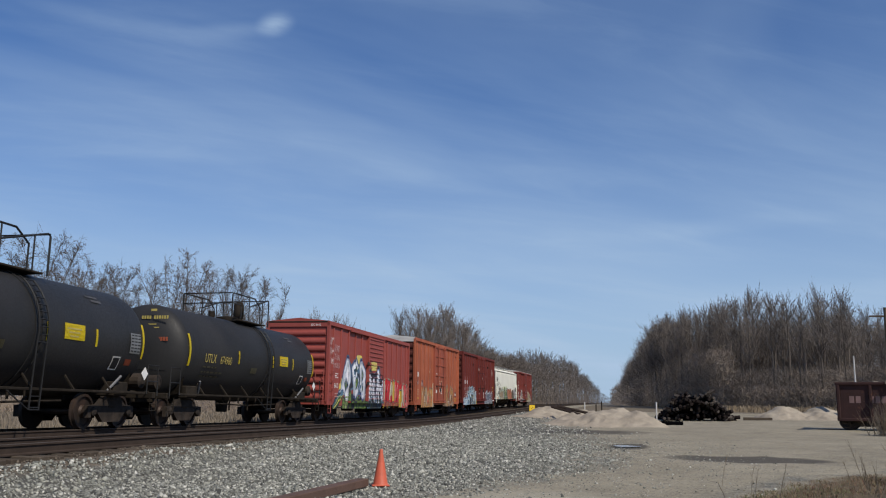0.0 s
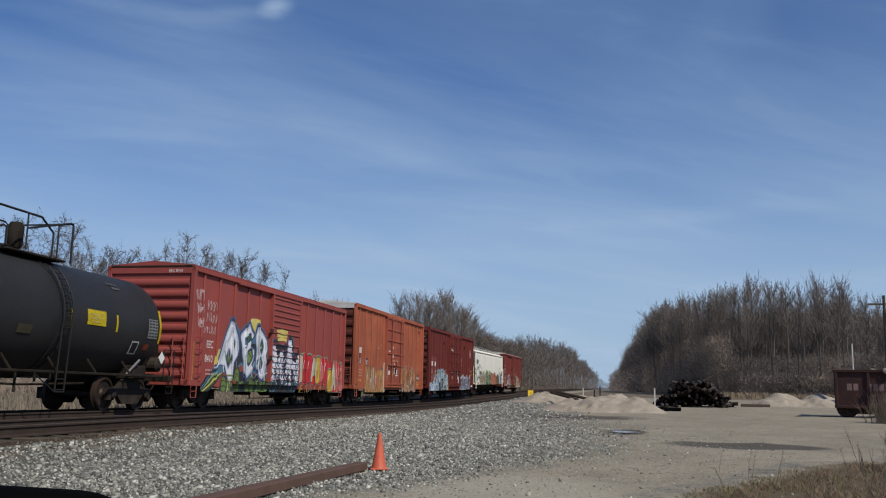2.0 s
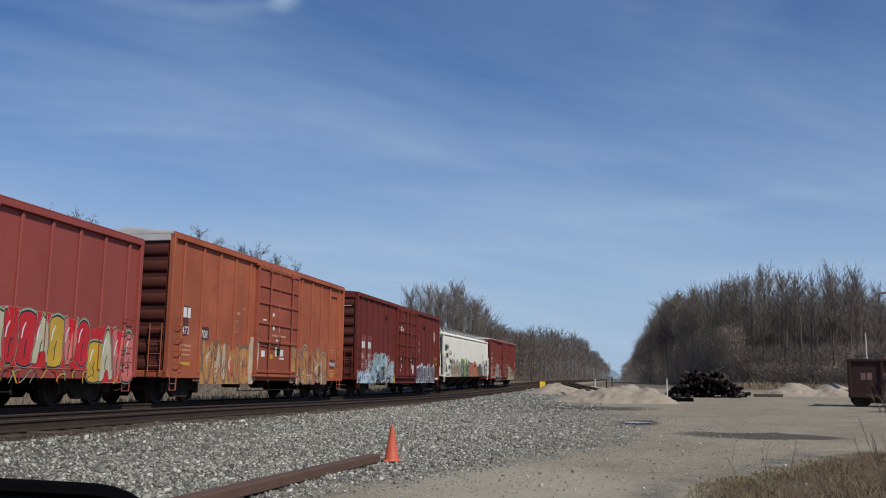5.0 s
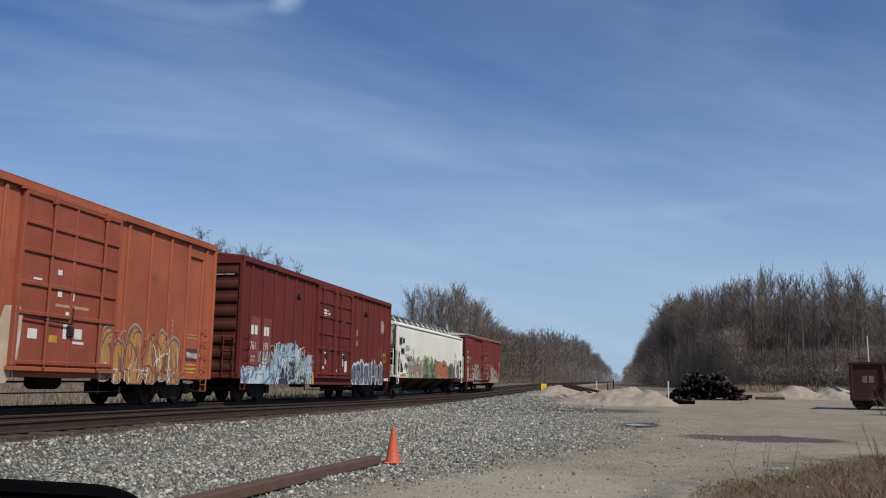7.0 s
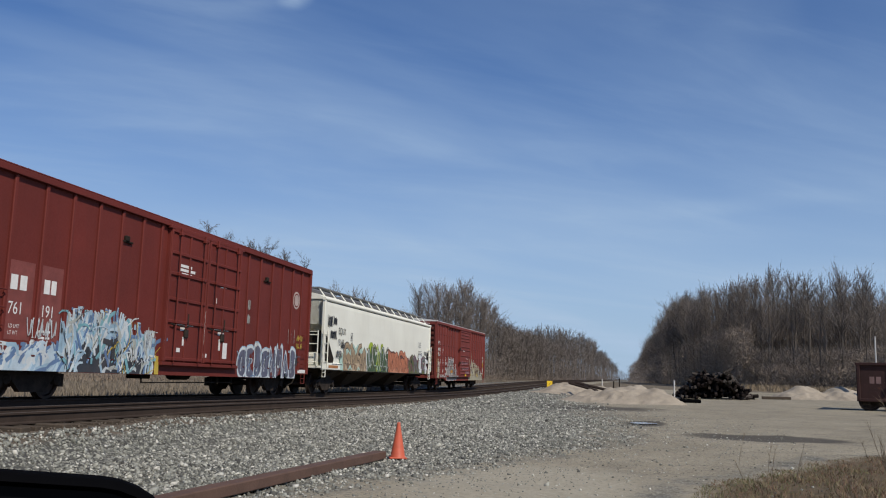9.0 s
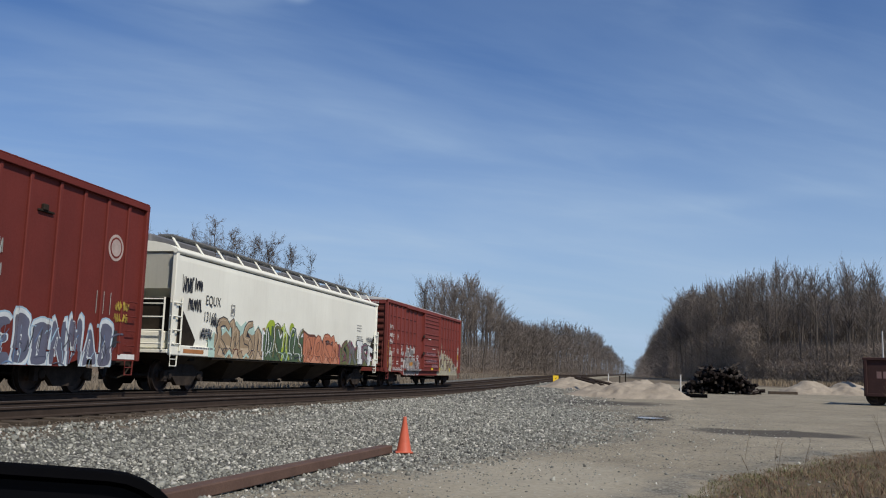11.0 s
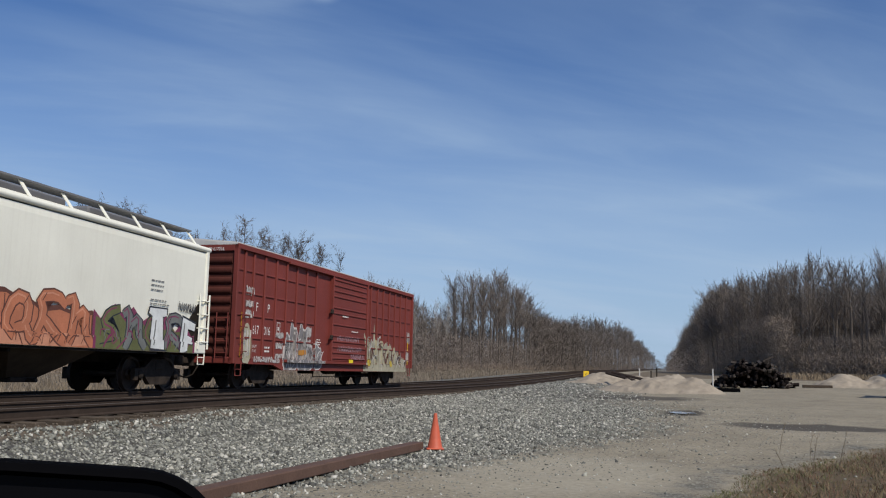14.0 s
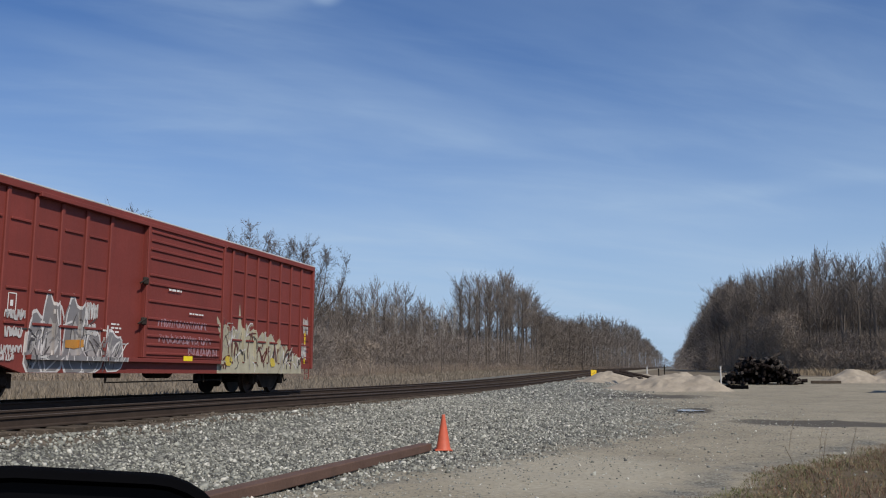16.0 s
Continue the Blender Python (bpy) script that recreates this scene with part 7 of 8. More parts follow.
    tb = patch("data_panel", h - 1.25, h - 0.72, zc - 0.28, zc + 0.26, surface("grey_white_panel", (0.33, 0.34, 0.34), 0.6), 0.024, "grey-white table of test dates")
    bm = bmesh.new()
    for i in range(6):
        for j in range(3):
            box(bm, r + 0.026, r + 0.029, h - 1.21 + j * 0.17, h - 1.08 + j * 0.17, zc + 0.19 - i * 0.085, zc + 0.225 - i * 0.085)
    wrap(bm)
    part("panel_lines", bm, M_dark, tb)
    fr = patch("small_placard", h - 2.0, h - 1.62, zc - 0.78, zc - 0.4, M_letter, 0.024, "small black placard with a white border")
    patch("placard_face", h - 1.96, h - 1.66, zc - 0.74, zc - 0.44, M_dark, 0.028).parent = fr
    bm = bmesh.new()
    box(bm, -0.13, 0.13, -0.13, 0.13, -0.004, 0.004, 0, pose(0, 0, 0, 0, 0, 45))
    bm.transform(pose(1.47, h - 0.35, 1.5) @ pose(0, 0, 0, 90, 0, 90))
    part("hazard_diamond", bm, M_letter, car, "white diamond placard")
    if seed == 1:
        for txt, y, s in (("UTLX", -h + 1.65, 0.40), ("674960", -h + 2.75, 0.36)):
            ob = letters(car, txt, y, zc - 0.28, s, 0, M_dimletter, squeeze=0.8)
            for v in ob.data.vertices:
                q = (v.co.z - zc) / r
                v.co.x, v.co.z = (r + 0.026) * math.cos(q), zc + (r + 0.026) * math.sin(q)
    for z, w in ((zc - 0.45, 1.0), (zc - 0.62, 1.3), (zc - 0.76, 1.1)):
        rng = random.Random(int(z * 100))
        y = -h + 1.6
        while y < -h + 1.6 + w:
            b_ = rng.uniform(0.1, 0.25)
            patch("small_lettering", y, y + b_, z, z + 0.05, surface("dim_stencil", (0.10, 0.09, 0.05), 0.7))
            y += b_ + 0.08
    patch("pale_stencil", h - 2.9, h - 2.35, zc + 1.15, zc + 1.22, M_hatch)
    patch("pale_stencil", h - 2.75, h - 2.3, zc + 1.0, zc + 1.08, M_hatch)
    patch("orange_stencil", h - 1.35, h - 1.05, zc - 0.62, zc - 0.45, surface("dull_orange_stencil", (0.30, 0.07, 0.03), 0.7))
    patch("dim_stencil_patch", -h + 5.3, -h + 5.8, zc - 0.5, zc - 0.3, surface("dim_stencil", (0.10, 0.09, 0.05), 0.7))
    # on the leading head
    bars(car, [(0.05 + 0.085 * k + (0.07 if k > 3 else 0), zc + 0.96, 0.06, 0.10) for k in range(10)] + [(0.35, zc + 1.2, 0.2, 0.07), (0.25, zc + 0.78, 0.3, 0.03), (0.3, zc + 0.68, 0.35, 0.03)], -h + 0.12, M_dimletter, "head_letter", "end")
    bars(car, [(0.55 + 0.09 * k, zc + 0.28, 0.07, 0.12) for k in range(5)], -h + 0.10, surface("dull_orange_stencil", (0.30, 0.07, 0.03), 0.7), "head_stencil", "end")
    couplers(car, ln + 1.3, 0.5)
    for s in (-1, 1):
        add_truck(car, s * (h - truck_in))
    return car


tank_car(8.4, 20.6, 0)
tank_car(22.2, 34.4, 1)
red_boxcar()
orange_boxcar()
maroon_boxcar()
covered_hopper()
oxide_boxcar()


def motions():
    ticks = [i * 0.5 for i in range(33)]
    for car, mid, reach in CARS:
        walk(car, [(t, on_track(mid - run_at(t), reach)) for t in ticks])
    for w, a in WHEELSETS:
        walk(w, [(i * 0.1, pose(0, a, WHEEL, math.degrees(run_at(i * 0.1) / WHEEL))) for i in range(161)])
# ---- yard: cone, beam, heaps, parked gondola, signs ----
def polar(az, d):
    return d * math.sin(radians(az)), d * math.cos(radians(az))


def standing(az, d, rz=0.0, dz=0.0):
    x, y = polar(az, d)
    return pose(x, y, ground_z(x, y) + dz, 0, 0, rz)


def traffic_cone():
    car = thing("traffic_cone", "faded orange traffic cone standing on the crushed stone", "traffic cone", standing(-15.5, 17.0, 20, 0.02))
    bm = bmesh.new()
    box(bm, -0.165, 0.165, -0.165, 0.165, 0.0, 0.03, 0.012)
    part("base", bm, M_cone, car)
    bm = bmesh.new()
    lathe(bm, [(0.03, 0.145), (0.05, 0.135), (0.60, 0.036), (0.655, 0.032), (0.665, 0.026)], "z", 24)
    smooth(part("cone", bm, M_cone, car))


traffic_cone()


def steel_beam():
    a, b = Vector((-4.86, 16.3, 0)), Vector((-5.16, 7.4, 0))
    d = b - a
    ln = d.length
    root = thing("steel_beam", "long rust-brown steel beam lying on the gravel", "beam",
                 pose((a.x + b.x) / 2, (a.y + b.y) / 2, ground_z(-5.4, 12) + 0.03, 0, 0, math.degrees(math.atan2(-d.x, d.y)) + 180))
    bm = bmesh.new()
    prof = [(-0.11, 0.0), (0.11, 0.0), (0.115, 0.01), (0.115, 0.125), (0.105, 0.14), (-0.105, 0.14), (-0.115, 0.125), (-0.115, 0.01)]
    ring = [[bm.verts.new((x, s * ln / 2, z)) for x, z in prof] for s in (-1, 1)]
    n = len(prof)
    for k in range(n):
        bm.faces.new((ring[0][k], ring[0][(k + 1) % n], ring[1][(k + 1) % n], ring[1][k]))
    bm.faces.new(ring[0][::-1]); bm.faces.new(ring[1])
    bmesh.ops.recalc_face_normals(bm, faces=bm.faces)
    part("baulk", bm, M_beam, root)
    bm = bmesh.new()
    box(bm, -0.45, 0.02, ln / 2 - 0.28, ln / 2 - 0.05, -0.01, 0.035, 0.008)
    part("end_plate", bm, M_beam, root)


steel_beam()


def puddle():
    bm = bmesh.new()
    rng = random.Random(3)
    x, y = -0.1, 30.2
    z = ground_z(x, y) + 0.015
    vs = [bm.verts.new((x + math.cos(a) * 0.42 * rng.uniform(0.8, 1.2), y + math.sin(a) * 0.8 * rng.uniform(0.8, 1.2), z)) for a in np.linspace(0, math.tau, 22, endpoint=False)]
    bm.faces.new(vs)
    tagged(part("puddle", bm, M_water), "small shallow puddle in the yard dirt", "puddle", kind="structure")


puddle()


def mound(name, label, cx, cy, wx, wy, peaks, seed, mat=M_sand, category="gravel heap"):
    """A loose heap: peaks of (x, y, height, radius) about its middle."""
    nx, ny = 84, 60
    bm = bmesh.new()
    g = []
    for j in range(ny):
        row = []
        for i in range(nx):
            x, y = (i / (nx - 1) - 0.5) * wx, (j / (ny - 1) - 0.5) * wy
            h = 0.0
            for px, py, ph, pr in peaks:
                q = math.hypot(x - px, y - py) / pr
                h = max(h, ph * max(0.0, 1 - q) ** 0.85)
            edge = min(1, 4 * min(i, nx - 1 - i) / nx, 4 * min(j, ny - 1 - j) / ny)
            h = h + (0.20 * noise.noise(Vector((x * 1.1 + seed, y * 1.3, 0))) + 0.10 * noise.noise(Vector((x * 2.6 + seed, y * 2.6, 3))) + 0.05 * noise.noise(Vector((x * 6 + seed, y * 6, 7)))) * min(1, h * 4)
            row.append(bm.verts.new((cx + x, cy + y, ground_z(cx + x, cy + y) + h * edge - 0.07 + 0.06 * min(1, h * 5))))
        g.append(row)
    for j in range(ny - 1):
        for i in range(nx - 1):
            bm.faces.new((g[j][i], g[j][i + 1], g[j + 1][i + 1], g[j + 1][i]))
    ob = smooth(part(name, bm, mat), 80)
    return tagged(ob, label, category)


mound("sand_mound", "low heap of pale sandy gravel in the yard", -0.9, 51, 9, 6, [(-0.3, 0, 1.0, 2.6), (1.2, -0.7, 0.85, 1.9), (-2.4, 0.4, 0.75, 2.0), (0.4, 0.8, 0.95, 2.6)], 2)
mound("sand_mound", "pale gravel heap behind the timber pile", 13.6, 73, 13, 6, [(-2.2, 0, 1.05, 2.4), (0.6, 0.3, 0.95, 2.6), (3.6, 0, 1.0, 3.0)], 5)
mound("earth_bank", "low pale earth bank beside the track", -4.6, 66, 8, 7, [(-1.2, 0, 0.75, 3.2), (1.4, 1, 0.7, 2.6)], 8, category="earth bank")


M_paletie = surface("worn_grey_creosoted_timber", (0.06, 0.051, 0.045), 0.95, 0, 0.6, 3, 40, 0.4, dirt=(0.11, 0.095, 0.08), dirt_amt=0.5, rand=0.7, spec=0.05)


def tie_pile():
    root = thing("tie_pile", "heap of discarded black railway ties dumped in the yard", "timber pile", standing(3.95, 67.0, 0, -0.05) @ Matrix.Diagonal((0.86, 0.9, 1.03, 1)))
    rng = random.Random(17)
    meshes = []
    for k in range(4):
        bm = bmesh.new()
        box(bm, -0.10, 0.10, -0.85 - 0.1 * k, 0.85 + 0.1 * k, -0.08, 0.08, 0.012)
        for v in bm.verts:
            v.co.x += rng.uniform(-0.015, 0.015)
            v.co.z += rng.uniform(-0.02, 0.02)
        me = bpy.data.meshes.new("tie")
        bm.to_mesh(me); bm.free()
        me.materials.append(M_oldtie if k % 2 else M_paletie)
        meshes.append(me)

    def top(u):
        return max(0.12, 1.8 * max(0, 1 - (abs(u + 0.85) / 1.9) ** 1.6), 1.85 * max(0, 1 - (abs(u - 0.75) / 2.1) ** 1.35), 0.7 * max(0, 1 - abs(u) / 3.0))

    n = 0
    while n < 299:
        u, w = rng.uniform(-2.6, 2.6), rng.uniform(-1.2, 1.7)
        h = top(u) * max(0.25, 1 - (abs(w) / 2.1) ** 1.6)
        z = rng.uniform(0.08, max(0.1, h)) if rng.random() < 0.4 else max(0.09, h - rng.random() * 0.12)
        across = rng.random() < 0.1
        shared("tie", meshes[n % 4], root, pose(u, w, z, rng.gauss(0, 10), rng.gauss(0, 40), rng.gauss(90, 25) if across else rng.gauss(0, 14)))
        n += 1
    return root


tie_pile()


def marker_sign():
    x, y = polar(-6.04, 84)
    root = thing("trackside_marker", "small yellow trackside marker sign on a post", "sign", pose(x, y, ground_z(x, y) - 0.02, 0, 0, 32))
    z = EYE + 0.06 - ground_z(x, y)
    part("post", boxed(-0.035, 0.035, -0.035, 0.035, 0, z, 0.008), M_under, root)
    pl = part("plate", boxed(-0.28, 0.28, -0.05, -0.035, z - 0.26, z + 0.30, 0.02), M_yellow, root)
    bm = bmesh.new()
    tube(bm, [(-0.1, -0.052, z - 0.06), (0.1, -0.052, z + 0.12)], 0.02, 4)
    part("mark", bm, M_dark, pl)


marker_sign()


def bits():
    for k, (a, b) in enumerate((((-5.3, 63, 0.12), (-3.2, 60, -0.32)), ((-4.9, 63.4, 0.16), (-2.6, 60.6, -0.26)), ((-4.2, 62.5, 0.02), (-3.6, 60.2, -0.30)))):
        bm = bmesh.new()
        p, q = Vector((a[0], a[1], EYE + a[2] + 0.03)), Vector((b[0], b[1], EYE + b[2]))
        tube(bm, [p, q], 0.09, 4)
        tagged(part("scrap_rail", bm, M_rail), "dark length of scrap rail lying on the earth bank", "scrap rail", "scrap rails on the bank")
    for az, d, h, m in ((-2.75, 78, 1.1, M_galv), (-2.05, 80, 0.9, M_under), (-1.7, 82, 1.2, M_under), (-0.4, 60, 0.9, M_galv), (1.62, 63.5, 1.25, M_galv)):
        root = thing("marker_post", "short upright post in the yard", "post", standing(az, d, 0, -0.05), group="posts in the yard")
        bm = bmesh.new()
        lathe(bm, [(0, 0.05), (h, 0.05), (h + 0.03, 0.03)], "z", 8)
        part("shaft", bm, m, root)
        part("cap", boxed(-0.06, 0.06, -0.06, 0.06, h, h + 0.05, 0.01), m, root)
    x, y = polar(2.25, 55)
    bm = bmesh.new()
    lathe(bm, [(-0.9, 0.16), (0.9, 0.14)], "x", 10, (x, y, ground_z(x, y) + 0.1))
    tagged(part("black_pipe", bm, M_plastic), "short length of black drain pipe on the ground", "pipe")
    x, y = polar(7.5, 70)
    bm = bmesh.new()
    box(bm, x - 1.0, x + 1.0, y - 0.15, y + 0.15, ground_z(x, y), ground_z(x, y) + 0.2, 0.02)
    tagged(part("timber_baulk", bm, M_tie), "single weathered timber lying beside the heap", "timber")


bits()


def gondola():
    x, y = polar(12.35, 50)
    ln, h = 15.0, 7.5
    z = ground_z(x, y)
    root = thing("gondola_car", "dark maroon gondola wagon parked in the yard", "gondola car", pose(x + h * math.cos(radians(17)), y - h * math.sin(radians(17)) + 1.4, z, 0, 0, -107))
    zb, zt = 0.50, 2.30
    for s in (-1, 1):
        part("side", boxed(min(s * 1.34, s * 1.40), max(s * 1.34, s * 1.40), -h, h, zb, zt, 0.01), M_gond, root)
        part("top_chord", boxed(min(s * 1.32, s * 1.50), max(s * 1.32, s * 1.50), -h - 0.03, h + 0.03, zt - 0.05, zt + 0.09, 0.02), M_gond, root)
        part("side_sill", boxed(min(s * 1.34, s * 1.48), max(s * 1.34, s * 1.48), -h, h, zb - 0.05, zb + 0.1, 0.02), M_gond, root)
        for i in range(11):
            yy = -h + 0.1 + (ln - 0.2) * i / 10
            part("side_stake", boxed(min(s * 1.38, s * 1.49), max(s * 1.38, s * 1.49), yy - 0.07, yy + 0.07, zb, zt, 0.02), M_gond, root)
    for e in (-1, 1):
        part("end", boxed(-1.38, 1.38, min(e * h, e * (h - 0.08)), max(e * h, e * (h - 0.08)), zb, zt, 0.01), M_gond, root)
        stirrup(root, e * (h - 0.4), zb, M_under, 1.45)
    part("floor", boxed(-1.35, 1.35, -h, h, zb, zb + 0.12), M_under, root)
    part("centre_sill", boxed(-0.2, 0.2, -h, h, zb - 0.1, zb), M_under, root)
    bm = bmesh.new()
    rng = random.Random(9)
    for i in range(26):
        m = pose(rng.uniform(-1, 1), rng.uniform(-h + 1.2, h - 1), zt + 0.02, rng.uniform(-8, 8), rng.uniform(-20, 20), rng.uniform(60, 120))
        box(bm, -0.12, 0.12, -1.0, 1.0, -0.09, 0.09, 0.01, m)
    tagged(part("load", bm, M_sand, root, "pale load heaped over the rim"), kind="stuff")
    bars(root, [(-h + 0.6, 1.35, 0.22, 0.34), (-h + 0.9, 1.35, 0.22, 0.34), (-h + 1.55, 1.35, 0.18, 0.34), (-h + 1.8, 1.35, 0.2, 0.34), (-h + 2.08, 1.35, 0.2, 0.34), (-h + 2.36, 1.35, 0.2, 0.34)], 1.402,
         surface("dull_pink_lettering", (0.20, 0.12, 0.11), 0.7), "number_bar")
    keep = len(WHEELSETS)
    for s in (-1, 1):
        add_truck(root, s * (h - 1.35))
    del WHEELSETS[keep:]
    bm = bmesh.new()
    for s in (-0.755, 0.755):
        box(bm, s - 0.035, s + 0.035, -h - 1, h + 6, -0.1, 0.0)
    sd = tagged(part("siding_rails", bm, M_rail), "rails of a siding sunk in the yard dirt", "track", kind="structure")
    sd.matrix_basis = root.matrix_basis.copy()
    root.matrix_basis = root.matrix_basis @ pose(0, 0, 0.0)


gondola()


def pole(name, label, az, d, top_el, r, mat, arms=False):
    x, y = polar(az, d)
    z0 = ground_z(x, y) - 0.05
    h = EYE + d * math.tan(radians(top_el)) - z0
    root = thing(name, label, "pole", pose(x, y, z0))
    bm = bmesh.new()
    lathe(bm, [(0, r), (h, r * 0.7)], "z", 10)
    part("shaft", bm, mat, root)
    if arms:
        part("crossarm", boxed(-1.1, 1.1, -0.06, 0.06, h - 0.7, h - 0.58, 0.01), mat, root)
        bm = bmesh.new()
        lathe(bm, [(h - 2.0, 0.24), (h - 1.2, 0.24), (h - 1.1, 0.1)], "z", 12, (0.35, -0.1, 0))
        part("transformer", bm, M_hatch, root)


pole("utility_pole", "dark wooden utility pole with a transformer", 14.75, 72, 6.0, 0.15, M_tie, True)
pole("mast", "thin pale mast standing behind the gondola", 12.94, 54, 3.25, 0.05, M_galv)


def car_mirror():
    root = thing("parked_car", "black parked car with a wing mirror, standing on the verge", "car")
    part("door_panel", boxed(-0.70, -0.62, -0.55, 0.62, 0.38, 1.0, 0.03), M_plastic, root)
    bm = bmesh.new()
    box(bm, -0.62, 0.98, -1.7, 2.0, 0.30, 0.62, 0.06)
    box(bm, -0.60, 0.96, 0.66, 1.95, 0.60, 0.88, 0.08)
    box(bm, -0.60, 0.96, -1.68, -0.6, 0.60, 0.95, 0.08)
    part("body", bm, M_plastic, root)
    for x in (-0.55, 0.9):
        for y in (-1.1, 1.35):
            bm = bmesh.new()
            g = ground_z(x, y)
            lathe(bm, [(-0.11, 0.16), (-0.11, 0.29), (-0.08, 0.315), (0.08, 0.315), (0.11, 0.29), (0.11, 0.16)], "x", 20, (x, y, g + 0.31))
            part("wheel", bm, M_under, root)
    c = Vector((0.74 * math.sin(radians(-38)), 0.74 * math.cos(radians(-38)), EYE))
    m = Matrix.Translation(c) @ pose(0, 0, 0, 0, 0, 38) @ pose(0, 0, 0, 0, 5.2, 0)

    def rim(w, h, r, y, n=8):
        out = []
        for cx, cz, a0 in ((w - r, h - r, 0), (-w + r, h - r, 90), (-w + r, -h + r, 180), (w - r, -h + r, 270)):
            out += [Vector((cx + r * math.cos(radians(a0 + 90 * k / n)), y, cz + r * math.sin(radians(a0 + 90 * k / n)))) for k in range(n + 1)]
        return out

    o = Vector((0.022, 0, -0.1605))
    loops = [rim(0.113, 0.075, 0.064, 0.012), rim(0.118, 0.080, 0.069, 0.0), rim(0.124, 0.085, 0.073, 0.006), rim(0.125, 0.086, 0.074, 0.03), rim(0.105, 0.068, 0.06, 0.075), rim(0.05, 0.03, 0.025, 0.095)]
    bm = bmesh.new()
    rings = [[bm.verts.new(m @ (p + o)) for p in lp] for lp in loops]
    for s, e in zip(rings, rings[1:]):
        for k in range(len(s)):
            bm.faces.new((s[k], s[(k + 1) % len(s)], e[(k + 1) % len(s)], e[k]))
    bm.faces.new(rings[-1])
    bmesh.ops.recalc_face_normals(bm, faces=bm.faces)
    hs = smooth(part("mirror_housing", bm, M_plastic, root), 50)
    bm = bmesh.new()
    bm.faces.new([bm.verts.new(m @ (p + o)) for p in rim(0.115, 0.077, 0.066, 0.011)])
    bmesh.ops.recalc_face_normals(bm, faces=bm.faces)
    part("mirror_glass", bm, M_glass, hs)
    bm = bmesh.new()
    p = m @ (o + Vector((-0.05, 0.05, -0.07)))
    tube(bm, [p, p + Vector((-0.04, -0.05, -0.10)), (-0.64, 0.40, 0.98)], 0.035, 8)
    part("mirror_arm", bm, M_plastic, root)


car_mirror()
# ---- bare trees, brush and dry grass ----
class Twigs:
    """Collects thin three-sided bars for one mesh."""

    def __init__(self):
        self.v, self.f = [], []

    def bar(self, p, q, r0, r1, seg=3):
        d = (q - p)
        if d.length < 1e-4:
            return
        d.normalize()
        a = d.orthogonal().normalized()
        b = d.cross(a)
        n = len(self.v)
        for c, r in ((p, r0), (q, r1)):
            for k in range(seg):
                t = k * math.tau / seg
                self.v.append(c + (a * math.cos(t) + b * math.sin(t)) * r)
        for k in range(seg):
            self.f.append((n + k, n + (k + 1) % seg, n + seg + (k + 1) % seg, n + seg + k))

    def spike(self, p, q, r):
        d = q - p
        if d.length < 1e-4:
            return
        a = d.orthogonal().normalized() * r
        b = d.normalized().cross(a)
        n = len(self.v)
        self.v += [p + a, p - a * 0.5 + b * 0.87, p - a * 0.5 - b * 0.87, q]
        self.f += [(n, n + 1, n + 3), (n + 1, n + 2, n + 3), (n + 2, n, n + 3)]

    def sliver(self, p, q, r):
        """The finest twigs: a single narrow face with a random turn."""
        d = q - p
        if d.length < 1e-4:
            return
        a = d.orthogonal().normalized()
        t = (len(self.v) * 2.399) % math.tau
        a = (a * math.cos(t) + d.normalized().cross(a) * math.sin(t)) * r
        n = len(self.v)
        self.v += [p + a, p - a, q]
        self.f.append((n, n + 1, n + 2))

    def mesh(self, name, mat):
        me = bpy.data.meshes.new(name)
        me.from_pydata([tuple(v) for v in self.v], [], self.f)
        me.materials.append(mat)
        return me


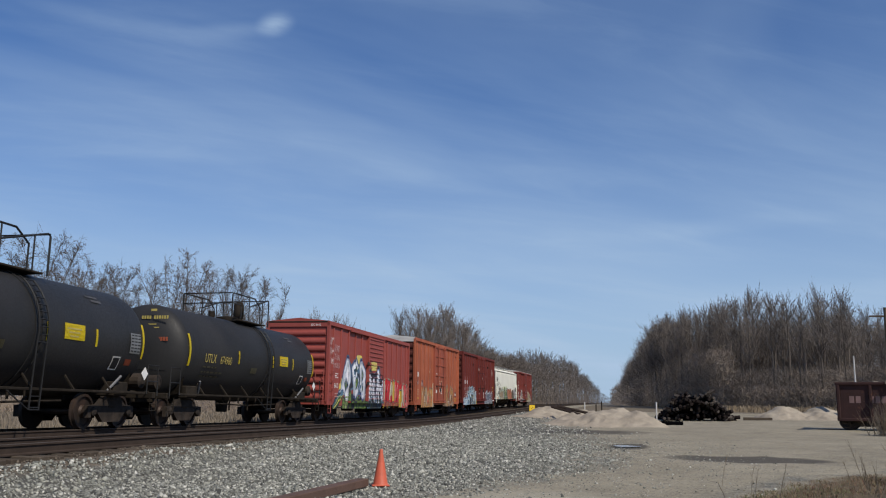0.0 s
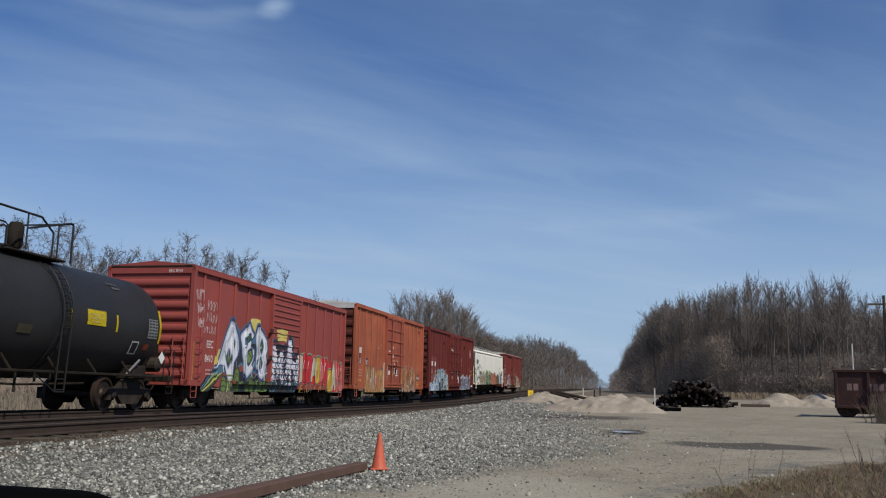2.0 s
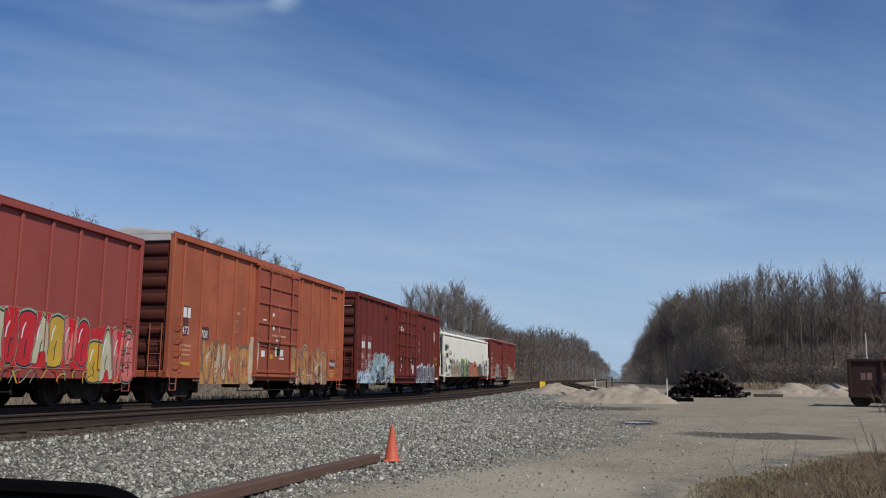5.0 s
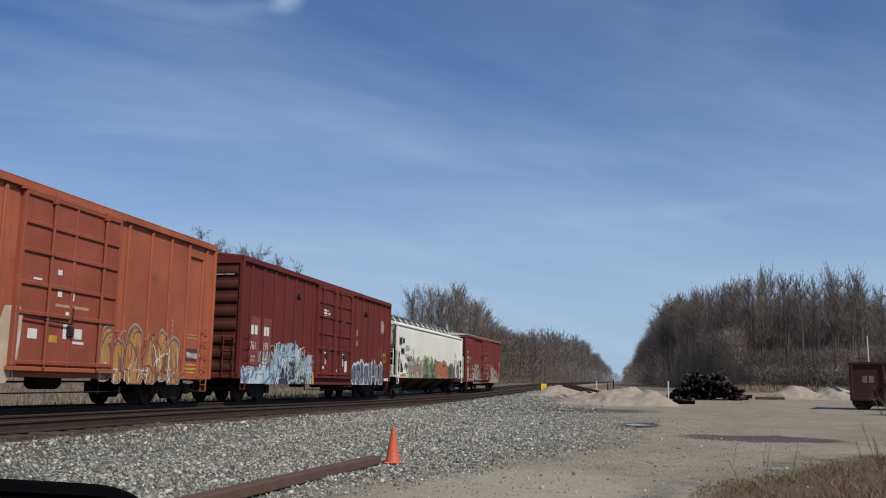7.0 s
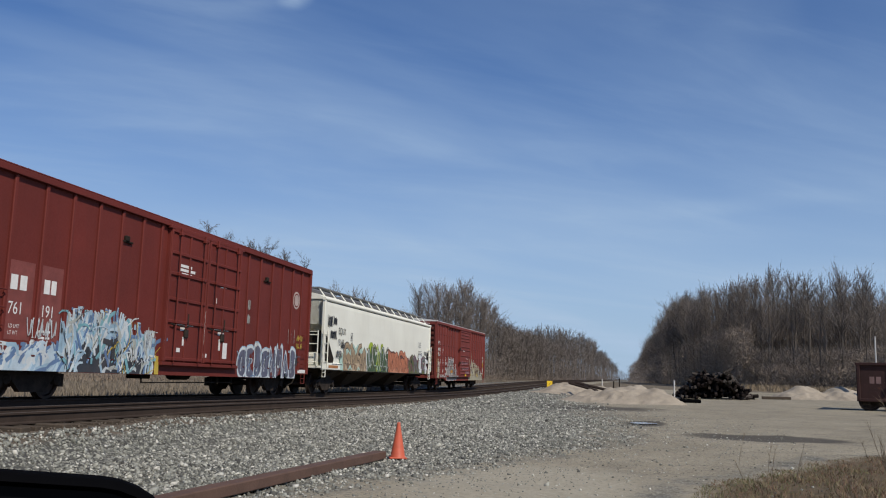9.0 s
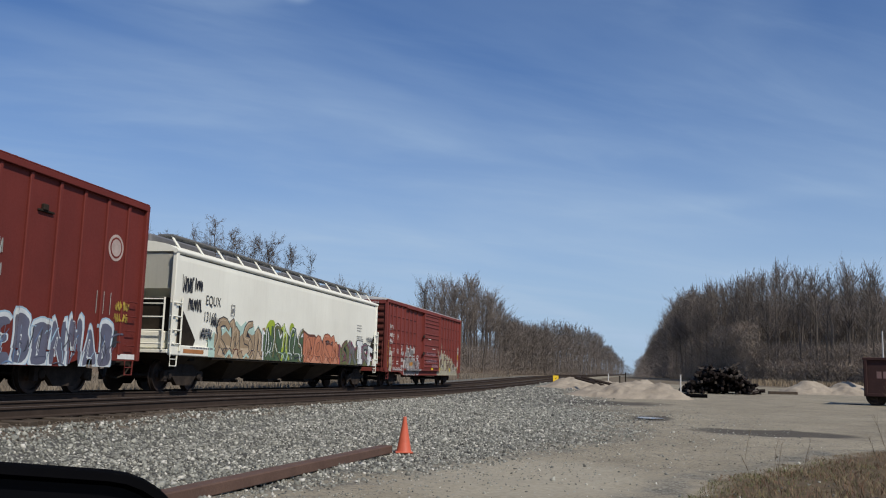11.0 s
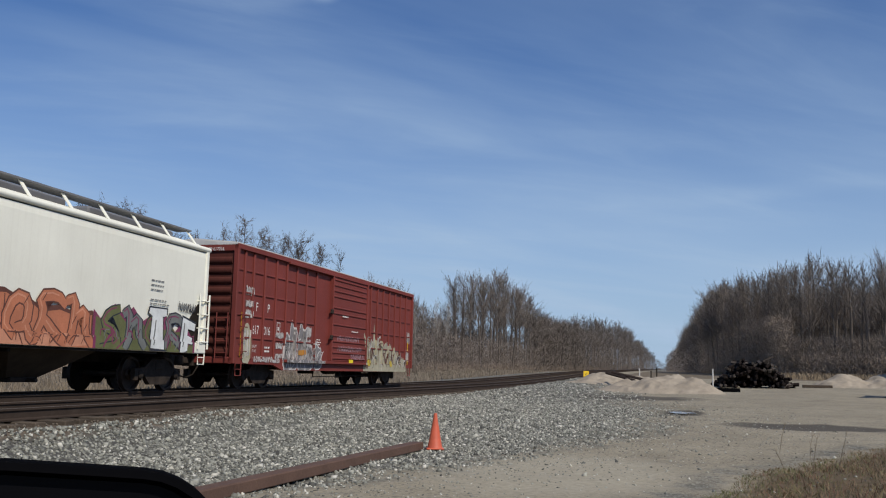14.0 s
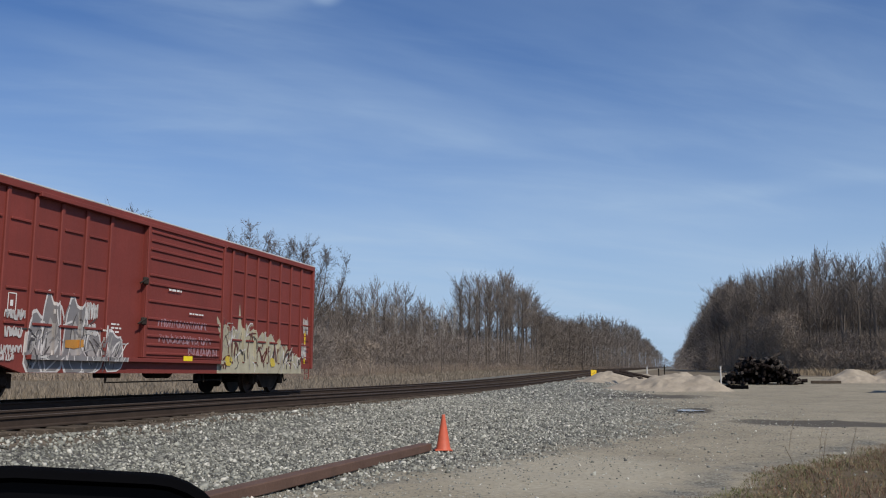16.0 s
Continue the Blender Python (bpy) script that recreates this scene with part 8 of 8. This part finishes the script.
def grow(seed, style, rich=1.0):
    """Parts of a bare tree: trunk with limbs, and the crown of fine branches."""
    rng = random.Random(seed)
    wood, fine = Twigs(), Twigs()
    thin = 0.007 if rich > 0.6 else 0.013

    def turn(d, amt, lift=0.0):
        return (d + Vector((rng.gauss(0, 1), rng.gauss(0, 1), rng.gauss(0, 1))) * amt + Vector((0, 0, lift))).normalized()

    def shoot(p, d, ln, n):
        """A thin branch that bends upwards, with fine twigs along it."""
        q = p
        for i in range(2):
            d = turn(d, 0.16, 0.14)
            e = q + d * ln / 2
            fine.sliver(q, q + d * ln / (2 - i), thin * (2.3 - 0.6 * i))
            for _ in range(n):
                k = q.lerp(e, rng.random())
                fine.sliver(k, k + turn(d, 0.75, 0.15) * ln * rng.uniform(0.2, 0.5), thin * 1.4)
            q = e

    def ascending(p, d, ln, r, subs, twigs):
        """A limb that leaves the trunk at a slant and turns up."""
        q = p
        for i in range(3):
            d = turn(d, 0.14, 0.17)
            e = q + d * ln / 3
            wood.bar(q, e, r * (1 - 0.3 * i), r * (0.7 - 0.3 * i) + 0.004, 3)
            for _ in range(subs):
                a = rng.uniform(0, math.tau)
                dd = (d + Vector((math.cos(a), math.sin(a), 0.1)) * rng.uniform(0.35, 0.7)).normalized()
                shoot(q.lerp(e, rng.random()), dd, ln * rng.uniform(0.28, 0.5) * (1.1 - 0.25 * i), twigs)
            q = e
        shoot(q, d, ln * 0.4, twigs)

    def curl(p, d, ln, r):
        """A crooked side branch with short hooked twigs and clinging seed heads."""
        for i in range(4):
            d = turn(d, 0.28, 0.13)
            e = p + d * ln / 4
            fine.bar(p, e, r * (1 - 0.2 * i), r * (0.8 - 0.2 * i) + 0.003)
            for _ in range(4):
                k = p.lerp(e, rng.random())
                d1 = turn(d, 0.75)
                m = k + d1 * ln * rng.uniform(0.14, 0.3)
                fine.bar(k, m, 0.009, 0.006)
                fine.spike(m, m + turn(d1, 0.7, -0.15) * ln * rng.uniform(0.12, 0.26), 0.0065)
                if rng.random() < 0.22:
                    fine.spike(m, m + Vector((rng.gauss(0, 0.05), rng.gauss(0, 0.05), -0.11)), 0.026)
            p = e

    if style == "open":
        fork = Vector((rng.gauss(0, 0.15), rng.gauss(0, 0.15), rng.uniform(3.4, 4.4)))
        wood.bar(Vector((0, 0, -0.2)), fork, 0.17, 0.13, 6)
        n = 8
        for k in range(n):
            a = k * math.tau / n + rng.uniform(-0.4, 0.4)
            d = Vector((math.cos(a) * 0.7, math.sin(a) * 0.7, 1)).normalized() if k else Vector((0.05, -0.05, 1)).normalized()
            p, r = fork.copy(), 0.085
            for i in range(5):
                d = turn(d, 0.15, 0.12)
                e = p + d * rng.uniform(1.15, 1.5)
                wood.bar(p, e, r, r * 0.74, 4)
                for _ in range(1 if i < 1 else 5):
                    b = rng.uniform(0, math.tau)
                    curl(p.lerp(e, rng.random()), (d * 0.5 + Vector((math.cos(b), math.sin(b), 0.3))).normalized(), rng.uniform(1.0, 2.1) * (1.15 - 0.1 * i), r * 0.36)
                r *= 0.74
                p = e
            for _ in range(4):
                curl(p, turn(d, 0.5), rng.uniform(0.6, 1.0), r * 0.5)
        return wood, fine
    # tall wood-grown tree: a long straight trunk under a narrow, upswept crown
    h, n = 13.0, 10
    p, d = Vector((0, 0, -0.2)), Vector((0, 0, 1))
    r = rng.uniform(0.13, 0.19)
    first = rng.uniform(0.36, 0.55)
    for i in range(n):
        d = turn(d, 0.035, 0.4)
        e = p + d * h / n
        f = i / n
        wood.bar(p, e, r * (1 - 0.85 * f), r * (1 - 0.85 * (f + 1 / n)) + 0.01, 6)
        if f >= first:
            for _ in range(5 if rich > 0.6 else 3):
                a = rng.uniform(0, math.tau)
                lean = rng.uniform(0.45, 0.85)
                ascending(p.lerp(e, rng.random()), Vector((math.cos(a) * lean, math.sin(a) * lean, 0.8)).normalized(),
                          h * rng.uniform(0.17, 0.32) * (1.35 - 0.8 * f), r * 0.34 * (1.2 - f * 0.8), 4 if rich > 0.6 else 2, 4 if rich > 0.6 else 3)
        elif f > 0.15 and rng.random() < 0.4:
            a = rng.uniform(0, math.tau)
            shoot(e, Vector((math.cos(a), math.sin(a), 0.5)).normalized(), rng.uniform(0.8, 1.6), 2)
        p = e
    for _ in range(3):
        ascending(p, turn(d, 0.22), h * 0.13, r * 0.14, 3, 3)
    return wood, fine


def tree_meshes(seed, style):
    wood, fine = grow(seed, style)
    top = max(v.z for v in fine.v)
    return wood.mesh("trunk", M_bark), fine.mesh("crown", M_twig), top


TALL = [tree_meshes(100 + k, "tall") for k in range(8)]
M_opentwig = surface("dark_grey_twigs", (0.10, 0.082, 0.07), 0.95, 0, 0.3, 0.4, 6, 0.0, rand=0.2)
OPEN = [tree_meshes(200 + k, "open") for k in range(4)]
for wood_me, twig_me, _ in OPEN:
    wood_me.materials[0] = M_opentwig
    twig_me.materials[0] = M_opentwig
THIN = []
for k in range(5):
    w_, f_ = grow(300 + k, "tall", 0.5)
    vv = np.array([tuple(v) for v in w_.v + f_.v])
    o_ = len(w_.v)
    THIN.append((vv / vv[:, 2].max(), w_.f + [tuple(i + o_ for i in q) for q in f_.f]))


def plant(kind, k, x, y, h, group, label, wide=1.0):
    trunk, crown, top = kind[k % len(kind)]
    rng = random.Random(int(x * 31 + y * 17))
    s = h / top
    root = new("tree")
    tagged(root, label, "tree", group)
    root.matrix_basis = Matrix.LocRotScale((x, y, ground_z(x, y) - 0.05), Euler((0, 0, rng.uniform(0, 6.3))), (s * wide, s * wide, s))
    for name, me in (("trunk", trunk), ("crown", crown)):
        o = new(name, me)
        o.parent = root
    return root


R_AZ = [-1.2, -0.8, -0.39, -0.02, 0.42, 1.0, 1.71, 2.43, 2.96, 3.67, 4.33, 5.17, 5.83, 6.36, 6.89, 7.53, 8.22, 8.86, 10.27, 11.04, 12.13, 12.84, 13.27, 14.24, 17, 20]
R_EL = [0.6, 1.1, 1.7, 2.65, 3.45, 4.4, 5.4, 6.35, 5.85, 6.5, 6.1, 7.3, 7.1, 7.15, 7.0, 8.3, 7.75, 7.45, 7.5, 7.75, 7.2, 6.75, 5.95, 6.3, 7.0, 7.3]
R_D = [750, 560, 420, 330, 275, 228, 186, 160, 150, 138, 131, 124, 121, 119, 117, 116, 115, 114, 112, 111, 109, 108, 107, 106, 103, 100]
L_AZ = [-24, -23.3, -21.04, -18.24, -17.39, -16.55, -15.89, -14.91, -14.44, -13.74, -12.0, -11.6, -9.89, -9.04, -8.51, -7.2, -5.77, -3.75, -2.9, -2.1, -1.6, -0.9]
L_EL = [6.5, 6.4, 6.15, 6.1, 5.5, 5.0, 4.5, 4.7, 6.25, 7.2, 7.05, 6.8, 5.7, 4.2, 3.65, 3.75, 3.7, 3.2, 2.4, 1.6, 1.1, 0.5]
L_D = [76, 78, 86, 96, 100, 104, 107, 111, 114, 117, 130, 134, 154, 168, 180, 212, 255, 370, 480, 720, 1000, 1500]


def forest(az_t, el_t, d_t, rows, seed, group, label, step, near):
    """Rows of trees along the wood's edge; those past the near ones are joined."""
    rng = random.Random(seed)
    far_v, far_f, count = [], [], 0
    for r, (back, keep) in enumerate(rows):
        az = az_t[0]
        while az < az_t[-1]:
            d0 = float(np.interp(az, az_t, d_t))
            slope = abs(float(np.interp(az + 0.1, az_t, d_t)) - float(np.interp(az - 0.1, az_t, d_t))) / 0.2 * 57.3
            gap = step * (1.0 if r < near else 1.7) * (1 + (d0 / 230) ** 2) / math.hypot(d0, slope * 0.6)
            a = az + math.degrees(gap) * rng.uniform(-0.35, 0.35)
            d = d0 * (1 + rng.uniform(-0.015, 0.015)) + back
            x, y = polar(a, d)
            e = float(np.interp(a, az_t, el_t))
            h = EYE + d * math.tan(radians(e)) * rng.uniform(*keep) * (1 + 0.05 * math.sin(a * 7.3 + r)) - ground_z(x, y)
            wide = rng.uniform(0.85, 1.2) * (1.0 if d < 165 else 1.25)
            if h > 2 and abs(x - float(track_x(y))) > 3.5:
                if r < near and d < 230:
                    plant(TALL, rng.randrange(8), x, y, h, group, label, wide)
                else:
                    v, f = THIN[rng.randrange(5)]
                    t = rng.uniform(0, 6.3)
                    c, s = math.cos(t), math.sin(t)
                    q = np.column_stack([(v[:, 0] * c - v[:, 1] * s) * h * wide * 1.1 + x, (v[:, 0] * s + v[:, 1] * c) * h * wide * 1.1 + y, v[:, 2] * h + ground_z(x, y)])
                    far_v.append(q)
                    far_f += [tuple(i + count for i in p) for p in f]
                    count += len(v)
            az += math.degrees(gap)
    me = bpy.data.meshes.new("deep_wood")
    me.from_pydata(np.concatenate(far_v).tolist(), [], far_f)
    me.materials.append(M_twig)
    tagged(new("deep_wood", me), "bare grey-brown trees deeper in the wood", "trees", kind="stuff")


forest(R_AZ, R_EL, R_D, ((0, (0.80, 1.0)), (5, (0.9, 1.05)), (8, (0.85, 1.02)), (12, (0.9, 1.04)), (17, (0.88, 1.03)), (23, (0.88, 1.0)), (32, (0.8, 1.0))), 3,
       "trees of the wood beyond the yard", "tall bare deciduous tree at the wood's edge", 1.75, 2)
forest(L_AZ, L_EL, L_D, ((0, (0.72, 1.0)), (4, (0.88, 1.04)), (9, (0.88, 1.04)), (17, (0.8, 1.02))), 5,
       "trees beyond the track", "bare deciduous tree behind the railway", 1.6, 2)
for k, (az, el, d, wide) in enumerate(((-39.3, 9.2, 74, 0.9), (-37.2, 10.3, 72, 1.0), (-35.0, 8.3, 80, 0.75), (-33.7, 8.8, 78, 0.8), (-32.5, 8.3, 82, 0.75), (-31.1, 8.7, 79, 0.85), (-29.6, 7.3, 84, 0.8),
                                       (-27.6, 9.7, 76, 0.95), (-25.7, 9.0, 78, 0.8), (-24.1, 8.7, 80, 0.72), (-42.2, 9.2, 74, 0.9), (-45, 9.4, 74, 0.9))):
    x, y = polar(az, d)
    plant(OPEN, k, x, y, EYE + d * math.tan(radians(el)) - ground_z(x, y), "trees beyond the track", "open-grown bare tree with twisted branches", wide)
for az, d, h in ((-15.64, 92, 8.2), (-14.77, 94, 8.0), (-17.0, 90, 6.5), (-20.2, 80, 7.0), (-18.6, 86, 7.2)):
    x, y = polar(az, d)
    t = plant(TALL, int(h * 2), x, y, h, "trees beyond the track", "slim pale-barked bare tree at the wood's edge", 0.5)
    pale = t.children[0]
    pale.data = pale.data.copy()
    pale.data.materials[0] = M_pale


def brush(name, label, n, where, seed, h0, h1, r, mat):
    """A thicket of upright stems and shoots, nobody could count them."""
    rng = random.Random(seed)
    tw = Twigs()
    for _ in range(n):
        x, y, k = where(rng)
        h = rng.uniform(h0, h1) * k
        p = Vector((x, y, ground_z(x, y) - 0.05))
        d = Vector((rng.gauss(0, 0.22), rng.gauss(0, 0.22), 1)).normalized()
        tw.spike(p, p + d * h, r)
        for _ in range(4):
            dd = (d + Vector((rng.gauss(0, 0.45), rng.gauss(0, 0.45), 0.1))).normalized()
            q = p + d * h * rng.uniform(0.15, 0.7)
            tw.spike(q, q + dd * h * rng.uniform(0.25, 0.5), r * 0.5)
    me = tw.mesh(name, mat)
    return tagged(new(name, me), label, "brush", kind="stuff")


def along(az_t, d_t, depth, a0=None, a1=None):
    def where(rng):
        az = rng.uniform(a0 if a0 is not None else az_t[0], a1 if a1 is not None else az_t[-1])
        d = float(np.interp(az, az_t, d_t)) - 2 + depth * rng.random() ** 1.3
        x, y = polar(az, d)
        return x, y, 1.0
    return where


M_brush = surface("brown_brush_stems", (0.235, 0.192, 0.155), 0.95, 0, 0.4, 0.3, 4, 0.0)
M_scrub = surface("tan_scrub_stems", (0.285, 0.23, 0.18), 0.95, 0, 0.4, 0.3, 4, 0.0)


def thicket(name, label, n, where, seed, top, size, r, mat, up=0.8, thinning=1.35):
    """Fine bare twigs filling the wood's edge: small sprays at random heights, thinning out upwards."""
    rng = random.Random(seed)
    tw = Twigs()
    for _ in range(n):
        x, y, k = where(rng)
        z = ground_z(x, y) + top * rng.random() ** thinning
        p = Vector((x, y, z))
        d = Vector((rng.gauss(0, 0.5), rng.gauss(0, 0.5), 1)).normalized()
        for _ in range(6):
            dd = (d * up + Vector((rng.gauss(0, 0.6), rng.gauss(0, 0.6), rng.gauss(0, 0.4)))).normalized()
            q = p + Vector((rng.gauss(0, 0.5), rng.gauss(0, 0.5), rng.gauss(0, 0.3))) * size
            tw.sliver(q, q + dd * size * rng.uniform(0.5, 1.3), r * 1.4)
    return tagged(new(name, tw.mesh(name, mat)), label, "brush", kind="stuff")


thicket("undergrowth", "dense bare brown undergrowth along the wood", 9000, along(R_AZ, R_D, 12, 5.2, 19), 21, 4.6, 0.9, 0.013, M_brush)
thicket("undergrowth", "rounded mass of bare brown saplings at the wood's corner", 10000, along(R_AZ, [d - 3 for d in R_D], 12, 0.4, 6.0), 31, 7.4, 0.9, 0.014, M_scrub)
thicket("low_brush", "pale brown brush at the foot of the wood", 3600, along(R_AZ, [d - 2 for d in R_D], 5, 0.4, 19), 30, 2.6, 0.7, 0.013, M_scrub)
thicket("deep_undergrowth", "bare brown growth closing the wood's depth", 9000, along(R_AZ, [d + 22 for d in R_D], 18, 0.2, 20), 28, 10.5, 1.5, 0.032, M_brush)
thicket("deep_twigs", "mesh of fine upswept twigs deep in the wood", 5600, along(R_AZ, [d + 14 for d in R_D], 26, 5.0, 13.2), 33, 11.6, 1.7, 0.015, M_twig, 2.0, 0.8)
thicket("deep_undergrowth", "bare brown growth closing the depth of the trees behind the railway", 6000, along(L_AZ, [d + 14 for d in L_D], 16, -24, -6), 29, 6.5, 1.4, 0.03, M_twig)
thicket("undergrowth", "dense bare brown undergrowth along the far wood", 3400, along(R_AZ, R_D, 25, -1.1, 1.2), 22, 11, 1.6, 0.04, M_twig)
thicket("undergrowth", "bare brown undergrowth behind the railway", 8000, along(L_AZ, L_D, 14, -24, -9), 23, 4.2, 0.9, 0.014, M_twig)
thicket("undergrowth", "bare brown undergrowth far along the railway", 9000, along(L_AZ, L_D, 26, -9.4, -1.0), 24, 10.5, 1.3, 0.028, M_twig)
brush("scrub", "low tan scrub at the foot of the wood", 3000, along(R_AZ, R_D, 3, 1.0, 19), 25, 0.7, 1.8, 0.02, M_scrub)
brush("scrub", "low tan scrub behind the railway", 3200, along(L_AZ, [d - 6 for d in L_D], 6, -42, -4), 26, 0.6, 1.7, 0.025, M_scrub)
thicket("scrub", "tangled tan scrub along the field behind the railway", 4200, along([-50, -20], [66, 84], 10), 27, 3.2, 0.7, 0.02, M_scrub)


def blades(name, label, n, where, seed, h0, h1, w, cols, bend=0.22):
    """Grass as many small bent blades in one mesh."""
    rng = random.Random(seed)
    v, f = [], []
    for _ in range(n):
        x, y, k = where(rng)
        z = ground_z(x, y) - 0.02
        h = rng.uniform(h0, h1) * k
        a = rng.uniform(0, math.tau)
        dx, dy = math.cos(a) * w, math.sin(a) * w
        bx, by = rng.gauss(0, bend) * h, rng.gauss(0, bend) * h
        i = len(v)
        v += [(x - dx, y - dy, z), (x + dx, y + dy, z), (x + bx * 0.4 + dx * 0.7, y + by * 0.4 + dy * 0.7, z + h * 0.6), (x + bx * 0.4 - dx * 0.7, y + by * 0.4 - dy * 0.7, z + h * 0.6), (x + bx, y + by, z + h)]
        f += [(i, i + 1, i + 2, i + 3), (i + 3, i + 2, i + 4)]
    me = bpy.data.meshes.new(name)
    me.from_pydata(v, [], f)
    m, nt, N, L, b = nodes_of(name + "_blades")
    r = N("ShaderNodeValToRGB")
    r.color_ramp.elements[0].color, r.color_ramp.elements[1].color = rgb(cols[0]), rgb(cols[-1])
    for i, c in enumerate(cols[1:-1]):
        r.color_ramp.elements.new((i + 1) / (len(cols) - 1)).color = rgb(c)
    L(N("ShaderNodeNewGeometry").outputs["Random Per Island"], r.inputs[0])
    L(r.outputs[0], b.inputs["Base Color"])
    b.inputs["Roughness"].default_value = 0.9
    me.materials.append(m)
    return tagged(new(name, me), label, "grass", kind="stuff")


def field(rng):
    y = 14 + 110 * rng.random() ** 1.2
    x = float(track_x(y)) - 3.6 - 16 * rng.random() ** 1.4
    return x, y, 1.0


blades("dry_grass", "tall dry tan grass along the far side of the track", 34000, field, 31, 0.12, 0.45, 0.028, [(0.20, 0.166, 0.125), (0.23, 0.19, 0.143), (0.165, 0.135, 0.10), (0.21, 0.175, 0.13)])


def verge(rng):
    y = rng.uniform(9.5, 24)
    e = float(np.interp(y, [8, 11.9, 14.5, 16.8, 20.7, 24], [-1.2, 0.1, 0.7, 1.7, 3.9, 8.0]))
    x = e + (9.5 - e) * rng.random() ** 1.5
    x += rng.gauss(0, 0.15)
    # tufts: thick in some spots, thin in others
    t = noise.noise(Vector((x * 1.1, y * 0.9, 5))) + 0.5 * noise.noise(Vector((x * 3.3, y * 2.8, 9)))
    k = min(1.0, 0.3 + (x - e) / 3.0) * (1.0 + 0.9 * t)
    if t < -0.18 and rng.random() < 0.8:
        k *= 0.3
    return x, y, max(k, 0.12)


blades("verge_grass", "short dry and greening grass on the yard's edge", 26000, verge, 33, 0.03, 0.17, 0.006, [(0.20, 0.125, 0.078), (0.15, 0.14, 0.06), (0.29, 0.215, 0.14), (0.14, 0.065, 0.04), (0.18, 0.11, 0.068), (0.12, 0.12, 0.05), (0.17, 0.08, 0.05)], 0.7)


def lip(rng):
    y = 9.5 + 9 * rng.random() ** 1.8
    e = float(np.interp(y, [8, 11.9, 14.5, 16.8, 20.7, 24], [-1.2, 0.1, 0.7, 1.7, 3.9, 8.0]))
    x = e + 0.15 + abs(rng.gauss(0, 0.75))
    t = noise.noise(Vector((x * 1.5, y * 1.2, 2)))
    return x, y, max(0.15, 0.75 + 0.9 * t)


blades("green_grass", "sparse green spring grass at the verge's edge", 3800, lip, 35, 0.03, 0.12, 0.006, [(0.13, 0.14, 0.06), (0.10, 0.115, 0.04), (0.20, 0.17, 0.09), (0.17, 0.15, 0.075)], 0.6)


def far_verge(rng):
    az = rng.uniform(-1, 19)
    d = float(np.interp(az, R_AZ, R_D)) - 3 - 14 * rng.random() ** 2
    x, y = polar(az, d)
    return x, y, 1.0


blades("far_grass", "dry tan grass before the wood", 12000, far_verge, 34, 0.3, 0.8, 0.03, [(0.22, 0.165, 0.105), (0.26, 0.205, 0.135), (0.17, 0.125, 0.08)])


def weeds():
    """Dead stalks standing in the verge."""
    tw = Twigs()
    for k in range(34):
        rng = random.Random(400 + k)
        x, y = polar(rng.uniform(12.5, 17.5) if k > 5 else rng.uniform(5, 12), rng.uniform(13, 19))
        h, lean = (rng.uniform(0.5, 1.15) if k > 5 else rng.uniform(0.4, 0.75)), rng.uniform(-0.3, 0.2)
        p, dd = Vector((x, y, ground_z(x, y) - 0.03)), Vector((lean, 0.05, 1)).normalized()
        for i in range(5):
            q = p + dd * h / 5
            tw.bar(p, q, 0.006 - i * 0.0008, 0.0052 - i * 0.0008)
            if i > 1:
                for _ in range(3):
                    e = (dd + Vector((rng.gauss(0, 0.5), rng.gauss(0, 0.5), 0.2))).normalized()
                    tw.spike(p.lerp(q, rng.random()), q + e * h * 0.12, 0.004)
            dd = (dd + Vector((rng.gauss(0, 0.08) + lean * 0.1, rng.gauss(0, 0.08), 0))).normalized()
            p = q
    tagged(new("dry_weeds", tw.mesh("dry_weeds", M_straw)), "dead dry weed stalks standing in the verge", "weeds", kind="stuff")


M_straw = surface("straw", (0.30, 0.23, 0.15), 0.9, 0, 0.3, 3, 20, 0.0)
weeds()


def shrub_where(rng):
    x, y = polar(14.6 + rng.gauss(0, 0.5), 44 + rng.gauss(0, 0.6))
    return x, y, 1.0


brush("shrub", "pale straggling shrub before the parked gondola", 130, shrub_where, 41, 0.9, 2.0, 0.014, M_straw)
motions()
